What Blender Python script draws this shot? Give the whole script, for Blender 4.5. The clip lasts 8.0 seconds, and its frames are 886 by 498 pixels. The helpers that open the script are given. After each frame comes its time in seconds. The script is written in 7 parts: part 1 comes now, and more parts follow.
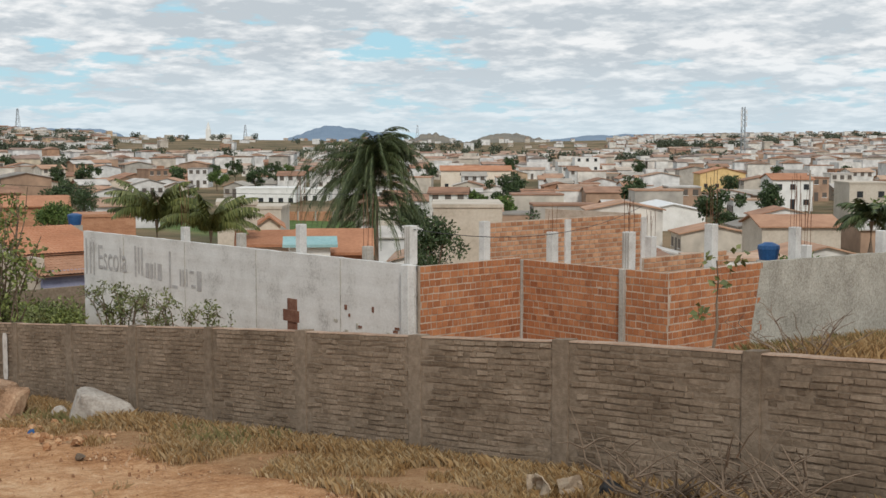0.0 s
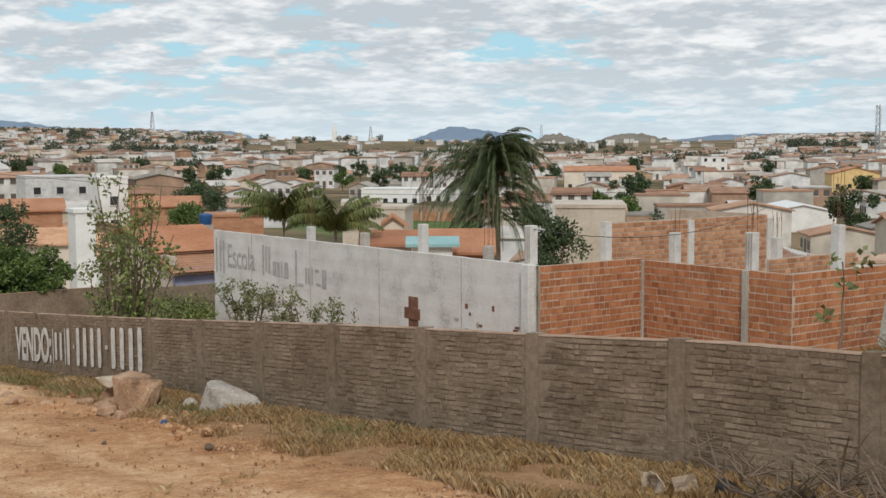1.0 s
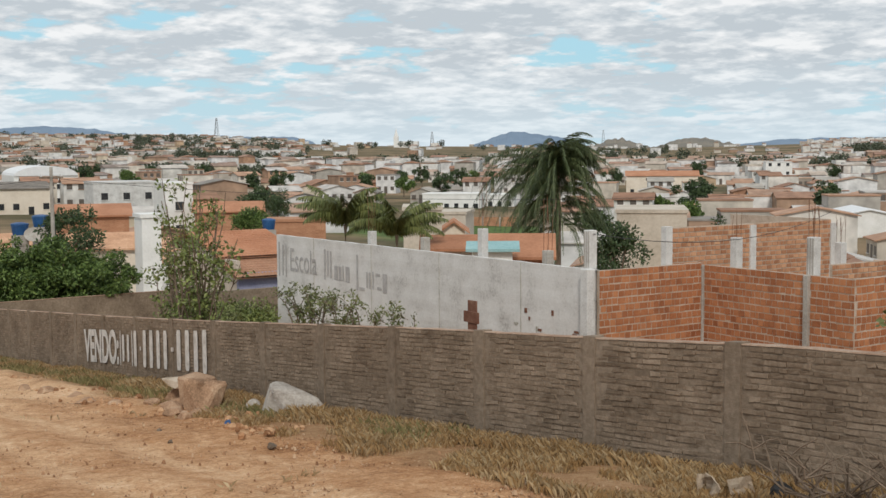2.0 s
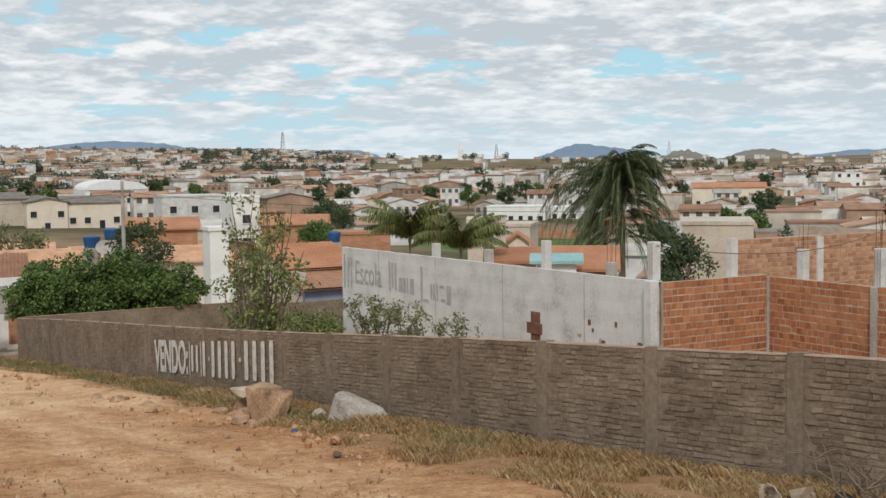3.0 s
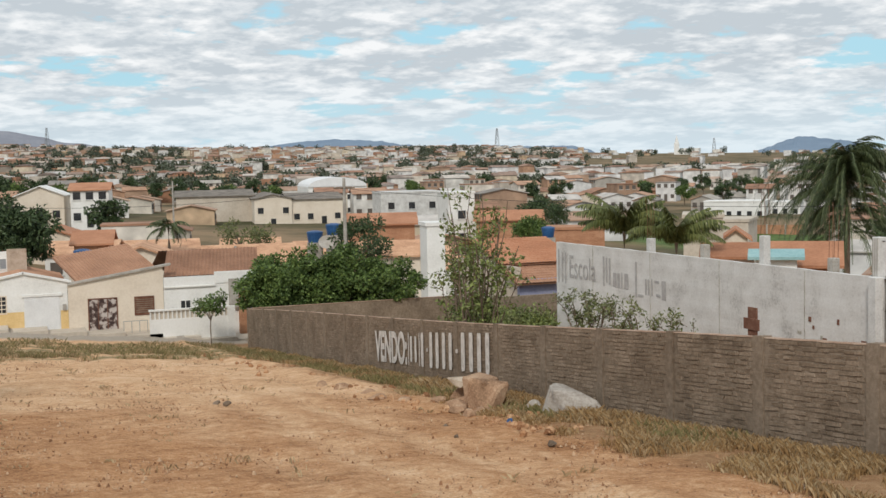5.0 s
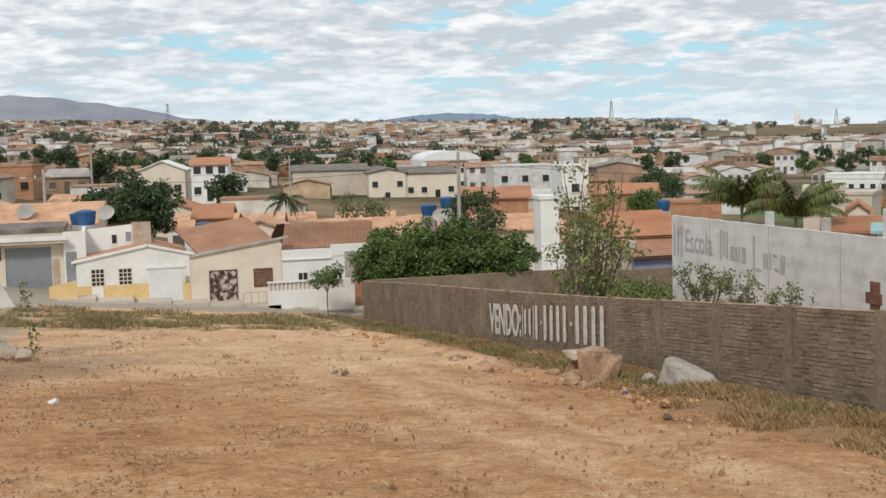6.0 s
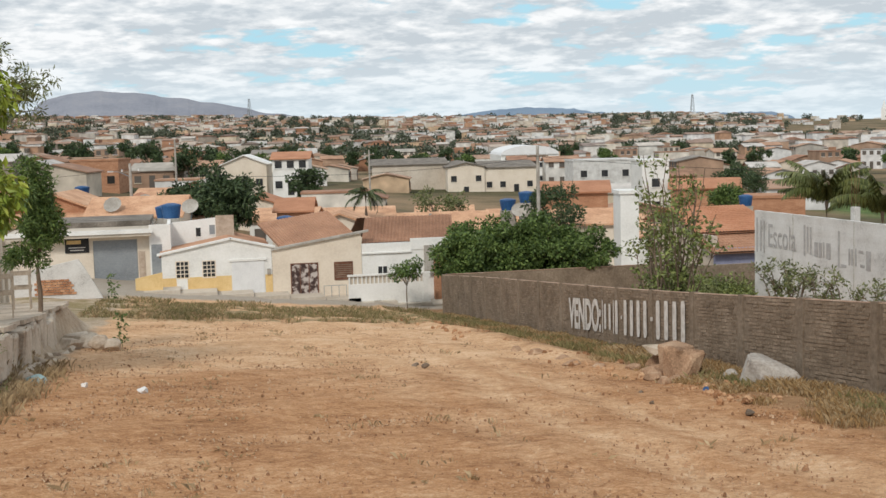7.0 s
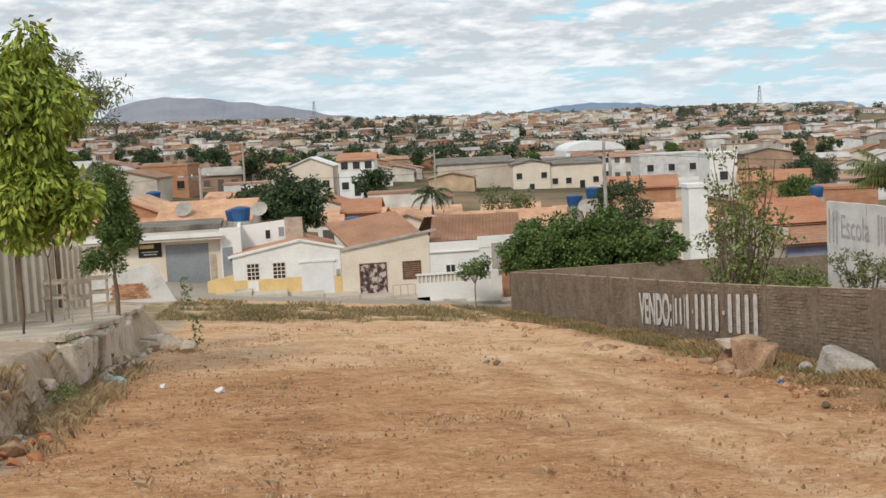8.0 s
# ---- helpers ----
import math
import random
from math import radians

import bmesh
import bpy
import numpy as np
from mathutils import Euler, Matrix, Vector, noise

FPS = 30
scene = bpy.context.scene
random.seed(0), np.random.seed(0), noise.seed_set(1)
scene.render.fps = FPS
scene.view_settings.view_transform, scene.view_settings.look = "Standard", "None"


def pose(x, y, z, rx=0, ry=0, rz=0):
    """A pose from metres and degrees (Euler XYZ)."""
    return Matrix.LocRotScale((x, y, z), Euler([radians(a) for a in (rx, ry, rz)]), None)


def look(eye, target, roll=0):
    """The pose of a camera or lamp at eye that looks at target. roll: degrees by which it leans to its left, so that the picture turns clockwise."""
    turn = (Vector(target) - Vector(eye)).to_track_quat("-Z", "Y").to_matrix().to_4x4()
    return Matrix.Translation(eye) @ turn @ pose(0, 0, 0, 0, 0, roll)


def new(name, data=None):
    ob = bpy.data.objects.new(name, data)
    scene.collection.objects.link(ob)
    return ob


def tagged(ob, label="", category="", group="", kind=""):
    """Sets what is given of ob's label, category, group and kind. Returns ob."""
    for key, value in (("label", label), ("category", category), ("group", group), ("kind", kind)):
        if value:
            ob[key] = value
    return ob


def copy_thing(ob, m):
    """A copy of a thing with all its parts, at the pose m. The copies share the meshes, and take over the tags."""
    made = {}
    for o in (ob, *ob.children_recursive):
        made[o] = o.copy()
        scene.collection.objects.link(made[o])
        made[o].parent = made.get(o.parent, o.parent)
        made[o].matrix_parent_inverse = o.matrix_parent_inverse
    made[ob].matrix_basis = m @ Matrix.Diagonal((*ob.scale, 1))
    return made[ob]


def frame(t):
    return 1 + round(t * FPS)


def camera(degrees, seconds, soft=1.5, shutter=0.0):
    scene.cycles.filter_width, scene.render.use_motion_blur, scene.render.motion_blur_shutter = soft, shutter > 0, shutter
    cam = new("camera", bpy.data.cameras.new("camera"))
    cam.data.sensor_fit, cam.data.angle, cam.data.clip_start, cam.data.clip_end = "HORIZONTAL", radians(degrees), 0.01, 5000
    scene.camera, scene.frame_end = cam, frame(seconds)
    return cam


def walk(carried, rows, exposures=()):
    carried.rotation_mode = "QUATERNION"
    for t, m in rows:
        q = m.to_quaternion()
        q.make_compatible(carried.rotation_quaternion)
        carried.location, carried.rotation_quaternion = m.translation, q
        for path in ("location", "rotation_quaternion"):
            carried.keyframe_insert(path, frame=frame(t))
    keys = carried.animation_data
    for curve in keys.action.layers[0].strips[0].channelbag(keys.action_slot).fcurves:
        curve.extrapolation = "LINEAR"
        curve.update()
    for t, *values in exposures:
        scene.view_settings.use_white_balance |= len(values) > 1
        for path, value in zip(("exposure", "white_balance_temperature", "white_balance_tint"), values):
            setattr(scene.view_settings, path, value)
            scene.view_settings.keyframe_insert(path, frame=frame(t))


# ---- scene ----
# camera: a hand-held turn from a raised terrace beside the road, stepping slowly back
cam = camera(40.0, 8.0)
ROWS = [
    (0.0, 0.000, 0.000, 5.000, -42.27, -4.90, 0.00),
    (0.1, -0.013, -0.029, 5.000, -41.79, -4.90, 0.06),
    (0.2, -0.026, -0.058, 5.000, -41.10, -4.89, 0.16),
    (0.3, -0.039, -0.088, 5.000, -39.71, -4.89, 0.30),
    (0.4, -0.052, -0.117, 5.000, -38.16, -4.88, 0.43),
    (0.5, -0.065, -0.146, 5.000, -37.78, -4.87, 0.47),
    (1.0, -0.129, -0.286, 5.000, -36.47, -4.86, 0.23),
    (1.5, -0.193, -0.421, 5.000, -34.83, -4.87, 0.44),
    (1.7, -0.217, -0.471, 5.000, -34.31, -4.74, 0.43),
    (2.8, -0.353, -0.745, 5.000, -31.39, -4.21, 0.56),
    (3.0, -0.377, -0.791, 5.000, -30.57, -3.98, 0.68),
    (3.5, -0.437, -0.903, 5.000, -26.93, -3.72, 0.94),
    (4.0, -0.495, -1.010, 5.000, -23.89, -3.60, 1.05),
    (4.5, -0.553, -1.111, 5.000, -21.25, -3.82, 1.14),
    (4.7, -0.576, -1.148, 5.000, -20.83, -3.99, 1.16),
    (5.8, -0.699, -1.348, 5.000, -18.16, -3.94, 1.55),
    (6.0, -0.721, -1.381, 5.000, -15.25, -5.14, 1.51),
    (6.5, -0.775, -1.460, 5.000, -12.37, -5.40, 1.50),
    (7.0, -0.828, -1.533, 5.000, -11.57, -5.30, 1.55),
    (7.5, -0.880, -1.601, 5.000, -10.24, -5.41, 2.71),
    (8.0, -0.931, -1.663, 5.000, -8.56, -5.26, 2.92),
]
walk(cam, [(t, pose(x, y, z, 90 + pitch, roll, yaw)) for t, x, y, z, yaw, pitch, roll in ROWS], [(0.0, 0.0), (4.0, 0.03), (8.0, 0.12)])

# ---- light: bright broken cloud, a weak wide sun ----
SUN_EL, SUN_AZ = 40.0, 212.0
world = bpy.data.worlds.new("sky")
scene.world = world
world.use_nodes = True
wn, wl = world.node_tree.nodes, world.node_tree.links
wn.clear()


def wnode(kind, **kw):
    n = wn.new(kind)
    for k, v in kw.items():
        n.inputs[k].default_value = v
    return n


def wmath(op, a, b=None):
    n = wn.new("ShaderNodeMath")
    n.operation = op
    for i, s in enumerate((a, b)):
        if s is None:
            continue
        if isinstance(s, (int, float)):
            n.inputs[i].default_value = s
        else:
            wl.new(s, n.inputs[i])
    return n.outputs[0]


sky = wn.new("ShaderNodeTexSky")
sky.sky_type = "NISHITA"
sky.sun_disc = False
sky.sun_elevation, sky.sun_rotation = radians(SUN_EL), radians(SUN_AZ)
sky.air_density, sky.dust_density = 1.0, 1.5
tc = wn.new("ShaderNodeTexCoord")
sep = wn.new("ShaderNodeSeparateXYZ")
wl.new(tc.outputs["Generated"], sep.inputs[0])
# clouds: lumps wider than high, lit from above
wide = wmath("DIVIDE", 1.0, wmath("ADD", wmath("MULTIPLY", wmath("MAXIMUM", sep.outputs[2], 0.0), 3.0), 0.62))


def cloud_field(scale, detail, rough, w, lift=0.0):
    comb = wn.new("ShaderNodeCombineXYZ")
    wl.new(wmath("MULTIPLY", sep.outputs[0], wide), comb.inputs[0])
    wl.new(wmath("MULTIPLY", sep.outputs[1], wide), comb.inputs[1])
    wl.new(wmath("MULTIPLY", wmath("ADD", wmath("MULTIPLY", sep.outputs[2], 2.3), lift), wide), comb.inputs[2])
    n = wnode("ShaderNodeTexNoise", Scale=scale, Detail=detail, Roughness=rough, Distortion=0.0)
    n.noise_dimensions = "4D"
    n.inputs["W"].default_value = w
    wl.new(comb.outputs[0], n.inputs["Vector"])
    return n.outputs["Fac"]


def wramp(src, *stops):
    n = wn.new("ShaderNodeValToRGB")
    els = n.color_ramp.elements
    while len(els) < len(stops):
        els.new(0.5)
    for e, (p, c) in zip(els, stops):
        e.position = p
        e.color = (*c, 1) if len(c) == 3 else c
    wl.new(src, n.inputs[0])
    return n.outputs[0]


field, above = cloud_field(15.0, 7, 0.56, 2.3), cloud_field(15.0, 7, 0.56, 2.3, 0.018)
cover = wramp(wmath("ADD", wmath("MULTIPLY", field, 0.6), wmath("MULTIPLY", cloud_field(5.0, 4, 0.5, 4.4), 0.4)), (0.405, (0, 0, 0)), (0.455, (1, 1, 1)))
lit = wmath("ADD", wmath("MULTIPLY", wmath("SUBTRACT", field, above), 4.2), wmath("ADD", wmath("MULTIPLY", cloud_field(3.1, 5, 0.5, 7.0), 0.9), 0.02))
body = wramp(lit, (0.2, (0.53, 0.585, 0.63)), (0.44, (0.64, 0.685, 0.72)), (0.62, (0.715, 0.75, 0.775)), (0.9, (0.87, 0.885, 0.895)))
blue = wn.new("ShaderNodeMix")
blue.data_type = "RGBA"
blue.inputs["Factor"].default_value = 0.75
skys = wn.new("ShaderNodeVectorMath")
skys.operation = "SCALE"
skys.inputs["Scale"].default_value = 0.1
wl.new(sky.outputs[0], skys.inputs[0])
wl.new(skys.outputs[0], blue.inputs["A"])
blue.inputs["B"].default_value = (0.40, 0.71, 0.86, 1)
mixc = wn.new("ShaderNodeMix")
mixc.data_type = "RGBA"
wl.new(cover, mixc.inputs["Factor"])
wl.new(blue.outputs["Result"], mixc.inputs["A"])
wl.new(body, mixc.inputs["B"])
# pale band of distant cloud towards the horizon
haze = wramp(sep.outputs[2], (0.0, (0.75, 0.75, 0.75)), (0.075, (0, 0, 0)))
mixh = wn.new("ShaderNodeMix")
mixh.data_type = "RGBA"
wl.new(haze, mixh.inputs["Factor"])
wl.new(mixc.outputs["Result"], mixh.inputs["A"])
mixh.inputs["B"].default_value = (0.62, 0.745, 0.82, 1)
bg = wnode("ShaderNodeBackground", Strength=1.025)
wl.new(mixh.outputs["Result"], bg.inputs["Color"])
wo = wn.new("ShaderNodeOutputWorld")
wl.new(bg.outputs[0], wo.inputs["Surface"])

sun = new("sun", bpy.data.lights.new("sun", "SUN"))
sun.data.energy, sun.data.angle, sun.data.color = 1.75, radians(10), (1.0, 0.94, 0.85)
az = radians(SUN_AZ)
el = radians(SUN_EL)
sun.matrix_world = look((0, 0, 0), (-math.sin(az) * math.cos(el), -math.cos(az) * math.cos(el), -math.sin(el)))


# ---- materials ----
def mat(name, stops, scale=1.0, rough=0.85, bump=0.0, bscale=None, fine=0.35, spread=0.0, island=0.0, aniso=(1, 1, 1), metal=0.0, spec=0.3, detail=6.0):
    """A surface with colour stops over two scales of noise. spread/island: share of colour that varies from object to object or piece to piece."""
    m = bpy.data.materials.new(name)
    m.use_nodes = True
    nt, ln = m.node_tree.nodes, m.node_tree.links
    p = nt["Principled BSDF"]
    p.inputs["Roughness"].default_value = rough
    p.inputs["Metallic"].default_value = metal
    p.inputs["Specular IOR Level"].default_value = spec
    co = nt.new("ShaderNodeTexCoord")
    mp = nt.new("ShaderNodeMapping")
    mp.inputs["Scale"].default_value = aniso
    geo = nt.new("ShaderNodeNewGeometry")
    ln.new(geo.outputs["Position"], mp.inputs["Vector"])

    def noi(sc, det, dist=0.0):
        n = nt.new("ShaderNodeTexNoise")
        n.inputs["Scale"].default_value = sc
        n.inputs["Detail"].default_value = det
        n.inputs["Roughness"].default_value = 0.62
        n.inputs["Distortion"].default_value = dist
        ln.new(mp.outputs[0], n.inputs["Vector"])
        return n.outputs["Fac"]

    def math2(op, a, b):
        n = nt.new("ShaderNodeMath")
        n.operation = op
        for i, s in enumerate((a, b)):
            if isinstance(s, (int, float)):
                n.inputs[i].default_value = s
            else:
                ln.new(s, n.inputs[i])
        return n.outputs[0]

    a, b = noi(scale, detail), noi(scale * 14, 3.0)
    f = math2("ADD", math2("MULTIPLY", a, 1 - fine), math2("MULTIPLY", b, fine))
    f = math2("MULTIPLY", math2("SUBTRACT", f, 0.5), 2.2)
    f = math2("ADD", f, 0.5)
    if spread:
        oi = nt.new("ShaderNodeObjectInfo")
        f = math2("ADD", math2("MULTIPLY", f, 1 - spread), math2("MULTIPLY", oi.outputs["Random"], spread))
    if island:
        f = math2("ADD", math2("MULTIPLY", f, 1 - island), math2("MULTIPLY", geo.outputs["Random Per Island"], island))
    r = nt.new("ShaderNodeValToRGB")
    els = r.color_ramp.elements
    while len(els) < len(stops):
        els.new(0.5)
    for e, (pos, c) in zip(els, stops):
        e.position, e.color = pos, (*c, 1)
    ln.new(f, r.inputs[0])
    ln.new(r.outputs[0], p.inputs["Base Color"])
    if bump:
        bn = nt.new("ShaderNodeBump")
        bn.inputs["Strength"].default_value = 1.0
        bn.inputs["Distance"].default_value = bump
        ln.new(noi(bscale or scale * 6, 5.0), bn.inputs["Height"])
        ln.new(bn.outputs[0], p.inputs["Normal"])
    return m


def ramp3(a, b, c):
    return ((0.15, a), (0.5, b), (0.85, c))


M_GREYWALL = mat("raw_masonry", ramp3((0.135, 0.101, 0.072), (0.22, 0.168, 0.122), (0.31, 0.245, 0.185)), 0.7, 0.95, 0.012, 22, fine=0.45)
M_GREYBRICK = mat("grey_mortared_brick", ramp3((0.115, 0.083, 0.057), (0.225, 0.168, 0.119), (0.36, 0.28, 0.208)), 1.2, 0.95, 0.010, 30, fine=0.4, spread=0.22, island=0.0)
M_GREYBRICK2 = mat("grey_mortared_brick_far", ramp3((0.115, 0.083, 0.057), (0.225, 0.168, 0.119), (0.36, 0.28, 0.208)), 1.2, 0.95, 0.010, 30, fine=0.4, island=0.22)
M_COPING = mat("mortar_coping", ramp3((0.25, 0.16, 0.11), (0.36, 0.245, 0.175), (0.47, 0.36, 0.28)), 1.5, 0.95, 0.01, 20)
M_CONC = mat("concrete", ramp3((0.25, 0.22, 0.19), (0.37, 0.34, 0.30), (0.50, 0.47, 0.43)), 1.0, 0.9, 0.006, 25)
M_CONCW = mat("whitewashed_concrete", ramp3((0.42, 0.40, 0.38), (0.60, 0.59, 0.57), (0.72, 0.71, 0.69)), 1.2, 0.9, 0.005, 25)
M_WHITEWALL = mat("weathered_whitewash", ((0.08, (0.26, 0.235, 0.21)), (0.24, (0.48, 0.46, 0.44)), (0.42, (0.61, 0.59, 0.565)), (0.8, (0.71, 0.695, 0.675))), 0.8, 0.9, 0.010, 10, fine=0.32, detail=9.0)
M_BRICK = mat("hollow_red_brick", ramp3((0.235, 0.082, 0.036), (0.395, 0.155, 0.068), (0.53, 0.235, 0.11)), 1.2, 0.9, 0.006, 25, spread=0.38)
M_BRICKLOW = mat("hollow_red_brick_low", ramp3((0.235, 0.082, 0.036), (0.395, 0.155, 0.068), (0.53, 0.235, 0.11)), 1.2, 0.9, 0.006, 25, island=0.38)
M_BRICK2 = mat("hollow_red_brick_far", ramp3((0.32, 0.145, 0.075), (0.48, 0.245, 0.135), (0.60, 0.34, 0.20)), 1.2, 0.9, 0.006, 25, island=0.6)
M_RAWBRICK = mat("unpainted_brickwork", ramp3((0.27, 0.13, 0.075), (0.42, 0.215, 0.125), (0.53, 0.31, 0.195)), 0.9, 0.95, 0.02, 9, fine=0.5, aniso=(1, 1, 3))
M_MORTAR = mat("pale_mortar", ramp3((0.33, 0.25, 0.185), (0.48, 0.38, 0.30), (0.58, 0.48, 0.39)), 2.0, 0.95, 0.008, 30)
M_BLOCK = mat("grey_rendered_block", ramp3((0.24, 0.22, 0.185), (0.39, 0.365, 0.315), (0.53, 0.505, 0.445)), 1.1, 0.95, 0.04, 7, fine=0.55)
M_WHITE = mat("white_paint", ramp3((0.66, 0.65, 0.62), (0.77, 0.76, 0.73), (0.84, 0.83, 0.81)), 0.6, 0.8, 0.003, 20)
M_CREAM = mat("cream_paint", ramp3((0.62, 0.53, 0.43), (0.72, 0.63, 0.52), (0.78, 0.70, 0.60)), 0.5, 0.85, 0.003, 20)
M_OCHRE = mat("ochre_paint", ramp3((0.62, 0.42, 0.18), (0.72, 0.51, 0.24), (0.78, 0.58, 0.30)), 0.8, 0.85, 0.003, 20)
M_BEIGE = mat("beige_render", ramp3((0.42, 0.36, 0.29), (0.54, 0.47, 0.39), (0.62, 0.56, 0.48)), 0.3, 0.9, 0.004, 12)
M_LILAC = mat("faded_lilac_paint", ramp3((0.20, 0.21, 0.31), (0.28, 0.29, 0.41), (0.36, 0.37, 0.48)), 0.7, 0.85)
M_TILE = mat("clay_roof_tile", ramp3((0.27, 0.115, 0.062), (0.46, 0.22, 0.125), (0.62, 0.37, 0.245)), 0.5, 0.9, 0.01, 14, spread=0.25, island=0.35)
M_TILEOLD = mat("weathered_roof_tile", ramp3((0.22, 0.115, 0.072), (0.42, 0.235, 0.15), (0.58, 0.37, 0.25)), 0.5, 0.9, 0.01, 14, spread=0.2, island=0.4)
M_GLASS = mat("dark_window", ramp3((0.02, 0.022, 0.025), (0.035, 0.038, 0.042), (0.06, 0.065, 0.07)), 1.0, 0.15, spec=0.5)
# near-black colour puts the shade inside openings onto flat panes
M_DARK = mat("shaded_opening", ramp3((0.02, 0.018, 0.016), (0.03, 0.027, 0.024), (0.05, 0.045, 0.04)), 1.0, 0.9)
M_STEEL = mat("grey_roller_steel", ramp3((0.20, 0.22, 0.24), (0.28, 0.30, 0.32), (0.34, 0.36, 0.38)), 0.6, 0.5, metal=0.2)
M_METALW = mat("white_painted_steel", ramp3((0.66, 0.66, 0.66), (0.74, 0.74, 0.74), (0.80, 0.80, 0.80)), 1.0, 0.5)
M_BLACK = mat("black_paint", ramp3((0.015, 0.015, 0.016), (0.025, 0.025, 0.026), (0.04, 0.04, 0.04)), 2.0, 0.6)
M_WOOD = mat("weathered_wood", ramp3((0.13, 0.095, 0.07), (0.24, 0.18, 0.135), (0.34, 0.27, 0.21)), 3.0, 0.9, 0.004, 30, aniso=(1, 1, 0.2))
M_BARK = mat("bark", ramp3((0.09, 0.065, 0.045), (0.17, 0.125, 0.09), (0.26, 0.20, 0.15)), 4.0, 0.95, 0.01, 20, aniso=(1, 1, 0.3))
M_RUST = mat("rusty_rebar", ramp3((0.10, 0.045, 0.025), (0.17, 0.085, 0.05), (0.24, 0.13, 0.08)), 5.0, 0.9)
M_RUSTPLATE = mat("rust_brown_board", ramp3((0.10, 0.042, 0.028), (0.17, 0.075, 0.048), (0.27, 0.15, 0.10)), 3.0, 0.9)
M_BLUE = mat("blue_plastic", ramp3((0.012, 0.05, 0.14), (0.02, 0.08, 0.21), (0.04, 0.12, 0.28)), 1.0, 0.45)
M_TEAL = mat("turquoise_paint", ramp3((0.18, 0.34, 0.35), (0.27, 0.44, 0.45), (0.36, 0.52, 0.52)), 0.6, 0.7)
M_ROCK = mat("pale_granite", ramp3((0.22, 0.19, 0.165), (0.38, 0.34, 0.30), (0.55, 0.51, 0.46)), 1.3, 0.95, 0.03, 6)
M_ROCKTAN = mat("tan_rock", ramp3((0.15, 0.085, 0.048), (0.36, 0.22, 0.135), (0.56, 0.40, 0.27)), 1.6, 0.95, 0.03, 6)
M_ROCKPALE = mat("pale_tan_rock", ramp3((0.30, 0.23, 0.165), (0.48, 0.39, 0.30), (0.62, 0.54, 0.44)), 1.6, 0.95, 0.02, 7)
M_PAINT = mat("white_lettering", ramp3((0.40, 0.36, 0.32), (0.60, 0.565, 0.53), (0.72, 0.69, 0.66)), 4.0, 0.9)
M_PAINTGREY = mat("faded_grey_lettering", ramp3((0.33, 0.31, 0.30), (0.41, 0.39, 0.38), (0.50, 0.49, 0.48)), 4.0, 0.9)


def leafmat(name, a, b, c, spread=0.0):
    m = mat(name, ramp3(a, b, c), 0.9, 0.55, fine=0.3, island=0.55, spread=spread, spec=0.35)
    m.node_tree.nodes["Principled BSDF"].inputs["Subsurface Weight"].default_value = 0.0
    return m


M_LEAFYEL = leafmat("light_olive_leaf", (0.07, 0.09, 0.024), (0.145, 0.18, 0.05), (0.26, 0.30, 0.095))
M_GRASSPALE = leafmat("pale_dry_weed", (0.20, 0.135, 0.07), (0.36, 0.26, 0.145), (0.52, 0.405, 0.25))
M_LEAF = leafmat("dense_green_leaf", (0.034, 0.06, 0.014), (0.082, 0.135, 0.032), (0.18, 0.25, 0.065))
M_LEAFDK = leafmat("dark_green_leaf", (0.024, 0.042, 0.017), (0.052, 0.084, 0.032), (0.095, 0.135, 0.055))
# leaf of the far trees, paled and greyed to carry the distance haze
M_LEAFHAZE = leafmat("haze_paled_leaf", (0.045, 0.055, 0.035), (0.075, 0.09, 0.055), (0.11, 0.125, 0.08))
M_LEAFY = leafmat("yellow_green_leaf", (0.11, 0.16, 0.018), (0.24, 0.31, 0.038), (0.42, 0.45, 0.085))
M_LEAFGR = leafmat("grey_green_leaf", (0.07, 0.085, 0.03), (0.14, 0.16, 0.06), (0.24, 0.25, 0.10))
M_PALMLT = leafmat("young_palm_leaf", (0.055, 0.07, 0.02), (0.115, 0.135, 0.04), (0.22, 0.23, 0.075))
M_PALM = leafmat("palm_frond_leaf", (0.028, 0.042, 0.016), (0.062, 0.085, 0.032), (0.14, 0.16, 0.065))
M_GRASSDRY = leafmat("dry_grass_blade", (0.15, 0.085, 0.034), (0.31, 0.19, 0.082), (0.50, 0.35, 0.18))
M_GRASSGR = leafmat("green_grass_blade", (0.10, 0.095, 0.034), (0.19, 0.165, 0.068), (0.31, 0.26, 0.13))


# ---- building helpers ----
def box(bm, x0, x1, y0, y1, z0, z1, mi=0):
    vs = [bm.verts.new(p) for p in ((x0, y0, z0), (x1, y0, z0), (x1, y1, z0), (x0, y1, z0), (x0, y0, z1), (x1, y0, z1), (x1, y1, z1), (x0, y1, z1))]
    for f in ((3, 2, 1, 0), (4, 5, 6, 7), (0, 1, 5, 4), (1, 2, 6, 5), (2, 3, 7, 6), (3, 0, 4, 7)):
        bm.faces.new([vs[i] for i in f]).material_index = mi
    return vs


def bevel(bm, w=0.02, seg=1):
    bmesh.ops.bevel(bm, geom=bm.edges[:], offset=w, segments=seg, affect="EDGES", profile=0.7)


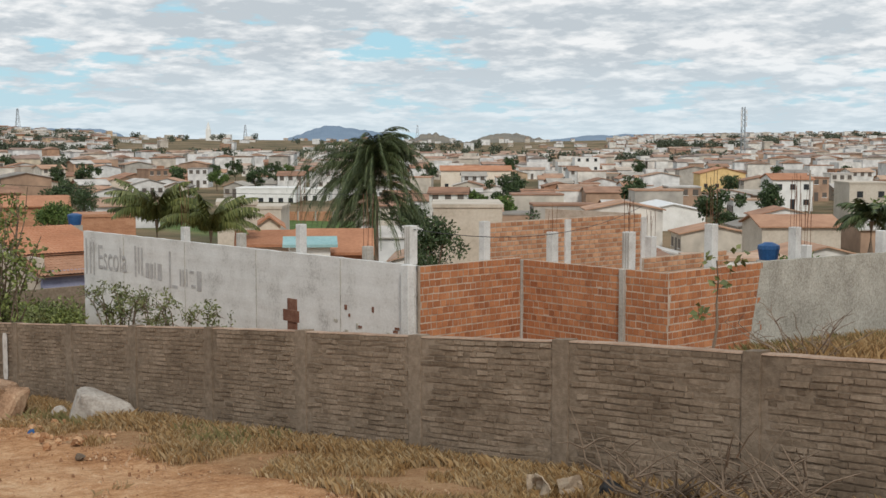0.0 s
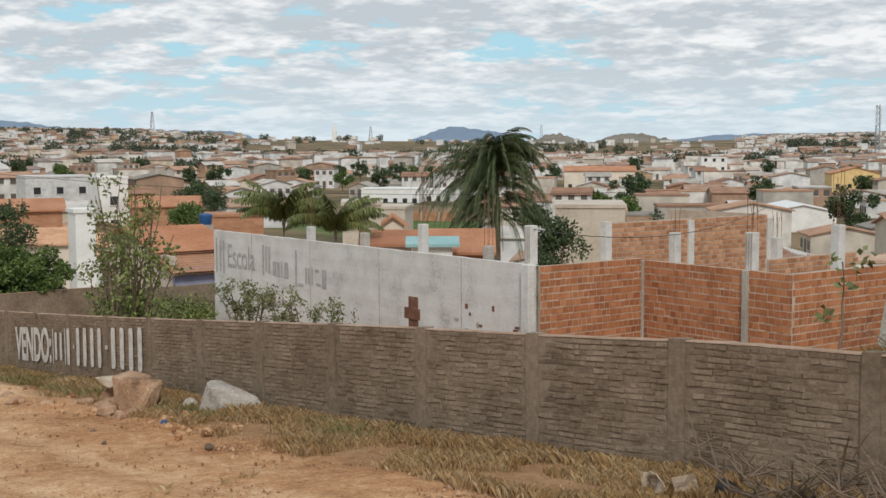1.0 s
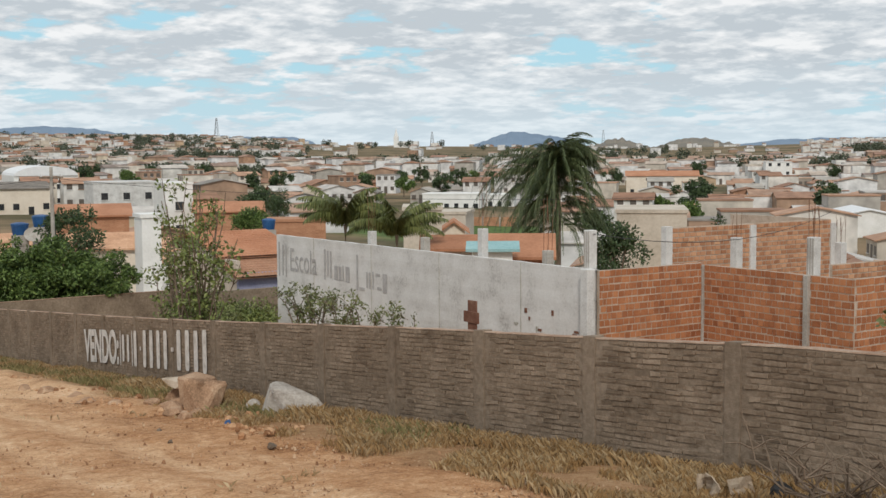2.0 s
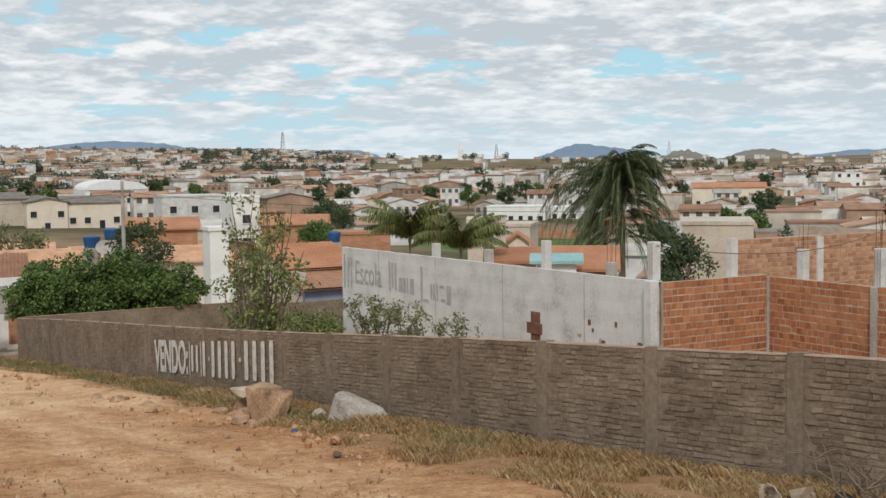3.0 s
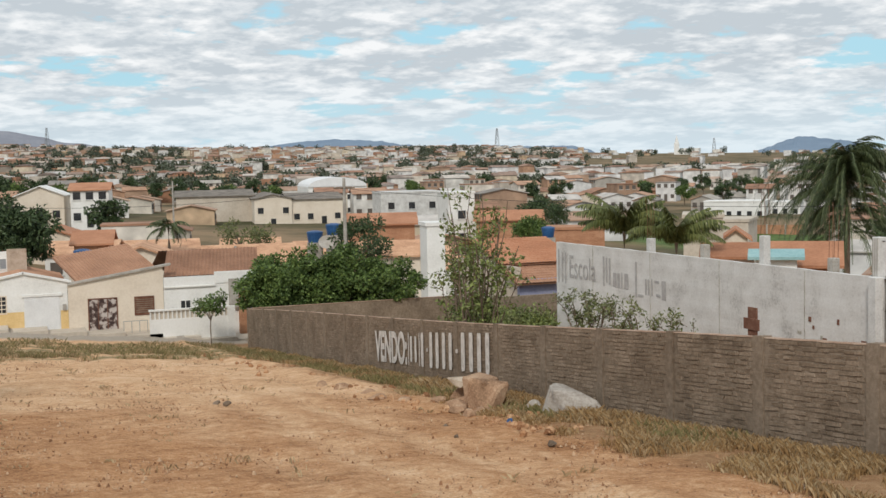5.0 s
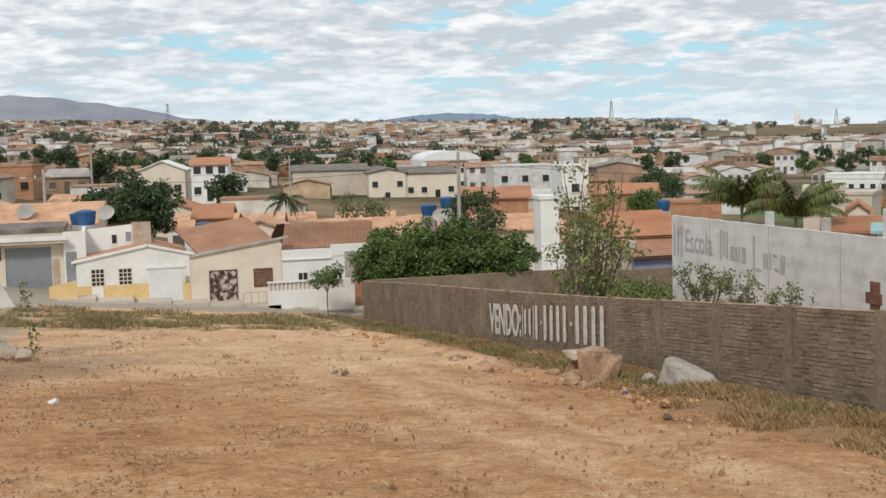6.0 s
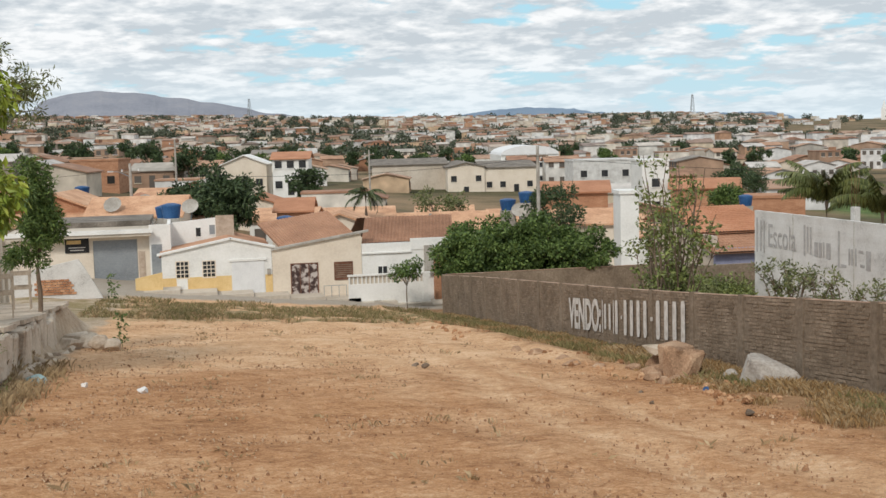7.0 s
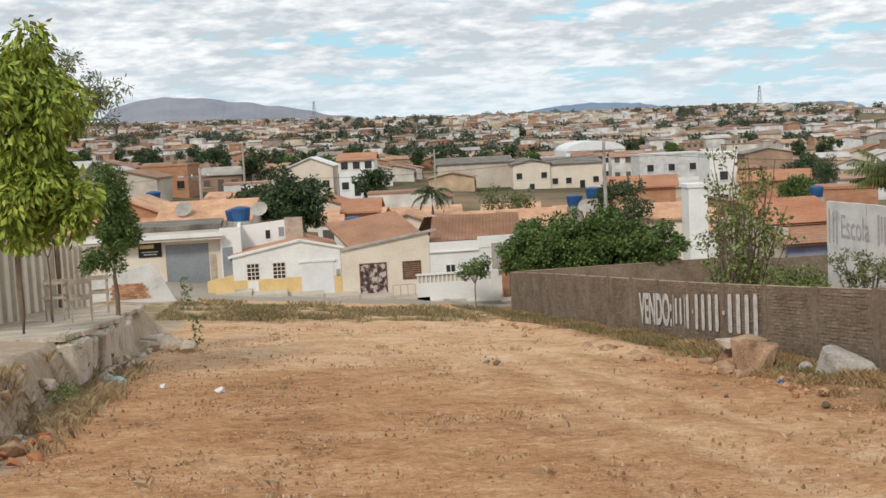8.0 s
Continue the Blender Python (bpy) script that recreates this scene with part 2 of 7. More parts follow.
def prism(bm, profile, axis, a, b):
    """A closed profile of (p, q) pairs drawn out from a to b along axis 'x', 'y' or 'z'."""
    put = {"x": lambda p, q, s: (s, p, q), "y": lambda p, q, s: (p, s, q), "z": lambda p, q, s: (p, q, s)}[axis]
    lo = [bm.verts.new(put(p, q, a)) for p, q in profile]
    hi = [bm.verts.new(put(p, q, b)) for p, q in profile]
    n = len(profile)
    bm.faces.new(lo[::-1])
    bm.faces.new(hi)
    for i in range(n):
        bm.faces.new((lo[i], lo[(i + 1) % n], hi[(i + 1) % n], hi[i]))
    bmesh.ops.recalc_face_normals(bm, faces=bm.faces[:])


def tube(bm, pts, radii, seg=7):
    """A tapered round limb along pts."""
    rings = []
    for i, p in enumerate(pts):
        p = Vector(p)
        d = Vector(pts[min(i + 1, len(pts) - 1)]) - Vector(pts[max(i - 1, 0)])
        q = d.to_track_quat("Z", "Y")
        rings.append([bm.verts.new(p + q @ Vector((radii[i] * math.cos(6.2832 * k / seg), radii[i] * math.sin(6.2832 * k / seg), 0))) for k in range(seg)])
    for a, b in zip(rings, rings[1:]):
        for k in range(seg):
            bm.faces.new((a[k], a[(k + 1) % seg], b[(k + 1) % seg], b[k]))
    bm.faces.new(rings[0][::-1])
    bm.faces.new(rings[-1])


def mesh_of(name, bm, *mats):
    me = bpy.data.meshes.new(name)
    bm.to_mesh(me)
    bm.free()
    for m in mats:
        me.materials.append(m)
    return me


def part(name, bm, material, parent, label=""):
    ob = new(name, mesh_of(name, bm, *(material if isinstance(material, (list, tuple)) else (material,))))
    ob.parent = parent
    return tagged(ob, label)


def thing(name, label, category, at=(0, 0, 0), turn=0.0, group="", kind=""):
    ob = new(name)
    ob.empty_display_size = 0.3
    ob.matrix_world = pose(*at, 0, 0, turn)
    return tagged(ob, label, category, group, kind)


def solid(name, bm, material, label, category="", group="", kind="", at=None):
    ob = new(name, mesh_of(name, bm, *(material if isinstance(material, (list, tuple)) else (material,))))
    if at is not None:
        ob.matrix_world = at
    return tagged(ob, label, category, group, kind)


def bx(*a):
    bm = bmesh.new()
    box(bm, *a)
    return bm


def raw(name, verts, faces, mats, fmat=None):
    me = bpy.data.meshes.new(name)
    me.from_pydata(verts, [], faces)
    for m in mats:
        me.materials.append(m)
    if fmat is not None:
        me.polygons.foreach_set("material_index", np.asarray(fmat, dtype=np.int32))
    me.update()
    return me


# ---- ground ----
def smooth(a, b, x):
    t = min(1.0, max(0.0, (x - a) / (b - a)))
    return t * t * (3 - 2 * t)


# how far the land across the valley climbs, by bearing
RISE_AT, RISE = (-80, -62, -50, -42, -30, -22, -8, 3, 13, 40), (12, 11, 6, 2, 8, 17, 23, 31, 39, 43)
BASE_AT, BASE = (-80, -62, -42, -30, -20, -10, -5, 5, 12, 40), (-7.5, -7.5, -8, -6.8, -5.7, -4.8, -3.7, -0.7, 0.3, 0.8)


def ground_z(x, y):
    """Height of the ground: a road falling north, a lot beside it, then the valley and the far rise."""
    near = 1.52 - 0.1 * min(y, 66)
    c = 0.05 + 0.047 * smooth(30, 72, y)
    if x < 12.3:
        near += c * min(12.3 - x, 22)
    else:
        near -= 0.05 * min(x - 12.3, 60)
    if x < -4.95:
        # raised pavement held by a rubble edge
        near += 1.1 * smooth(5.1, 5.6, -x) * (1 - smooth(43, 50, y))
    if y < -5:
        near = near - 0.06 * (y + 5)
    r = math.hypot(x, y)
    rise = float(np.interp(math.degrees(math.atan2(-x, y)), RISE_AT, RISE))
    low = float(np.interp(math.degrees(math.atan2(-x, y)), BASE_AT, BASE))
    far = low + (5.0 + rise - low) * smooth(300, 1750, r) + 1.5 * math.sin(x * 0.011 + 1.0) * smooth(250, 600, r) * math.cos(y * 0.008)
    w = smooth(74, 150, r) if x > -40 else smooth(74, 190, r)
    dip = 0.7 * smooth(80, 100, r) * (1 - smooth(150, 200, r)) if x < 70 else 0.0
    return near * (1 - w) + far * w - dip


def ground_material():
    m = bpy.data.materials.new("red_dirt_and_scrub")
    m.use_nodes = True
    nt, ln = m.node_tree.nodes, m.node_tree.links
    p = nt["Principled BSDF"]
    p.inputs["Roughness"].default_value = 0.97
    p.inputs["Specular IOR Level"].default_value = 0.15
    geo = nt.new("ShaderNodeNewGeometry")
    sp = nt.new("ShaderNodeSeparateXYZ")
    ln.new(geo.outputs["Position"], sp.inputs[0])

    def noi(sc, det=6.0, rough=0.6, stretch=(1, 1, 1), dist=0.0):
        mp = nt.new("ShaderNodeMapping")
        mp.inputs["Scale"].default_value = stretch
        ln.new(geo.outputs["Position"], mp.inputs["Vector"])
        n = nt.new("ShaderNodeTexNoise")
        n.inputs["Scale"].default_value, n.inputs["Detail"].default_value, n.inputs["Roughness"].default_value = sc, det, rough
        n.inputs["Distortion"].default_value = dist
        ln.new(mp.outputs[0], n.inputs["Vector"])
        return n.outputs["Fac"]

    def ma(op, a, b=0.0):
        n = nt.new("ShaderNodeMath")
        n.operation = op
        n.use_clamp = op == "MULTIPLY_ADD"
        for i, s in enumerate((a, b)):
            if isinstance(s, (int, float)):
                n.inputs[i].default_value = s
            else:
                ln.new(s, n.inputs[i])
        return n.outputs[0]

    def band(src, lo, hi):
        n = nt.new("ShaderNodeMapRange")
        n.interpolation_type = "SMOOTHSTEP"
        n.inputs["From Min"].default_value, n.inputs["From Max"].default_value = lo, hi
        ln.new(src, n.inputs["Value"])
        return n.outputs[0]

    def ramp(src, *stops):
        r = nt.new("ShaderNodeValToRGB")
        els = r.color_ramp.elements
        while len(els) < len(stops):
            els.new(0.5)
        for e, (q, c) in zip(els, stops):
            e.position, e.color = q, (*c, 1)
        ln.new(src, r.inputs[0])
        return r.outputs[0]

    def mix(f, a, b):
        n = nt.new("ShaderNodeMix")
        n.data_type = "RGBA"
        ln.new(f, n.inputs["Factor"])
        ln.new(a, n.inputs["A"])
        ln.new(b, n.inputs["B"])
        return n.outputs["Result"]

    grain = ma("ADD", ma("ADD", ma("MULTIPLY", noi(0.45, 5, 0.6), 0.22), ma("MULTIPLY", noi(2.6, 9, 0.75), 0.32)), ma("ADD", ma("MULTIPLY", noi(9.0, 5, 0.8), 0.26), ma("MULTIPLY", noi(26.0, 3, 0.8), 0.22)))
    dirt = ramp(grain, (0.40, (0.15, 0.068, 0.030)), (0.46, (0.35, 0.168, 0.076)), (0.53, (0.51, 0.275, 0.136)), (0.60, (0.66, 0.42, 0.25)))
    pale = ramp(grain, (0.40, (0.35, 0.19, 0.10)), (0.5, (0.63, 0.385, 0.215)), (0.60, (0.78, 0.57, 0.385)))
    bend = ma("MULTIPLY", ma("MAXIMUM", ma("SUBTRACT", sp.outputs[1], 31.0), 0.0), 0.10)
    along = ma("ADD", sp.outputs[0], bend)
    wob = ma("ADD", along, ma("MULTIPLY", ma("SUBTRACT", noi(0.12, 2), 0.5), 2.2))
    driven = ma("MULTIPLY", band(wob, 2.6, 4.2), ma("SUBTRACT", 1.0, band(wob, 7.6, 9.0)))
    lines = ma("ADD", ma("MULTIPLY", ma("COSINE", ma("MULTIPLY", wob, 3.6)), 0.5), 0.5)
    tracks = ma("MULTIPLY", ma("MULTIPLY", ma("ADD", ma("MULTIPLY", lines, 0.75), 0.25), driven), band(noi(0.7, 8, 0.7, (1.6, 0.45, 1)), 0.36, 0.56))
    road = mix(ma("MULTIPLY", tracks, 0.75), dirt, pale)
    # small stones trodden into the dirt, thicker along the tracks
    vor = nt.new("ShaderNodeTexVoronoi")
    vor.inputs["Scale"].default_value = 17.0
    ln.new(geo.outputs["Position"], vor.inputs["Vector"])
    tint = nt.new("ShaderNodeSeparateColor")
    ln.new(vor.outputs["Color"], tint.inputs[0])
    spot = ma("MULTIPLY", ma("SUBTRACT", 1.0, band(vor.outputs["Distance"], 0.16, 0.34)), band(ma("ADD", tint.outputs[0], ma("MULTIPLY", tracks, 0.25)), 0.74, 0.80))
    road = mix(ma("MULTIPLY", spot, 0.8), road, ramp(tint.outputs[1], (0.1, (0.16, 0.085, 0.045)), (0.45, (0.33, 0.20, 0.115)), (0.9, (0.68, 0.50, 0.35))))
    ymid = ma("ADD", sp.outputs[1], ma("MULTIPLY", ma("SUBTRACT", noi(0.3, 6, 0.65), 0.5), 22.0))
    road = mix(ma("MULTIPLY", band(ymid, 25, 35), 0.85), road, pale)
    soil = ramp(grain, (0.36, (0.17, 0.09, 0.042)), (0.5, (0.34, 0.195, 0.10)), (0.64, (0.50, 0.33, 0.19)))
    edge = ma("ADD", sp.outputs[0], ma("MULTIPLY", ma("SUBTRACT", noi(0.5, 5), 0.5), 3.2))
    c = mix(band(edge, 9.2, 10.6), road, soil)
    # crumbling cement and pale earth on the bank of the raised pavement
    bank = ramp(grain, (0.37, (0.22, 0.165, 0.115)), (0.5, (0.42, 0.34, 0.255)), (0.63, (0.58, 0.50, 0.40)))
    left = ma("MULTIPLY", ma("ADD", sp.outputs[0], ma("MULTIPLY", ma("SUBTRACT", noi(0.9, 5), 0.5), 1.6)), -1.0)
    c = mix(ma("MULTIPLY", band(left, 4.35, 4.95), 0.85), c, bank)
    # bare verge before the houses turns grassy
    yv = ma("ADD", sp.outputs[1], ma("MULTIPLY", ma("SUBTRACT", noi(0.25, 5), 0.5), 14.0))
    c = mix(ma("MULTIPLY", ma("MULTIPLY", band(yv, 50, 55), ma("SUBTRACT", 1.0, band(yv, 64, 68))), band(noi(0.6, 6), 0.42, 0.56)), c, ramp(grain, (0.3, (0.18, 0.14, 0.065)), (0.7, (0.36, 0.28, 0.15))))
    street = ramp(grain, (0.3, (0.30, 0.25, 0.20)), (0.7, (0.44, 0.39, 0.33)))
    c = mix(band(sp.outputs[1], 67.5, 68.5), c, street)
    far = ramp(noi(0.03, 8, 0.66), (0.36, (0.065, 0.066, 0.03)), (0.46, (0.13, 0.105, 0.06)), (0.60, (0.27, 0.19, 0.115)))
    dist = nt.new("ShaderNodeVectorMath")
    dist.operation = "LENGTH"
    ln.new(geo.outputs["Position"], dist.inputs[0])
    off = nt.new("ShaderNodeVectorMath")
    off.operation = "DISTANCE"
    ln.new(geo.outputs["Position"], off.inputs[0])
    off.inputs[1].default_value = (106, 148, -7.5)
    near_field = ma("SUBTRACT", 1.0, band(ma("ADD", off.outputs["Value"], ma("MULTIPLY", noi(0.06, 4), 12.0)), 24, 32))
    far = mix(near_field, far, ramp(noi(0.4, 6), (0.35, (0.06, 0.10, 0.03)), (0.65, (0.13, 0.19, 0.06))))
    c = mix(band(dist.outputs["Value"], 84, 100), c, far)
    ln.new(c, p.inputs["Base Color"])
    b = nt.new("ShaderNodeBump")
    b.inputs["Distance"].default_value = 0.075
    ln.new(ma("ADD", noi(3.0, 8, 0.7), ma("MULTIPLY", noi(18.0, 3, 0.6), 0.35)), b.inputs["Height"])
    ln.new(b.outputs[0], p.inputs["Normal"])
    return m


def graded(lo, hi, step, reach, grow=1.13):
    a = list(np.arange(lo, hi + step / 2, step))
    s, v = step, a[-1]
    while v < reach:
        s *= grow
        v += s
        a.append(v)
    s, v, b = step, a[0], []
    while v > -reach:
        s *= grow
        v -= s
        b.append(v)
    return b[::-1] + a


def make_ground():
    xs, ys = graded(-8, 14, 0.16, 4300), graded(8, 44, 0.22, 4300)
    verts = []
    for y in ys:
        for x in xs:
            z = ground_z(x, y)
            if -40 < x < 13 and 0 < y < 75:
                n1 = noise.noise((x * 0.5, y * 0.35, 0.3))
                n2 = noise.noise((x * 2.1, y * 1.7, 4.0))
                z += 0.10 * n1 + 0.035 * n2 + 0.018 * noise.noise((x * 6, y * 6, 2.0))
                u = x + 0.10 * max(y - 31, 0.0)
                if 2.8 < u < 8.4:
                    z -= 0.03 * math.cos(3.6 * u + 0.8 * n1) * smooth(2.8, 3.6, u) * (1 - smooth(7.6, 8.4, u))
                # low bank of scraped earth along the foot of the verge
                z += 0.16 * max(0.0, 1 - abs(x - 9.6 - 0.5 * n1) / 0.9) * smooth(22, 36, y)
            verts.append((x, y, z))
    w = len(xs)
    faces = [(j * w + i, j * w + i + 1, (j + 1) * w + i + 1, (j + 1) * w + i) for j in range(len(ys) - 1) for i in range(w - 1)]
    me = raw("ground", verts, faces, [ground_material()])
    me.polygons.foreach_set("use_smooth", [True] * len(me.polygons))
    return tagged(new("ground", me), "red dirt road with dry verges falling to a wide valley", "ground", kind="structure")


make_ground()


# ---- the long grey boundary wall ----
WX, WALL_END, BAY = 12.3, 63.5, 3.04


def wall_top(y):
    if y < 10.6:
        return 2.36 + 0.068 * (10.6 - y)
    return 2.36 - 0.10 * (y - 10.6) + 0.07 * smooth(12, 20, y) + 0.25 * smooth(28, 60, y)


def rough_sheet(y0, y1, depth, amp, seed, ztop, zbot, step=0.06, zstep=0.05):
    """A thick wall along y whose road face is an uneven plastered surface."""
    ny, nz = max(2, int((y1 - y0) / step)), 36
    verts, faces = [], []
    for i in range(ny + 1):
        y = y0 + (y1 - y0) * i / ny
        for k in range(nz + 1):
            z = zbot(y) + (ztop(y) - zbot(y)) * k / nz
            n = noise.noise((y * 1.6 + seed, z * 1.6, 0)) + 0.6 * noise.noise((y * 5 + seed, z * 9, 3))
            verts.append((WX - amp * n, y, z))
    for i in range(ny):
        for k in range(nz):
            a = i * (nz + 1) + k
            faces.append((a, a + 1, a + nz + 2, a + nz + 1))
    base = len(verts)
    for i in range(ny + 1):
        y = y0 + (y1 - y0) * i / ny
        verts += [(WX + depth, y, ztop(y)), (WX + depth, y, zbot(y))]
    for i in range(ny):
        a, b = i * (nz + 1) + nz, (i + 1) * (nz + 1) + nz
        c, d = base + 2 * i, base + 2 * i + 2
        faces += [(a, c, d, b), (c, c + 1, d + 1, d)]
    return verts, faces


front = thing("wall_front", "long rough grey masonry boundary wall beside the dirt road", "wall", kind="structure")
v, f = rough_sheet(3.0, WALL_END, 0.15, 0.007, 0.0, wall_top, lambda y: wall_top(y) - 2.3)
core = new("mortar_face", raw("mortar_face", v, f, [M_GREYWALL]))
core.parent = front
# coping of thin mortar, with an uneven edge
cv, cf = [], []
n = 240
for i in range(n + 1):
    y = 3.0 + (WALL_END - 3.0) * i / n
    t = wall_top(y) + 0.012 * noise.noise((y * 2.2, 0, 0))
    o = 0.012 + 0.012 * noise.noise((y * 3.1, 5, 0))
    cv += [(WX - o, y, t - 0.005), (WX - o + 0.01, y, t + 0.012), (WX + 0.165, y, t + 0.012), (WX + 0.165, y, t - 0.005)]
for i in range(n):
    a = 4 * i
    cf += [(a, a + 1, a + 5, a + 4), (a + 1, a + 2, a + 6, a + 5), (a + 2, a + 3, a + 7, a + 6)]
cop = new("coping", raw("coping", cv, cf, [M_COPING]))
cop.parent = front
tagged(cop, "thin pale mortar coping")
posts_y = [2.0 + BAY * k for k in range(1, 20)]
rng = random.Random(4)
for y in posts_y:
    if y > WALL_END - 0.2:
        continue
    bm = bmesh.new()
    hw = 0.13 + rng.uniform(-0.015, 0.02)
    vs = box(bm, WX - 0.030, WX + 0.17, y - hw, y + hw, wall_top(y) - 2.3, wall_top(y) + 0.035)
    for q in vs:
        q.co.z += -0.095 * (q.co.y - y)
        q.co.x += rng.uniform(-0.008, 0.008)
    bmesh.ops.subdivide_edges(bm, edges=bm.edges[:], cuts=4, use_grid_fill=True)
    for q in bm.verts:
        q.co.y += 0.012 * noise.noise((q.co.z * 4, y, 1))
        q.co.x += 0.006 * noise.noise((q.co.z * 6, q.co.y * 6, 2))
    part("post", bm, M_GREYWALL, front)
bm = bx(WX - 0.03, WX + 0.2, WALL_END, WALL_END + 0.3, wall_top(WALL_END) - 2.3, wall_top(WALL_END) + 0.03)
part("end_post", bm, M_GREYWALL, front)
# painted sale notice; the number is left as plain bars
TEXT_Y0, TEXT_Y1 = 39.75, 29.35


def lettering(name, text, height, width, material, parent, place, bold=0.0):
    cu = bpy.data.curves.new(name, "FONT")
    cu.body, cu.extrude, cu.offset = text, 0.004, bold
    tmp = bpy.data.objects.new("tmp", cu)
    scene.collection.objects.link(tmp)
    bpy.context.view_layer.update()
    me = bpy.data.meshes.new_from_object(tmp.evaluated_get(bpy.context.evaluated_depsgraph_get()))
    bpy.data.objects.remove(tmp)
    co = [q.co.copy() for q in me.vertices]
    x0, x1 = min(q.x for q in co), max(q.x for q in co)
    y0, y1 = min(q.y for q in co), max(q.y for q in co)
    for q in me.vertices:
        a, b = (q.co.x - x0) / (x1 - x0), (q.co.y - y0) / (y1 - y0)
        q.co = Vector(place(a * width, b * height, q.co.z))
    me.materials.clear()
    me.materials.append(material)
    ob = new(name, me)
    ob.parent = parent
    return ob


def on_front(y0):
    return lambda a, b, d: (WX - 0.046 - d, y0 - a, wall_top(y0 - a) - 1.36 - 0.02 * (y0 - a - 29) + b)


tagged(lettering("lettering", "VENDO:", 1.12, 3.55, M_PAINT, front, on_front(40.45), 0.03), "white hand-painted sale notice")
yy = 36.75
bars = [(0.12, 1.1, 0), (0.42, 0.85, .12), (0.4, 0.85, .12), (0.12, 1.1, 0), (0.5, 1.1, 0), (0.22, 0.12, 0.5), (0.55, 1.12, 0), (0.56, 1.12, 0), (0.56, 1.12, 0), (0.56, 1.12, 0), (0.42, 0.12, 0.52), (0.62, 1.14, 0), (0.62, 1.14, 0), (0.6, 1.16, -0.03), (0.6, 1.18, -0.03)]
scale = (36.75 - 29.42) / sum(b[0] + 0.1 for b in bars)
for w, h, lift in bars:
    w2 = w * scale * 0.52
    bm = bmesh.new()
    fn = on_front(yy)
    outer = [(0.12, 0), (0.88, 0), (1, 0.1), (1, 0.9), (0.88, 1), (0.12, 1), (0, 0.9), (0, 0.1)]
    lo = [bm.verts.new(fn(p * w2, lift + q * h, 0.0)) for p, q in outer]
    hi = [bm.verts.new(fn(p * w2, lift + q * h, 0.006)) for p, q in outer]
    bm.faces.new(hi)
    for i in range(8):
        bm.faces.new((lo[i], lo[(i + 1) % 8], hi[(i + 1) % 8], hi[i]))
    bmesh.ops.recalc_face_normals(bm, faces=bm.faces[:])
    part("painted_bar", bm, M_PAINT, front, "white painted bar")
    yy -= (w + 0.1) * scale
# return wall at the far end
ret = thing("wall_return", "low grey masonry return wall at the lot's far end", "wall", kind="structure")
bm = bmesh.new()
box(bm, WX + 0.2, 34.0, WALL_END + 0.05, WALL_END + 0.2, -7.5, wall_top(WALL_END) + 0.02)
part("masonry", bm, M_GREYWALL, ret)
part("coping", bx(WX + 0.2, 34.0, WALL_END + 0.03, WALL_END + 0.22, wall_top(WALL_END) + 0.02, wall_top(WALL_END) + 0.05), M_COPING, ret)


# ---- red hollow-brick enclosure, white wall and grey wall inside the lot ----
BR, BRJ, BH = 0.19, 0.205, 0.168
brick_meshes = []
for k in range(5):
    r2 = random.Random(50 + k)
    bm = bmesh.new()
    vs = box(bm, -BR / 2, BR / 2, -0.05, 0.05, -BH / 2, BH / 2)
    for q in vs:
        q.co += Vector((r2.uniform(-0.006, 0.006), r2.uniform(-0.003, 0.003), r2.uniform(-0.005, 0.005)))
    brick_meshes.append(mesh_of("brick", bm, M_BRICK))


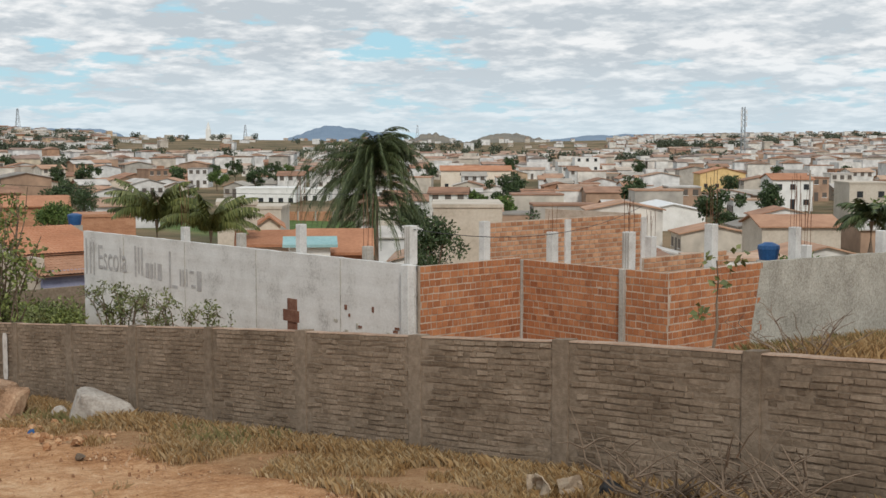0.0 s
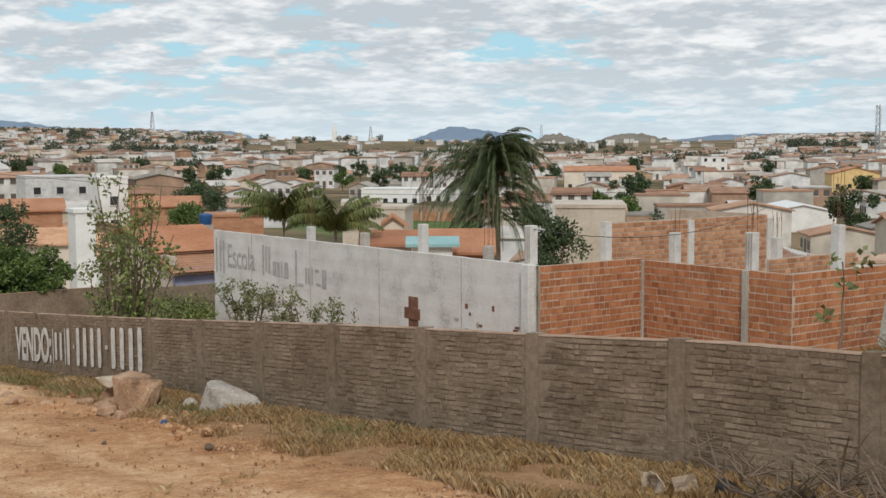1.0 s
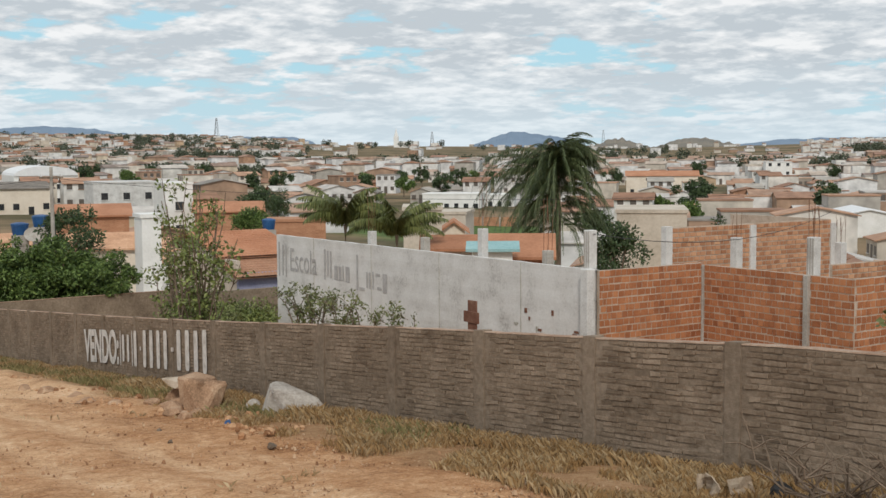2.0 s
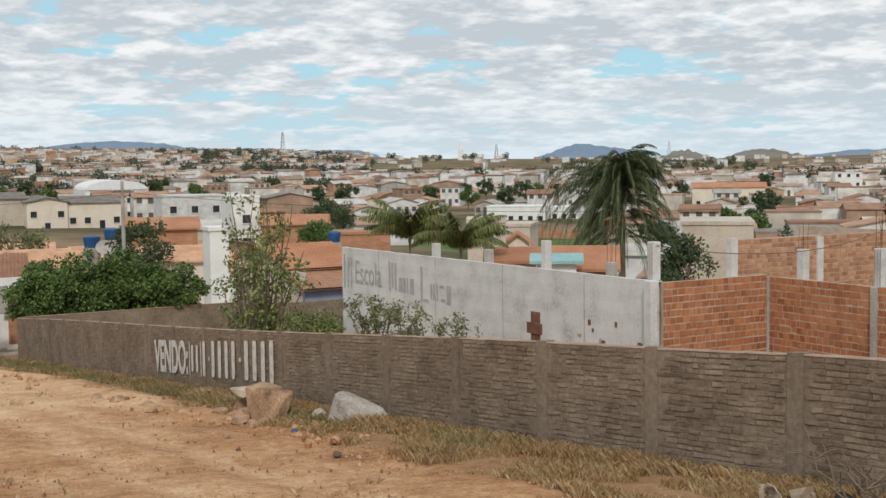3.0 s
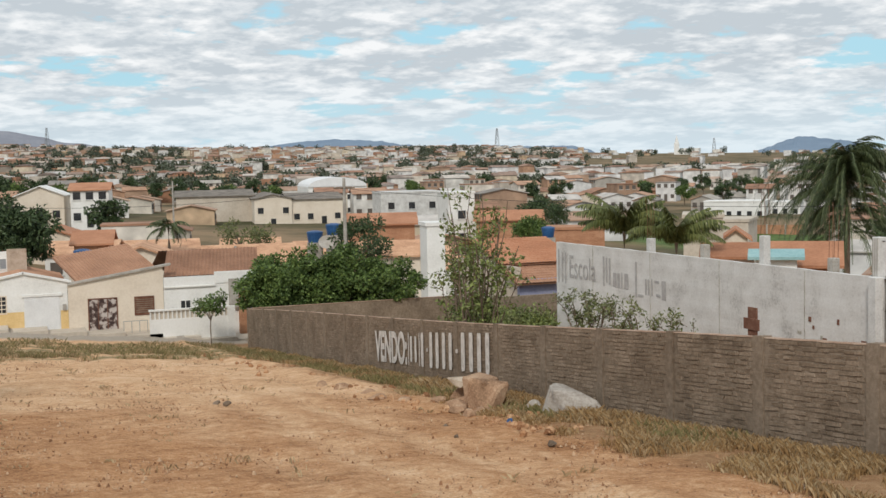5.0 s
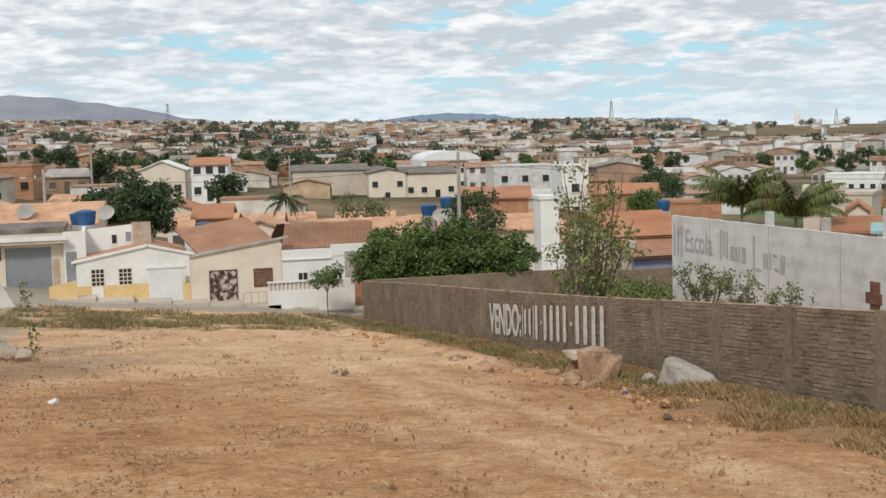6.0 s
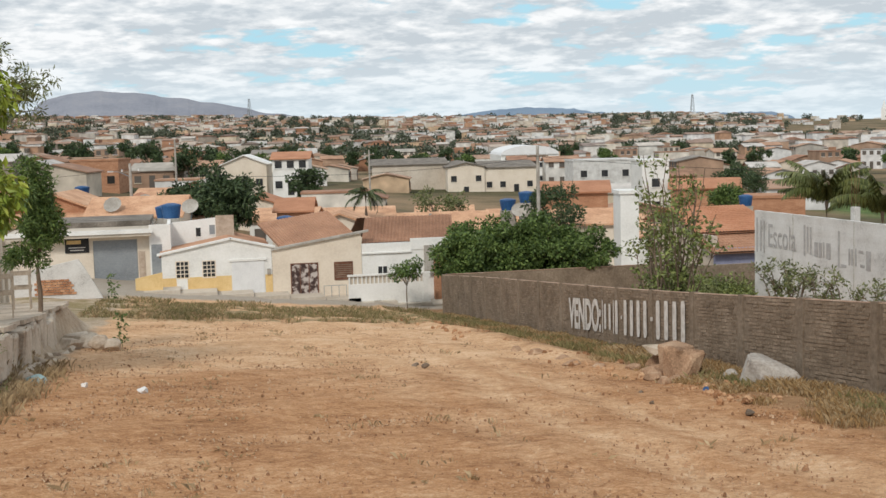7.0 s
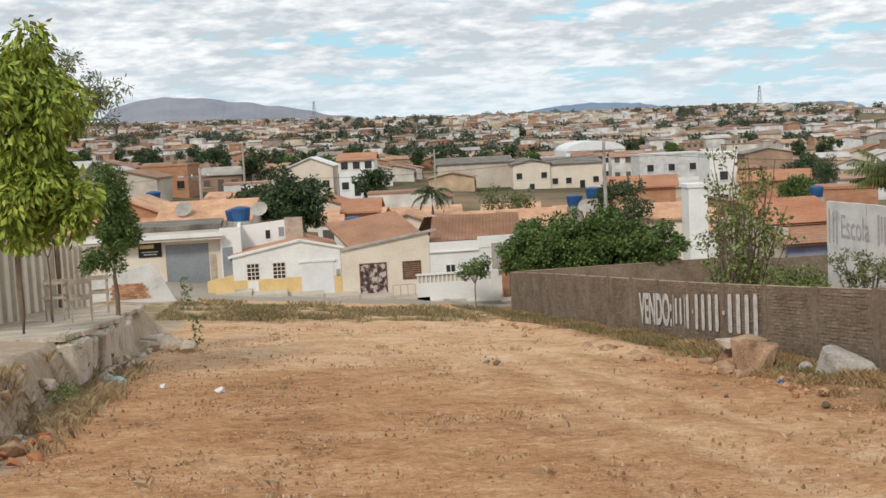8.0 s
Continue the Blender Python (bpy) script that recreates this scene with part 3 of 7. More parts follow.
def brick_wall(name, label, a, b, ztop, zbot, seed, visible=9, limit=300, face=-1):
    """A wall of hollow bricks from plan point a to b; face is the side (of the wall's left normal) that is seen."""
    a, b = Vector(a), Vector(b)
    d = (b - a)
    length = d.length
    d.normalize()
    nrm = Vector((-d.y, d.x)) * face
    ang = math.degrees(math.atan2(d.y, d.x))
    wall = thing(name, label, "wall", kind="structure")
    bm = bmesh.new()
    box(bm, 0, length, -0.055, 0.055, zbot, ztop)
    m = pose(a.x, a.y, 0, 0, 0, ang)
    bm.transform(m)
    part("mortar", bm, M_MORTAR, wall)
    rows = int((ztop - zbot) / BRJ)
    r2 = random.Random(seed)
    count, jv, jf = 0, [], []
    for k in range(rows):
        z = ztop - BRJ * (k + 0.5) + 0.004
        s = -r2.uniform(0, 0.18)
        while s < length:
            w = r2.choice((1, 1, 1, 1, 1.5, 0.55, 1.02, 0.98))
            L = w * BR
            lo, hi = max(0.004, s), min(length - 0.004, s + L)
            s += L + 0.022
            if hi - lo < 0.04:
                continue
            c, sx = (lo + hi) / 2, (hi - lo) / BR
            out = 0.013 + r2.uniform(-0.006, 0.008)
            p = a + d * c + nrm * out
            if k < visible and count < limit:
                ob = new("brick", r2.choice(brick_meshes))
                ob.matrix_world = pose(p.x, p.y, z + r2.uniform(-0.006, 0.006), 0, r2.uniform(-1, 1), ang) @ Matrix.Diagonal((sx, 1, 1, 1))
                ob.parent = wall
                count += 1
            else:
                i0 = len(jv)
                mm = pose(p.x, p.y, z, 0, 0, ang)
                for q in ((-sx * BR / 2, -0.05, -BH / 2), (sx * BR / 2, -0.05, -BH / 2), (sx * BR / 2, 0.05, -BH / 2), (-sx * BR / 2, 0.05, -BH / 2), (-sx * BR / 2, -0.05, BH / 2), (sx * BR / 2, -0.05, BH / 2), (sx * BR / 2, 0.05, BH / 2), (-sx * BR / 2, 0.05, BH / 2)):
                    jv.append(tuple(mm @ Vector(q)))
                jf += [tuple(i0 + e for e in g) for g in ((3, 2, 1, 0), (4, 5, 6, 7), (0, 1, 5, 4), (1, 2, 6, 5), (2, 3, 7, 6), (3, 0, 4, 7))]
    if jv:
        ob = new("bricks", raw("bricks", jv, jf, [M_BRICKLOW]))
        ob.parent = wall
        tagged(ob, kind="stuff")
    return wall


def column(name, label, x, y, half, z0, z1, material, category="column", rods=0, rod_h=0.8, group="", flutes=0):
    col = thing(name, label, category, (x, y, z0), group=group)
    bm = bmesh.new()
    box(bm, -half, half, -half, half, 0, z1 - z0)
    bevel(bm, 0.015)
    part("shaft", bm, material, col)
    for i in range(flutes):
        bm = bx(-half - 0.012, -half + 0.004, -half + 0.05 + i * (2 * half - 0.1) / max(1, flutes - 1) - 0.012, -half + 0.05 + i * (2 * half - 0.1) / max(1, flutes - 1) + 0.012, 0.05, z1 - z0 - 0.03)
        part("board_mark", bm, M_CONC, col)
    r2 = random.Random(int(x * 10 + y))
    for i in range(rods):
        px, py = (-1, 1, 1, -1)[i % 4] * half * 0.7, (-1, -1, 1, 1)[i % 4] * half * 0.7
        h = rod_h * r2.uniform(0.75, 1.1)
        bm = bmesh.new()
        tube(bm, [(px, py, z1 - z0 - 0.05), (px + r2.uniform(-0.02, 0.02), py, z1 - z0 + h * 0.5), (px + r2.uniform(-0.06, 0.06), py + r2.uniform(-0.06, 0.06), z1 - z0 + h)], [0.009, 0.009, 0.008], 5)
        part("rebar", bm, M_RUST, col)
    return col


# the enclosure stands square to the road wall
column("pillar", "whitewashed concrete pillar at the joint of white wall and brickwork", 22.42, 26.12, 0.16, -1.6, 1.60, M_CONCW)
column("pillar", "tall ribbed pale concrete pillar above the wall", 22.66, 26.30, 0.14, 1.58, 2.70, M_CONCW, flutes=3)
column("pillar", "slim grey concrete pillar in the brick corner", 26.72, 25.82, 0.06, -1.6, 1.5, M_CONC)
column("pillar", "slim grey concrete pillar between brick panels", 26.72, 21.84, 0.09, -1.6, 1.5, M_CONC)
column("pillar", "pale concrete pillar with bare steel bars above the brickwork", 26.98, 21.86, 0.14, 1.46, 2.55, M_CONCW, rods=8, rod_h=1.0, flutes=3)


# ---- white wall ----
WW, WY0, WY1, WTOP = 22.5, 25.9, 46.6, 1.58
white = thing("wall_white", "weathered whitewashed block wall with faded lettering", "wall", kind="structure")
v, f = [], []
ny, nz = 200, 34
for i in range(ny + 1):
    y = WY0 + (WY1 - WY0) * i / ny
    for k in range(nz + 1):
        z = -3.6 + (WTOP - (y - WY0) * 0.004 + 0.02 * noise.noise((y * 1.3, 0, 8)) + 3.6) * k / nz
        course = 0.004 * math.cos(z * 2 * math.pi / 0.2)
        v.append((WW - 0.006 * noise.noise((y * 2, z * 2, 0)) + course, y, z))
for i in range(ny):
    for k in range(nz):
        a = i * (nz + 1) + k
        f.append((a, a + 1, a + nz + 2, a + nz + 1))
b0 = len(v)
for i in range(ny + 1):
    y = WY0 + (WY1 - WY0) * i / ny
    v += [(WW + 0.15, y, v[i * (nz + 1) + nz][2]), (WW + 0.15, y, -3.6)]
for i in range(ny):
    c, d = b0 + 2 * i, b0 + 2 * i + 2
    f += [(i * (nz + 1) + nz, c, d, (i + 1) * (nz + 1) + nz), (c, c + 1, d + 1, d)]
f += [tuple(range(ny * (nz + 1), ny * (nz + 1) + nz + 1)) + (b0 + 2 * ny, b0 + 2 * ny + 1)]
face = new("plaster_face", raw("plaster_face", v, f, [M_WHITEWALL]))
face.parent = white
for y in (29.4, 34.0, 38.6, 43.2):
    part("joint", bx(WW - 0.012, WW + 0.01, y - 0.011, y + 0.011, -3.4, WTOP - 0.06), M_BLOCK, white, "thin grey joint line")


def on_white(y0, z0, slope=0.0):
    return lambda a, b, d: (WW - 0.02 - d * 0.5, y0 - a, z0 + b)


tagged(lettering("lettering", "Escola", 0.95, 2.35, M_PAINTGREY, white, on_white(45.3, 0.05)), "faded grey painted words")
for y0, w, h, z0 in ((46.4, 0.10, 1.45, -0.25), (46.05, 0.10, 1.3, -0.2), (45.75, 0.10, 1.35, -0.25), (42.3, 0.12, 1.2, -0.05), (42.05, 0.12, 1.0, 0.1), (41.8, 0.12, 1.05, 0.05), (41.45, 0.26, 0.55, 0.0), (41.1, 0.2, 0.55, 0.0), (40.8, 0.09, 0.6, 0.0), (40.55, 0.3, 0.6, -0.02), (39.7, 0.12, 1.35, -0.25), (39.5, 0.4, 0.1, -0.22), (38.95, 0.1, 0.6, -0.1), (38.75, 0.1, 0.6, -0.1), (38.5, 0.09, 0.65, -0.1), (38.25, 0.3, 0.1, 0.4), (38.15, 0.3, 0.1, -0.1), (37.75, 0.3, 0.7, -0.18)):
    part("painted_bar", bx(WW - 0.022, WW - 0.012, y0 - w, y0, z0, z0 + h), M_PAINTGREY, white, "faded grey painted bar")
rng = random.Random(9)
for i in range(16):
    y, z = 26.6 + rng.random() * 4.2, -1.0 + rng.random() * 1.3
    part("bare_patch", bx(WW - 0.024, WW + 0.01, y, y + rng.uniform(0.06, 0.2), z, z + rng.uniform(0.06, 0.18)), M_RUSTPLATE if i % 3 else M_BLOCK, white, "patch of bare brick")
for y, h, rod in ((39.13, 0.45, 1), (35.42, 0.42, 0), (31.92, 0.9, 3), (28.51, 0.40, 3)):
    column("pillar", "short pale concrete pillar stub behind the white wall", WW + 0.36, y, 0.13, WTOP - 0.4, WTOP + h - 0.02, M_CONCW if y in (39.13, 31.92) else M_CONC, rods=4 * (rod > 0), rod_h=1.5 if rod == 1 else 1.7, group="pillar stubs")

# grey rendered stretch beyond the brickwork
bm = bmesh.new()
box(bm, 31.25, 48.0, 20.28, 20.43, -3.2, 1.54)
bmesh.ops.subdivide_edges(bm, edges=[e for e in bm.edges if abs(e.verts[0].co.x - e.verts[1].co.x) > 1], cuts=60)
for q in bm.verts:
    if q.co.z > 1:
        q.co.z += 0.03 * noise.noise((q.co.x * 1.5, 0, 0)) - 0.022 * (q.co.x - 31)
    elif q.co.x < 31.5:
        q.co.x -= 1.1
greywall = thing("wall_grey", "rough grey rendered block wall beyond the brickwork", "wall", kind="structure")
part("render_coat", bm, M_BLOCK, greywall)
bm = bmesh.new()
r2 = random.Random(8)
for k in range(24):
    for j in range(40):
        if r2.random() < 0.7:
            x, z = 31.3 + j * 0.42 + (k % 2) * 0.2 - 0.06 * k, 1.38 - 0.2 * k - 0.022 * j * 0.42
            if z > -2.6:
                o = r2.uniform(0.001, 0.010)
                box(bm, x, x + 0.36, 20.28 - o, 20.30, z - 0.085, z + 0.085)
ob = part("block_relief", bm, M_BLOCK, greywall)
tagged(ob, kind="stuff")
for x, h, rods in ((34.83, 0.9, 8), (35.5, 0.28, 8), (40.46, 0.52, 0), (30.26, 1.2, 4)):
    column("pillar", "pale concrete pillar behind the grey wall", x, 21.4, 0.15, 0.6, 1.45 + h, M_CONCW, rods=rods, rod_h=1.7, group="pillars behind the grey wall")

# wooden cross-shaped board in the lot
cr = thing("board_marker", "rust-brown wooden board marker behind the boundary wall", "marker", (16.0, 22.72, 0))
part("upright", bx(-0.02, 0.02, -0.17, 0.17, -1.7, 1.5), M_RUSTPLATE, cr)
part("crosspiece", bx(-0.05, -0.02, -0.30, 0.30, 0.98, 1.24), M_RUSTPLATE, cr)

M_FIBRE = mat("stained_fibre_cement", ramp3((0.10, 0.085, 0.07), (0.19, 0.165, 0.14), (0.32, 0.28, 0.24)), 0.7, 0.95, 0.01, 10)


# ---- houses at the foot of the road ----
def tile_sheet(bm, p00, p10, p01, nx, nu, amp=0.05, step=0.02, thick=0.06):
    """A sheet of barrel tiles: p00 low start, p10 low end (along the eaves), p01 high start; nx tile columns, nu courses."""
    p00, p10, p01 = Vector(p00), Vector(p10), Vector(p01)
    e, s = p10 - p00, p01 - p00
    up = e.cross(s).normalized()
    if up.z < 0:
        up = -up
    k = 4
    rows = []
    for j in range(nu):
        for lift, t in ((step, j / nu), (0.0, (j + 1) / nu)):
            rows.append([bm.verts.new(p00 + e * (i / (nx * k)) + s * t + up * (lift + amp * 0.5 * (1 + math.cos(2 * math.pi * i / k)) + 0.012 * noise.noise((i * 0.7, j * 1.3, nx)))) for i in range(nx * k + 1)])
    for a, b in zip(rows, rows[1:]):
        for i in range(nx * k):
            bm.faces.new((a[i], a[i + 1], b[i + 1], b[i]))
    lo = [bm.verts.new(q - up * thick) for q in (p00, p10, p10 + s, p01)]
    bm.faces.new(lo[::-1])


def opening(parent, name, x0, x1, z0, z1, yf, pane, frame_mat=None, bars=0, hbars=0, label="", bar_mat=None, sill=None):
    """A framed pane in a front that faces -y at yf."""
    o = part(name, bx(x0, x1, yf - 0.012, yf + 0.05, z0, z1), pane, parent, label)
    if frame_mat:
        t = 0.06
        for a in ((x0 - t, x0, z0 - t, z1 + t), (x1, x1 + t, z0 - t, z1 + t), (x0, x1, z1, z1 + t), (x0, x1, z0 - t, z0)):
            f = part("frame", bx(a[0], a[1], yf - 0.04, yf + 0.02, a[2], a[3]), frame_mat, o)
    for i in range(bars):
        x = x0 + (x1 - x0) * (i + 1) / (bars + 1)
        part("bar", bx(x - 0.022, x + 0.022, yf - 0.035, yf - 0.012, z0, z1), bar_mat or frame_mat, o)
    for i in range(hbars):
        z = z0 + (z1 - z0) * (i + 1) / (hbars + 1)
        part("bar", bx(x0, x1, yf - 0.037, yf - 0.012, z - 0.022, z + 0.022), bar_mat or frame_mat, o)
    return o


def fronted(parent, profile, y0, y1, material, name="wall"):
    bm = bmesh.new()
    prism(bm, profile, "y", y0, y1)
    return part(name, bm, material, parent)


# white and ochre house
h = thing("house", "low white house with an ochre dado and white garage gate", "house", (-0.62, 0, 0))
fronted(h, [(-2.35, -6), (4.12, -6), (4.12, -1.36), (1.71, -0.76), (-2.35, -1.52)], 72.0, 72.2, M_WHITE, "front_wall")
part("side_wall", bx(-2.35, -2.15, 72.2, 81, -6.5, -1.9), M_WHITE, h)
part("side_wall", bx(3.92, 4.12, 72.2, 81, -6.5, -1.7), M_WHITE, h)
part("back_wall", bx(-2.15, 3.92, 80.8, 81, -6.5, -1.9), M_WHITE, h)
for a, b in (((-2.6, -1.62), (1.75, -0.8)), ((4.35, -1.42), (1.7, -0.8))):
    bm = bmesh.new()
    prism(bm, [(a[0], a[1]), (b[0], b[1]), (b[0], b[1] + 0.12), (a[0], a[1] + 0.12)], "y", 71.86, 72.3)
    part("coping", bm, M_WHITE, h)
bm = bmesh.new()
tile_sheet(bm, (-2.5, 72.3, -1.72), (-2.5, 81.2, -1.72), (1.71, 72.3, -0.95), 40, 14)
part("roof", bm, M_TILEOLD, h)
bm = bmesh.new()
tile_sheet(bm, (4.2, 81.2, -1.6), (4.2, 72.3, -1.6), (1.71, 81.2, -0.95), 40, 9)
part("roof", bm, M_TILEOLD, h)
part("dado", bx(-2.37, 1.70, 71.985, 72.02, -6, -2.96), M_OCHRE, h, "ochre painted dado")
part("dado", bx(3.70, 4.13, 71.985, 72.02, -6, -3.0), M_OCHRE, h, "ochre painted dado")
opening(h, "window", -1.5, -0.82, -2.98, -2.02, 72.0, M_GLASS, M_CREAM, 2, 3, "grilled window in a cream frame")
opening(h, "window", 0.05, 0.74, -2.98, -2.05, 72.0, M_GLASS, M_CREAM, 2, 3, "grilled window in a cream frame")
part("door", bx(-1.52, -0.88, 71.97, 72.03, -4.0, -3.02), M_WHITE, h)
g = part("gate", bx(1.74, 3.66, 71.96, 72.03, -4.28, -2.14), M_METALW, h, "ribbed white steel garage gate")
for i in range(14):
    x = 1.80 + i * 0.135
    part("rib", bx(x, x + 0.05, 71.94, 71.965, -4.25, -2.18), M_METALW, g)
part("lintel", bx(1.6, 3.8, 71.9, 72.03, -2.13, -2.0), M_WHITE, h)
part("meter_box", bx(3.82, 4.02, 71.9, 72.0, -3.0, -2.65), M_CONC, h)

# cream house
h = thing("house", "cream house with a sloping parapet and patterned metal door", "house")
fronted(h, [(3.52, -6), (8.95, -6), (8.95, -0.72), (3.52, -1.56)], 72.0, 72.2, M_CREAM, "front_wall")
part("side_wall", bx(8.75, 8.95, 72.2, 81, -6.5, -1.1), M_CREAM, h)
part("back_wall", bx(4.14, 8.75, 80.8, 81, -6.5, -1.5), M_CREAM, h)
bm = bmesh.new()
prism(bm, [(3.5, -1.58), (9.4, -0.68), (9.4, -0.56), (3.5, -1.46)], "y", 71.84, 72.3)
part("coping", bm, M_CONC, h)
bm = bmesh.new()
tile_sheet(bm, (4.2, 72.3, -1.65), (8.8, 72.3, -1.0), (3.0, 78.5, -0.35), 24, 20)
part("roof", bm, M_TILEOLD, h)
M_PATTERN = mat("patterned_door", ((0.30, (0.05, 0.03, 0.028)), (0.48, (0.11, 0.07, 0.06)), (0.56, (0.42, 0.36, 0.33)), (0.7, (0.5, 0.45, 0.42))), 3.4, 0.6, fine=0.1)
d = opening(h, "door", 4.66, 6.22, -4.52, -2.48, 72.0, M_PATTERN, M_RUSTPLATE, 2, 0, "brown double door with pale floral panels", M_RUSTPLATE)
d = opening(h, "window", 7.3, 8.33, -3.5, -2.5, 72.0, M_RUSTPLATE, M_RUSTPLATE, 0, 7, "brown louvred wooden window", M_WOOD)
rail = thing("bench_rail", "thin grey metal railing before the cream house", "railing", (6.5, 71.2, -4.55))
for x in (0.0, 0.45, 0.9, 1.35):
    part("upright", bx(x, x + 0.03, 0, 0.03, 0, 0.75), M_STEEL, rail)
part("rail", bx(0, 1.38, 0, 0.03, 0.75, 0.78), M_STEEL, rail)

# white house with clay roof
h = thing("house", "white house with a weathered clay tile roof", "house")
part("front_wall", bx(8.97, 13.45, 72.0, 72.2, -6.5, -1.42), M_WHITE, h)
part("parapet", bx(12.0, 14.55, 71.95, 72.2, -1.9, -1.22), M_WHITE, h)
part("side_wall", bx(14.3, 14.5, 72.2, 80, -6.5, -1.9), M_WHITE, h)
part("ledge", bx(8.97, 12.0, 71.88, 72.0, -2.05, -1.97), M_WHITE, h)
bm = bmesh.new()
tile_sheet(bm, (9.0, 72.25, -1.42), (14.7, 72.25, -1.42), (9.8, 76.2, -0.12), 26, 17)
part("roof", bm, M_TILEOLD, h)
bm = bmesh.new()
tile_sheet(bm, (15.3, 80.2, -1.6), (9.2, 80.2, -1.6), (15.4, 76.2, -0.12), 26, 12)
part("roof", bm, M_TILEOLD, h)
bm = bmesh.new()
prism(bm, [(72.2, -1.9), (80.0, -1.9), (76.2, -0.2)], "x", 14.55, 14.7)
part("gable", bm, M_BEIGE, h)
opening(h, "window", 9.95, 10.5, -3.4, -2.85, 72.0, M_GLASS, M_WHITE, 1, 0)
part("pillar", bx(12.82, 13.35, 71.7, 72.0, -3.4, -1.66), M_CONC, h, "bare grey cement pillar")
part("jamb", bx(13.4, 13.8, 71.6, 72.1, -6.2, -2.5), M_RAWBRICK, h, "raw brick door jamb")
part("jamb", bx(14.5, 14.75, 71.6, 72.1, -6.2, -2.9), M_RAWBRICK, h, "raw brick door jamb")
g = part("gate", bx(13.82, 14.48, 71.8, 71.86, -5.2, -2.98), M_STEEL, h, "corrugated grey sheet gate")
for i in range(6):
    part("rib", bx(13.84 + i * 0.11, 13.89 + i * 0.11, 71.77, 71.8, -5.2, -3.0), M_STEEL, g)
fw = thing("yard_wall", "low white yard wall with a band of pierced blocks", "wall", (7.85, 70.0, -5.1))
part("wall", bx(0, 4.5, 0, 0.16, -1.5, 1.45), M_WHITE, fw)
part("coping", bx(-0.04, 4.54, -0.04, 0.2, 1.92, 2.02), M_WHITE, fw)
for i in range(18):
    part("block", bx(0.02 + i * 0.25, 0.10 + i * 0.25, 0.02, 0.14, 1.45, 1.92), M_WHITE, fw)
part("backing", bx(0.02, 4.48, 0.10, 0.13, 1.45, 1.92), M_BEIGE, fw)
part("end_pillar", bx(4.5, 4.95, -0.05, 0.2, -1.5, 2.0), M_WHITE, fw)

# shop with roller door
h = thing("shop", "small cream shop with a grey roller door and flat slab roof", "shop", (-0.45, 0, 0))
part("wall", bx(-11.5, -6.7, 76, 76.2, -5.5, -0.6), M_CREAM, h)
part("wall", bx(-4.05, -3.2, 76, 76.2, -5.5, -0.6), M_CREAM, h)
part("wall", bx(-6.7, -4.05, 76, 76.2, -0.85, -0.6), M_CREAM, h)
part("side_wall", bx(-3.4, -3.2, 76.2, 86, -5.5, -0.6), M_BEIGE, h)
part("roof_slab", bx(-11.7, -3.15, 75.1, 86, -0.6, -0.22), M_BEIGE, h)
part("roof_edge", bx(-11.8, -3.05, 75.0, 75.12, -0.42, -0.16), M_WHITE, h)
bm = bmesh.new()
box(bm, -11.5, -3.3, 79, 85.8, -0.2, 0.12)
part("roof_sheet", bm, M_FIBRE, h, "stained fibre cement roof sheet")
bm = bmesh.new()
box(bm, -6.7, -4.05, 76.06, 76.12, -3.6, -0.85)
r = part("roller_door", bm, M_STEEL, h, "closed grey steel roller door")
for i in range(18):
    part("slat", bx(-6.68, -4.07, 76.035, 76.06, -3.55 + i * 0.15, -3.45 + i * 0.15), M_STEEL, r)
part("plinth", bx(-6.8, -3.9, 75.6, 76.1, -5.0, -3.6), M_CONC, h)
part("brick_jamb", bx(-4.0, -3.6, 75.96, 76.0, -3.5, -1.6), M_MORTAR, h)
s = thing("shop_sign", "black shop sign with worn gold and white writing", "sign", (-8.8, 75.94, -1.55))
part("panel", bx(0, 1.42, 0, 0.05, 0, 0.92), M_BLACK, s)
part("writing_bar", bx(0.1, 0.95, -0.006, 0, 0.55, 0.78), M_OCHRE, s)
part("writing_bar", bx(0.2, 1.2, -0.006, 0, 0.30, 0.36), M_PAINT, s)
part("writing_bar", bx(0.3, 1.1, -0.006, 0, 0.14, 0.20), M_PAINT, s)

# white two-step house behind
h = thing("house", "white rendered house with a bare brick corner", "house", (-0.55, 0, 0))
part("front_wall", bx(-3.2, -1.9, 75.7, 75.9, -5.5, 0.02), M_WHITE, h)
bm = bmesh.new()
prism(bm, [(75.9, -5.5), (86, -5.5), (86, 0.62), (75.9, 0.02)], "x", -2.1, -1.9)
part("side_wall", bm, M_WHITE, h)
bm = bmesh.new()
prism(bm, [(-1.9, -5.5), (2.0, -5.5), (2.0, 0.30), (-1.9, -0.02)], "y", 77.5, 77.7)
part("rear_wall", bm, M_WHITE, h)
part("brick_corner", bx(0.9, 2.05, 77.42, 77.5, -2, 0.34), M_MORTAR, h, "strip of bare render and brick")
opening(h, "door", -3.1, -2.45, -3.6, -1.2, 75.7, M_STEEL, None, 0, 0, "narrow grey steel door")
opening(h, "window", -0.35, -0.05, -0.95, -0.4, 77.5, M_GLASS, M_WHITE)
opening(h, "window", 0.5, 0.85, -0.85, -0.25, 77.5, M_STEEL, M_WHITE)
part("roof_slab", bx(-3.2, 2.0, 77.7, 86, -0.9, -0.5), M_CONC, h)
oc = thing("ramp_wall", "sloping ochre wall beside the street", "wall", (-0.55, 0, 0))
bm = bmesh.new()
prism(bm, [(-3.9, -4.4), (-2.36, -4.4), (-2.36, -2.45), (-3.9, -2.75)], "y", 70.6, 70.75)
part("wall", bm, M_OCHRE, oc)
pv = thing("pavement", "worn cement pavement before the houses", "pavement", kind="structure")
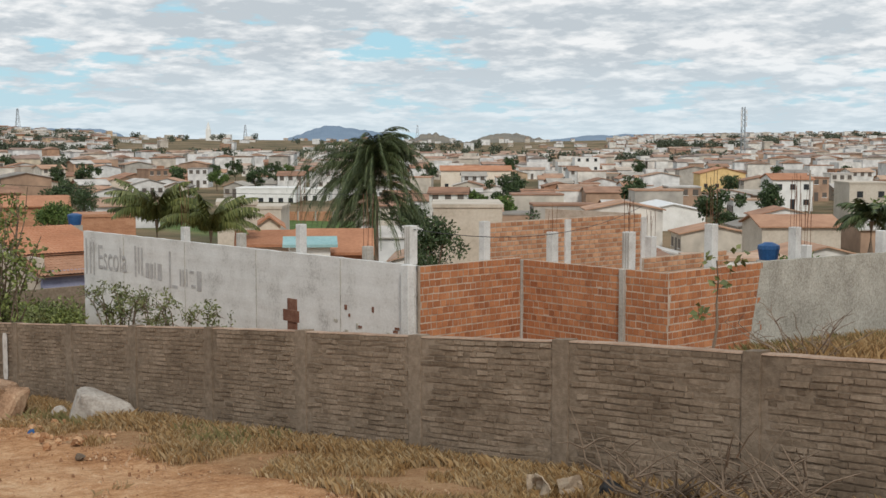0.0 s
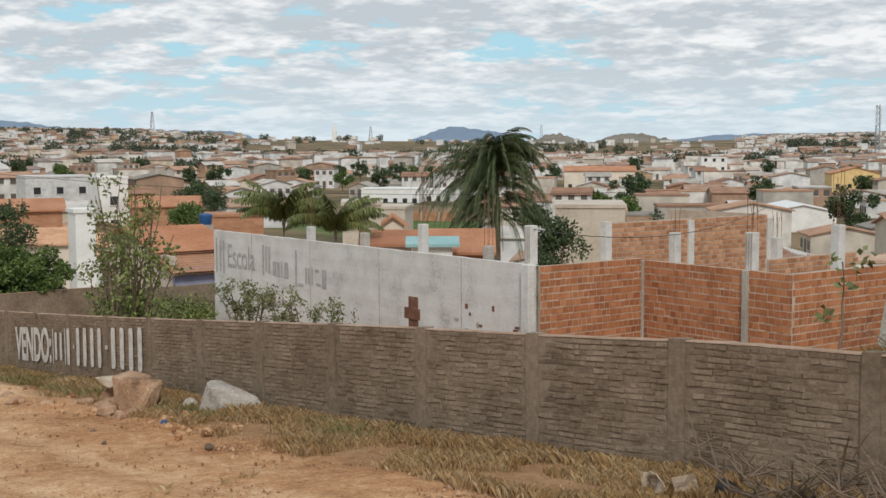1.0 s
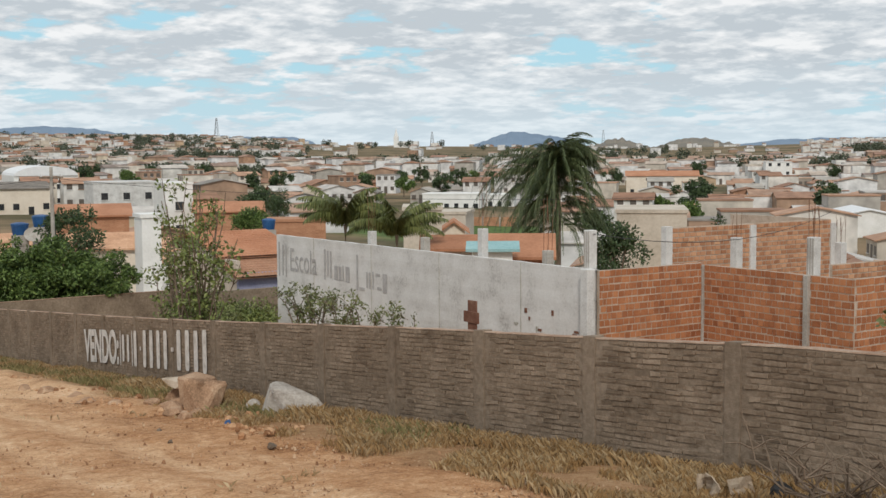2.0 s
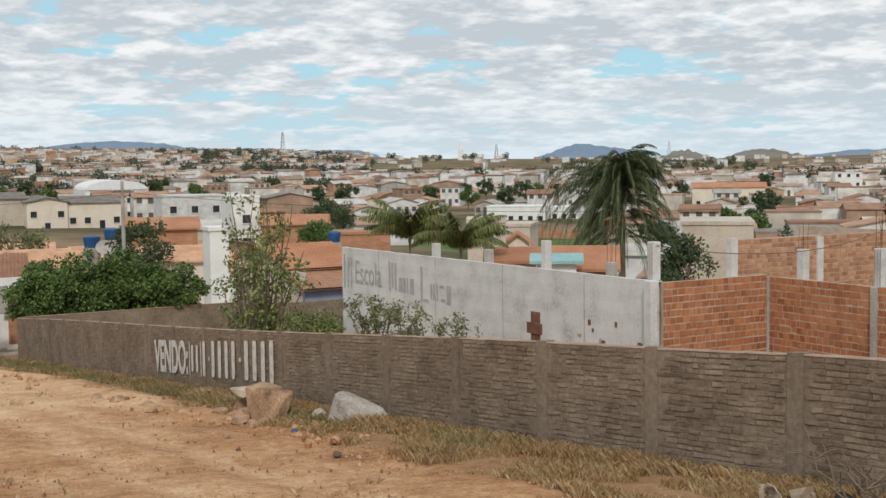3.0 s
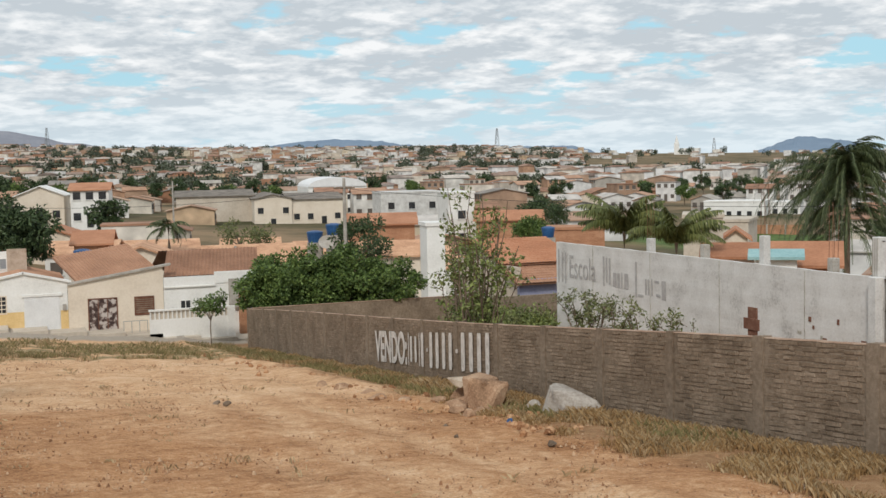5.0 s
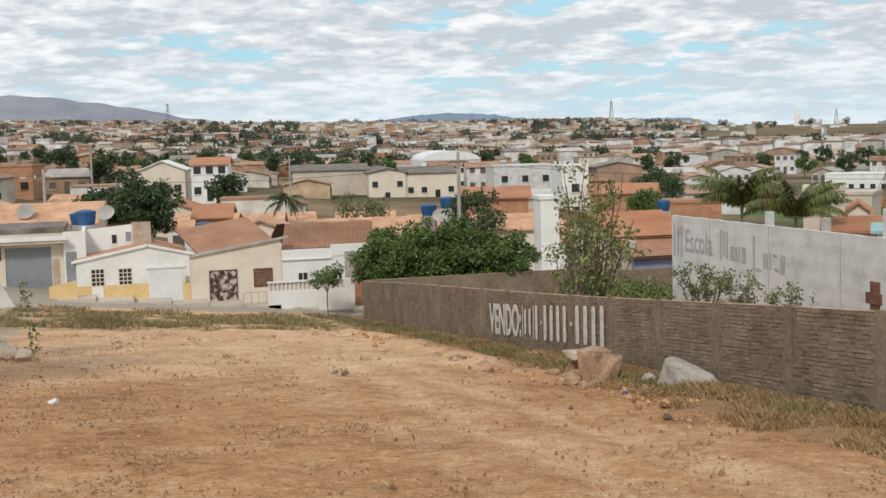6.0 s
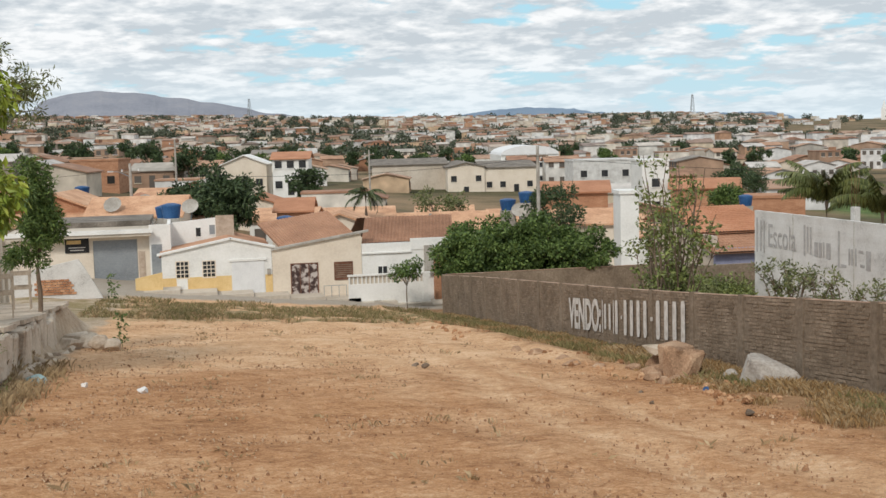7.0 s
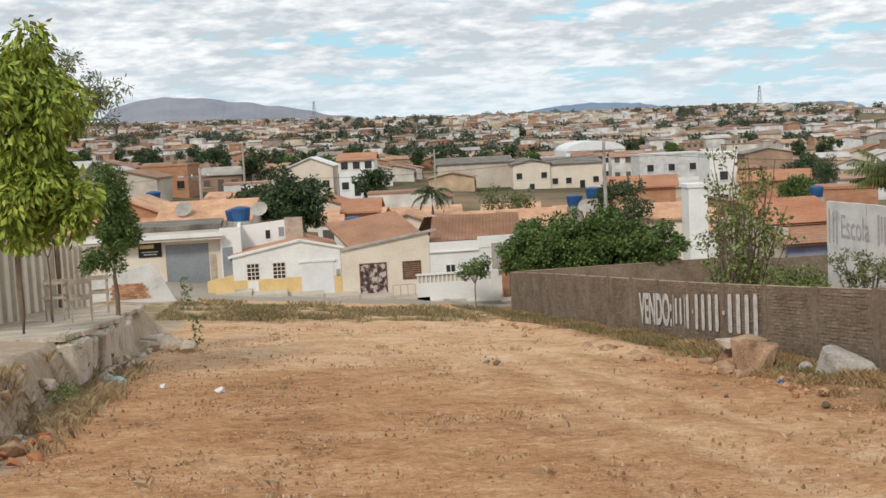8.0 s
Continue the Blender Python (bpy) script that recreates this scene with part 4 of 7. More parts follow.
for i in range(9):
    x = -4.0 + i * 2.1
    z = ground_z(x + 1.0, 71) + 0.14
    part("slab", bx(x, x + 2.08, 69.4 if x > 7 else 70.0, 72.0, z - 0.5, z), M_BEIGE, pv)

# broken plaster wall by the shop
lw = thing("broken_wall", "low broken wall of peeling plaster over brick", "wall", (-0.95, 0, 0.7))
bm = bmesh.new()
prism(bm, [(-9.6, -3.9), (-5.0, -3.9), (-5.9, -2.2), (-6.2, -1.75), (-9.6, -2.45)], "y", 66.0, 66.2)
part("plaster", bm, M_WHITEWALL, lw)
bm = bmesh.new()
for k in range(6):
    for j in range(9):
        x, z = -8.5 + j * 0.24 + (k % 2) * 0.12, -3.6 + k * 0.14
        if x < -6.5 - k * 0.05:
            box(bm, x, x + 0.22, 65.95, 66.0, z, z + 0.115)
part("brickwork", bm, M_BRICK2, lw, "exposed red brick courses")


# ---- distant buildings, each square to its own street ----
def block(name, label, x, y, turn, w, d, z0, z1, wall_m, roof="flat", roof_m=None, rise=1.2, rows=1, cols=3, win=M_GLASS, category="building", wz=1.0, overhang=0.35, door=True):
    """A building whose front, w wide, is centred at (x, y) and faces its own -y after turning."""
    h = thing(name, label, category, (x, y, z0), turn)
    H = z1 - z0
    if roof == "gable_front":
        bm = bmesh.new()
        prism(bm, [(-w / 2, -2), (w / 2, -2), (w / 2, H), (0, H + rise), (-w / 2, H)], "y", 0, d)
    elif roof == "gable_side":
        bm = bmesh.new()
        prism(bm, [(0, -2), (d, -2), (d, H), (d / 2, H + rise), (0, H)], "x", -w / 2, w / 2)
    else:
        bm = bx(-w / 2, w / 2, 0, d, -2, H)
    part("wall", bm, wall_m, h)
    t = 0.14
    o = overhang
    if roof == "gable_front":
        for sgn in (-1, 1):
            bm = bmesh.new()
            a, b = (sgn * (w / 2 + o), H - rise * o / (w / 2)), (0, H + rise)
            prism(bm, [a, b, (b[0], b[1] + t), (a[0], a[1] + t)], "y", -o, d + o)
            part("roof", bm, roof_m, h)
    elif roof == "gable_side":
        for sgn in (-1, 1):
            bm = bmesh.new()
            a, b = (d / 2 + sgn * (d / 2 + o), H - rise * o / (d / 2)), (d / 2, H + rise)
            prism(bm, [a, b, (b[0], b[1] + t), (a[0], a[1] + t)], "x", -w / 2 - o, w / 2 + o)
            part("roof", bm, roof_m, h)
    elif roof == "arch":
        bm = bmesh.new()
        pr = [(w / 2 * math.cos(math.pi * i / 12), H + rise * math.sin(math.pi * i / 12)) for i in range(13)]
        prism(bm, pr, "y", -0.3, d)
        part("roof", bm, roof_m, h)
    else:
        part("parapet", bx(-w / 2 - 0.1, w / 2 + 0.1, -0.1, d + 0.1, H, H + 0.25), roof_m or wall_m, h)
    for r in range(rows):
        for c in range(cols):
            if cols == 0:
                continue
            cx = -w / 2 + w * (c + 0.5) / cols
            zz = wz + r * 2.9
            if zz + 1.1 > H:
                continue
            if door and r == 0 and c == cols // 2:
                part("door", bx(cx - 0.45, cx + 0.45, -0.05, 0.02, 0.0, 2.1), win, h)
            else:
                o2 = part("window", bx(cx - 0.5, cx + 0.5, -0.05, 0.02, zz, zz + 1.05), win, h)
                part("sill", bx(cx - 0.6, cx + 0.6, -0.12, 0.02, zz - 0.1, zz), wall_m, o2)
    return h


# ---- plants ----
def leaf_cloud(seed, clumps, per, size, spread, aspect=0.45, droop=0.0, flat=0.0, fold=0.25):
    """Many folded leaves round clump centres (x, y, z, radius). Returns verts, faces."""
    g = np.random.RandomState(seed)
    c = np.array(clumps, dtype=float)
    idx = np.repeat(np.arange(len(c)), np.maximum(3, (per * (c[:, 3] / c[:, 3].mean()) ** 2)).astype(int))
    n = len(idx)
    d = g.normal(size=(n, 3))
    d /= np.linalg.norm(d, axis=1)[:, None]
    rad = g.uniform(0.25, 1.0, n) ** 0.5 * c[idx, 3] * g.uniform(0.75, 1.15, n)
    pos = c[idx, :3] + d * rad[:, None] * np.array([1, 1, 0.85])
    ax = d * (1 - spread) + g.normal(size=(n, 3)) * spread
    ax[:, 2] -= droop
    ax /= np.linalg.norm(ax, axis=1)[:, None]
    side = np.cross(ax, g.normal(size=(n, 3)) + np.array([0, 0, 2.0 * flat]))
    side /= np.linalg.norm(side, axis=1)[:, None] + 1e-9
    up = np.cross(side, ax)
    L = size * g.uniform(0.6, 1.3, n)[:, None]
    W = L * aspect
    v = np.empty((n, 4, 3))
    v[:, 0] = pos
    v[:, 1] = pos + ax * L * 0.5 + side * W * 0.5 + up * L * fold * 0.3
    v[:, 2] = pos + ax * L - up * L * fold * 0.3
    v[:, 3] = pos + ax * L * 0.5 - side * W * 0.5 + up * L * fold * 0.3
    f = np.arange(n * 4).reshape(n, 4)
    return v.reshape(-1, 3), f


def leaves_part(name, parent, material, *cloud):
    v, f = cloud
    ob = new(name, raw(name, v.tolist(), f.tolist(), [material]))
    ob.parent = parent
    return ob


def crown(g, n, cx, cy, cz, rx, ry, rz, r0, r1, shell=0.45):
    out = []
    for _ in range(n):
        d = Vector((g.gauss(0, 1), g.gauss(0, 1), g.gauss(0, 1))).normalized()
        k = g.uniform(shell, 1.0)
        out.append((cx + d.x * rx * k, cy + d.y * ry * k, cz + d.z * rz * k, g.uniform(r0, r1)))
    return out


def branchy(bm, g, base, top, r0, r1, bends=4, wob=0.1):
    pts, rad = [], []
    for i in range(bends + 1):
        t = i / bends
        p = Vector(base).lerp(Vector(top), t) + Vector((g.uniform(-wob, wob), g.uniform(-wob, wob), 0)) * (0 if i in (0, bends) else 1)
        pts.append(p)
        rad.append(r0 + (r1 - r0) * t)
    tube(bm, pts, rad, 7)
    return pts


def tree(name, label, x, y, z, trunk_h, r0, crown_clumps, per, size, leaf_m, seed, spread=0.5, aspect=0.45, droop=0.0, limbs=6, turn=0.0, flat=0.0, group="", category="tree"):
    """crown_clumps are (x, y, z, radius) about the tree's foot."""
    g = random.Random(seed)
    t = thing(name, label, category, (x, y, z), turn, group)
    bm = bmesh.new()
    pts = branchy(bm, g, (0, 0, -0.3), (g.uniform(-0.1, 0.1), g.uniform(-0.1, 0.1), trunk_h), r0, r0 * 0.7, 4, 0.05)
    part("trunk", bm, M_BARK, t)
    for i in range(limbs):
        c = crown_clumps[(i * 7) % len(crown_clumps)]
        bm = bmesh.new()
        mid = pts[-1].lerp(Vector(c[:3]), 0.5) + Vector((0, 0, 0.15))
        tube(bm, [pts[-1] - Vector((0, 0, 0.1)), mid, Vector(c[:3])], [r0 * 0.6, r0 * 0.4, r0 * 0.12], 6)
        part("limb", bm, M_BARK, t)
    leaves_part("crown", t, leaf_m, *leaf_cloud(seed, crown_clumps, per, size, spread, aspect, droop, flat))
    return t


g = random.Random(3)
# dense green trees over the far end of the boundary wall
for cx, cy, rx, rz, cz, sd in ((14.19, 65.99, 2.16, 1.72, -1.73, 1), (16.32, 65.32, 2.16, 1.94, -1.58, 2), (18.43, 65.76, 2.27, 1.94, -1.63, 3), (20.65, 64.88, 1.94, 1.88, -1.98, 4), (15.33, 67.54, 2.38, 1.77, -1.76, 5), (19.09, 67.76, 2.38, 1.77, -1.90, 6)):
    z = ground_z(cx, cy)
    tree("tree", "dense low dark-green tree behind the boundary wall", cx, cy, z, 1.6, 0.13, crown(g, 76, 0, 0, cz - z, rx, 1.7, rz, 0.34, 0.58, 0.35), 150, 0.20, M_LEAF, 10 + sd, 0.55, 0.55, 0.25, group="dense trees behind the wall")
tree("tree", "rounded dark tree behind the dense low trees", 24.9, 84.5, -5.5, 3.0, 0.2, crown(g, 30, 0, 0, 4.9, 2.2, 2.2, 1.8, 0.5, 0.8), 90, 0.3, M_LEAFDK, 16, 0.5)

# open shrub with upright stems behind the lettering
sh = thing("shrub", "tall open shrub with thin upright stems and sparse leaves", "shrub", (14.5, 36.6, ground_z(14.5, 36.6)))
cl = []
for i in range(30):
    side = g.uniform(-2.6, 2.4)
    top = Vector((g.uniform(-0.9, 0.9), side, g.uniform(4.2, 7.0) * (1 - 0.11 * abs(side + 0.3))))
    foot = Vector((g.uniform(-0.3, 0.3), side * 0.25 + g.uniform(-0.3, 0.3), -0.2))
    bm = bmesh.new()
    pts = branchy(bm, g, foot, top, 0.042, 0.010, 6, 0.12)
    for k in range(4):
        p = pts[g.randint(2, 5)]
        q = p + Vector((g.uniform(-0.4, 0.4), g.uniform(-0.7, 0.7), g.uniform(0.2, 0.9)))
        tube(bm, [p, q], [0.014, 0.005], 4)
        cl += [(q.x, q.y, q.z, g.uniform(0.12, 0.24)), tuple(p.lerp(q, 0.6)) + (g.uniform(0.10, 0.2),)]
    part("stem", bm, M_BARK, sh)
    for k in range(5):
        p = foot.lerp(top, g.uniform(0.35, 1.0))
        cl.append((p.x + g.uniform(-0.15, 0.15), p.y + g.uniform(-0.15, 0.15), p.z, g.uniform(0.12, 0.26)))
leaves_part("foliage", sh, M_LEAFYEL, *leaf_cloud(31, cl, 9, 0.16, 0.7, 0.55))
sb = thing("shrub", "low leafy scrub inside the lot", "shrub", (15.8, 36.0, ground_z(15.8, 36)))
leaves_part("foliage", sb, M_LEAF, *leaf_cloud(32, crown(g, 30, 0, 0, 0.95, 1.6, 2.6, 0.5, 0.25, 0.4), 30, 0.16, 0.7, 0.5))
sb = thing("shrub", "thin grey-green scrub branches before the white wall", "shrub", (18.5, 33.0, ground_z(18.5, 33)))
cl = []
for i in range(34):
    foot = g.choice((-2.2, -0.6, 0.9, 2.4, 3.6)) + g.uniform(-0.25, 0.25)
    reach, rise = g.uniform(-2.3, 1.6), g.uniform(1.5, 2.75) - 0.12 * abs(foot - 2.0)
    out = g.uniform(-0.7, 0.7)
    pts = [Vector((out * q * q, foot + reach * q ** 1.5, rise * math.sin(1.95 * q) - 0.2 * (1 - q))) for q in (0.0, 0.2, 0.4, 0.6, 0.8, 1.0)]
    bm = bmesh.new()
    tube(bm, pts, [0.032, 0.027, 0.022, 0.017, 0.012, 0.007], 5)
    for k in range(5):
        p = pts[g.randint(2, 5)]
        q = p + Vector((g.uniform(-0.2, 0.2), g.uniform(-0.7, 0.5), g.uniform(0.05, 0.45)))
        tube(bm, [p, p.lerp(q, 0.5) + Vector((0, 0, 0.05)), q], [0.010, 0.008, 0.004], 4)
        cl += [(q.x, q.y, q.z, g.uniform(0.08, 0.18)), ((p.x + q.x) / 2, (p.y + q.y) / 2, (p.z + q.z) / 2, g.uniform(0.08, 0.15))]
    part("stem", bm, M_BARK, sb)
leaves_part("foliage", sb, M_LEAFGR, *leaf_cloud(33, cl, 7, 0.13, 0.7, 0.45))

# leafy sapling by the toothed brick end
sp = thing("sapling", "slender broad-leaved sapling before the raw brick wall", "sapling", (24.7, 17.2, ground_z(24.7, 17.2)))
bm = bmesh.new()
branchy(bm, g, (0, 0, -0.2), (0.15, 0.2, 3.0), 0.05, 0.02, 6, 0.12)
part("stem", bm, M_BARK, sp)
leaves_part("foliage", sp, M_LEAFGR, *leaf_cloud(34, [(0.1, 0.4, 3.0, 0.22), (0.3, -0.2, 2.9, 0.2), (0.1, 0.0, 2.4, 0.2), (0.0, 0.5, 1.7, 0.25), (0.2, -0.4, 3.2, 0.2)], 9, 0.22, 0.6, 0.7))
sb = thing("shrub", "dark tangled scrub at the end of the white wall", "shrub", (20.4, 46.6, ground_z(20.4, 46.6)))
leaves_part("foliage", sb, M_LEAFGR, *leaf_cloud(35, crown(g, 36, 0, 0, 1.9, 2.4, 1.0, 0.8, 0.25, 0.45, 0.1), 18, 0.16, 0.7, 0.5))
for i, (x, y) in enumerate(((19.2, 45.5), (21.2, 47.4), (22.0, 47.6), (17.6, 44.0), (20.2, 47.9), (21.0, 45.6), (18.4, 47.2))):
    sb = thing("shrub", "tangled olive scrub below the lilac house", "shrub", (x, y, ground_z(x, y)))
    leaves_part("foliage", sb, (M_LEAFGR, M_LEAFYEL)[i % 2], *leaf_cloud(36 + i, crown(g, 40, 0, 0, 1.45, 1.4, 1.0, 0.85, 0.25, 0.45, 0.1), 34, 0.17, 0.7, 0.5))
# leafless scrub before the grey wall
for bx0, by0, sd in ((29.5, 17.6, 5), (12.0 - 0.9, 8.3, 6), (10.9, 6.4, 7)):
    sb = thing("dead_shrub", "bare grey-brown twiggy shrub", "shrub", (bx0, by0, ground_z(bx0, by0)))
    g2 = random.Random(sd)
    for i in range(15):
        bm = bmesh.new()
        a = g2.uniform(0, 6.28)
        L = g2.uniform(0.9, 1.9)
        top = Vector((math.cos(a) * L * (0.35 if sd > 5 else 0.8), math.sin(a) * L, g2.uniform(0.25, 1.3) * (1.0 if sd == 5 else 0.7)))
        pts = branchy(bm, g2, (0, 0, -0.1), top * (1.35 if sd == 5 else 1.0), 0.026, 0.009, 6, 0.13)
        for k in range(5):
            p = pts[g2.randint(2, 6)]
            q = p + Vector((g2.uniform(-0.3, 0.3), g2.uniform(-0.6, 0.6), g2.uniform(0.05, 0.5)))
            tube(bm, [p, p.lerp(q, 0.5) + Vector((0, 0, 0.04)), q], [0.012, 0.009, 0.005], 4)
        part("branch", bm, M_WOOD if sd == 5 else M_BARK, sb)

# street trees on the raised verge
TZ = 0.75
cl = crown(g, 90, 0.0, 0, 4.75, 1.75, 1.8, 2.6, 0.4, 0.7, 0.4) + crown(g, 26, 0.2, 0, 3.3, 1.9, 1.7, 1.0, 0.4, 0.6, 0.4)
tree("tree", "slim street tree with large yellow-green drooping leaves", -6.75, 28.2, TZ, 3.0, 0.085, cl, 150, 0.25, M_LEAFY, 41, 0.4, 0.44, 0.8, limbs=9)
cl = crown(g, 54, 0.1, 0, 3.15, 0.66, 0.9, 1.55, 0.25, 0.42, 0.25) + crown(g, 8, -0.55, 0, 1.75, 0.3, 0.4, 0.35, 0.2, 0.3, 0.2)
tree("tree", "dark feathery street tree on the raised verge", -5.55, 36.4, 0.0, 1.8, 0.08, cl, 150, 0.17, M_LEAF, 42, 0.6, 0.28, 0.3)
cl = crown(g, 40, 1.3, 0, 7.6, 1.75, 1.6, 1.55, 0.25, 0.5, 0.3)
tree("tree", "tall sparse tree with thin yellowing foliage", -8.6, 45.0, -0.3, 6.2, 0.11, cl, 50, 0.26, M_LEAFGR, 43, 0.6, 0.22, 0.35, limbs=12)
# sapling on the street before the houses
cl = crown(g, 16, 0, 0, 2.4, 1.15, 1.0, 0.85, 0.25, 0.42, 0.2)
tree("tree", "small bright-green street tree before the white yard wall", 10.9, 67.2, ground_z(10.9, 67.2), 1.5, 0.045, cl, 60, 0.2, M_LEAF, 44, 0.6, 0.5, 0.6)
# big mango tree behind the white house
cl = crown(g, 90, -0.1, 0, 5.1, 3.7, 2.8, 2.5, 0.65, 0.95, 0.35)
tree("tree", "big round dark-green mango tree behind the houses", 0.6, 94.6, -4.5, 3.0, 0.25, cl, 170, 0.4, M_LEAFDK, 45, 0.5, 0.4, 0.5)


def frond(v, f, base, az, length, lift, droop, n, leaf_len, g, hang=0.6, width=0.045):
    """One feather-shaped palm leaf: an arching midrib with leaflets along both sides."""
    pts = []
    p = Vector(base)
    el = lift
    seg = length / n
    for i in range(n + 1):
        pts.append(p.copy())
        d = Vector((math.cos(az) * math.cos(el), math.sin(az) * math.cos(el), math.sin(el)))
        p = p + d * seg
        el -= droop / n
    for i in range(n):
        d = (pts[i + 1] - pts[i]).normalized()
        side = d.cross(Vector((0, 0, 1))).normalized()
        i0 = len(v)
        w = 0.035 * (1 - i / n) + 0.008
        v += [tuple(pts[i] + side * w), tuple(pts[i] - side * w), tuple(pts[i + 1] - side * w), tuple(pts[i + 1] + side * w)]
        f.append((i0, i0 + 1, i0 + 2, i0 + 3))
        if i < 2:
            continue
        L = leaf_len * math.sin(math.pi * min(1.0, 0.12 + 0.88 * i / n)) ** 0.6
        for s in (-1, 1):
            for q in (0.0, 0.5):
                o = pts[i].lerp(pts[i + 1], q)
                dirn = (side * s * 0.8 + d * 0.65 + Vector((g.uniform(-0.22, 0.22), g.uniform(-0.22, 0.22), -hang * g.uniform(0.4, 1.6)))).normalized()
                tip = o + dirn * L + Vector((0, 0, -0.25 * L * hang))
                wv = d * width
                i0 = len(v)
                v += [tuple(o - wv), tuple(o + wv), tuple(o.lerp(tip, 0.6) + wv * 0.8 + Vector((0, 0, 0.05 * L))), tuple(tip)]
                f.append((i0, i0 + 1, i0 + 2, i0 + 3))


def palm(label, x, y, z, h, fronds, length, leaf_len, seed, lift=(0.2, 1.3), droop=1.6, n=14, hang=0.6, r=0.14, skirt=0, width=0.045, leaf_m=None, wild=False):
    g = random.Random(seed)
    t = thing("palm_tree", label, "palm", (x, y, z))
    bm = bmesh.new()
    tube(bm, [(0, 0, -0.3), (0.05, 0, h * 0.3), (0.1, 0.05, h * 0.7), (0.08, 0.02, h)], [r * 1.3, r, r * 0.9, r * 0.8], 9)
    part("trunk", bm, M_BARK, t)
    for i in range(fronds):
        v, f = [], []
        az = i * 2.399 + g.uniform(-0.2, 0.2)
        e = lift[0] + (lift[1] - lift[0]) * (i / fronds) + g.uniform(-0.12, 0.12)
        L, dr, top = length * g.uniform(0.85, 1.1), droop * g.uniform(0.7, 1.3), h
        if wild and i < 34:
            # crest leaning with the wind
            az, e, L, dr, top = g.gauss(-0.7, 1.3), g.uniform(1.15, 1.57), length * g.uniform(0.7, 1.1), g.uniform(2.0, 3.2), h + g.uniform(-0.3, 0.3)
        elif wild and i < fronds - skirt:
            az, e, L, dr, top = g.uniform(0, 6.283), g.uniform(0.4, 1.35), length * g.uniform(0.7, 1.15), g.uniform(2.0, 3.0), h - g.uniform(0.0, 0.9)
        elif wild:
            # old fronds hanging round the trunk, longer on the sheltered side
            az = g.gauss(2.46, 1.7)
            e = g.uniform(0.0, 1.15)
            L = length * g.uniform(1.0, 1.65) * (1.05 + 0.25 * math.cos(az - 2.46))
            dr, top = e + g.uniform(1.35, 1.6), h - g.uniform(0.3, 1.6)
            if i % 2:
                az, e, L, top = g.uniform(0, 6.283), g.uniform(-0.3, 0.75), length * g.uniform(0.95, 1.5), h - g.uniform(1.2, 4.4)
                dr = e + 1.5
        frond(v, f, (0.08, 0.02, top), az, L, e, dr, n, leaf_len * (g.uniform(0.6, 1.1) if wild else 1), g, hang * (g.uniform(0.3, 1.2) if wild else 1), width)
        ob = new("frond", raw("frond", v, f, [leaf_m or M_PALM]))
        ob.parent = t
    return t


palm("tall feathery palm with long drooping fronds and a hanging skirt", 47.3, 58.3, -7.0, 11.3, 214, 3.7, 0.62, 61, (0.3, 1.56), 2.4, 26, 0.9, 0.2, skirt=120, width=0.026, wild=True)
palm("young coconut palm with arching fronds behind the white wall", 30.6, 55.3, -5.2, 6.4, 24, 3.1, 0.5, 62, (0.75, 1.5), 1.45, 22, 1.3, leaf_m=M_PALMLT)
palm("young coconut palm with arching fronds behind the white wall", 32.4, 53.1, -5.2, 5.9, 22, 3.0, 0.5, 63, (0.7, 1.5), 1.45, 22, 1.3, leaf_m=M_PALMLT)
tree("tree", "bushy green tree behind the grey wall", *(53.0, 26.0), ground_z(53, 26), 2.2, 0.14, crown(g, 30, 0, 0, 5.2, 2.4, 2.4, 1.4, 0.45, 0.7, 0.4), 60, 0.28, M_LEAF, 74, 0.5)
palm("small palm behind the grey wall", 47.5, 25.6, ground_z(47.5, 25.6), 4.6, 18, 1.7, 0.6, 75, (0.3, 1.4), 1.5, 14, 0.5)
palm("small palm among the rooftops behind the houses", 14.2, 108.0, -5.4, 5.2, 16, 2.4, 0.55, 64, (-0.1, 1.3), 1.7)
cl = crown(g, 30, 0, 0, 3.4, 2.6, 2.4, 1.7, 0.5, 0.8, 0.4)
tree("tree", "broad dark tree beside the tall palm", 50.6, 56.6, -7.2, 2.4, 0.2, crown(g, 34, 0, 0, 5.3, 2.0, 2.4, 2.6, 0.5, 0.8, 0.4), 90, 0.3, M_LEAFDK, 65, 0.5)
tree("tree", "leafy tree among the rooftops", 21.8, 112.0, -5.4, 2.4, 0.15, crown(g, 26, 0, 0, 4.0, 2.6, 2.2, 1.5, 0.45, 0.7, 0.4), 60, 0.3, M_LEAFGR, 66, 0.5)
tree("tree", "bushy green tree behind the raw brick building", 66.0, 58.0, -7.5, 2.4, 0.2, crown(g, 34, 0, 0, 5.0, 4.2, 3.2, 1.5, 0.6, 0.9, 0.4), 70, 0.32, M_LEAF, 67, 0.5)
tree("tree", "narrow dark cypress-like tree behind the brick building", 56.5, 53.2, -7.5, 4.0, 0.15, crown(g, 22, 0, 0, 7.0, 0.5, 0.5, 1.5, 0.3, 0.5, 0.2), 70, 0.22, M_LEAFDK, 68, 0.5)
tree("tree", "low green shrubbery behind the grey wall", 45.0, 27.5, -5.0, 2.0, 0.12, crown(g, 24, 0, 0, 4.3, 1.4, 1.4, 0.9, 0.4, 0.55, 0.4), 60, 0.25, M_LEAF, 69, 0.5)
tree("tree", "low green shrubbery behind the grey wall", 38.4, 26.4, -4.6, 2.0, 0.12, crown(g, 20, 0, 0, 3.9, 1.0, 1.0, 0.8, 0.35, 0.5, 0.4), 60, 0.25, M_LEAF, 70, 0.5)


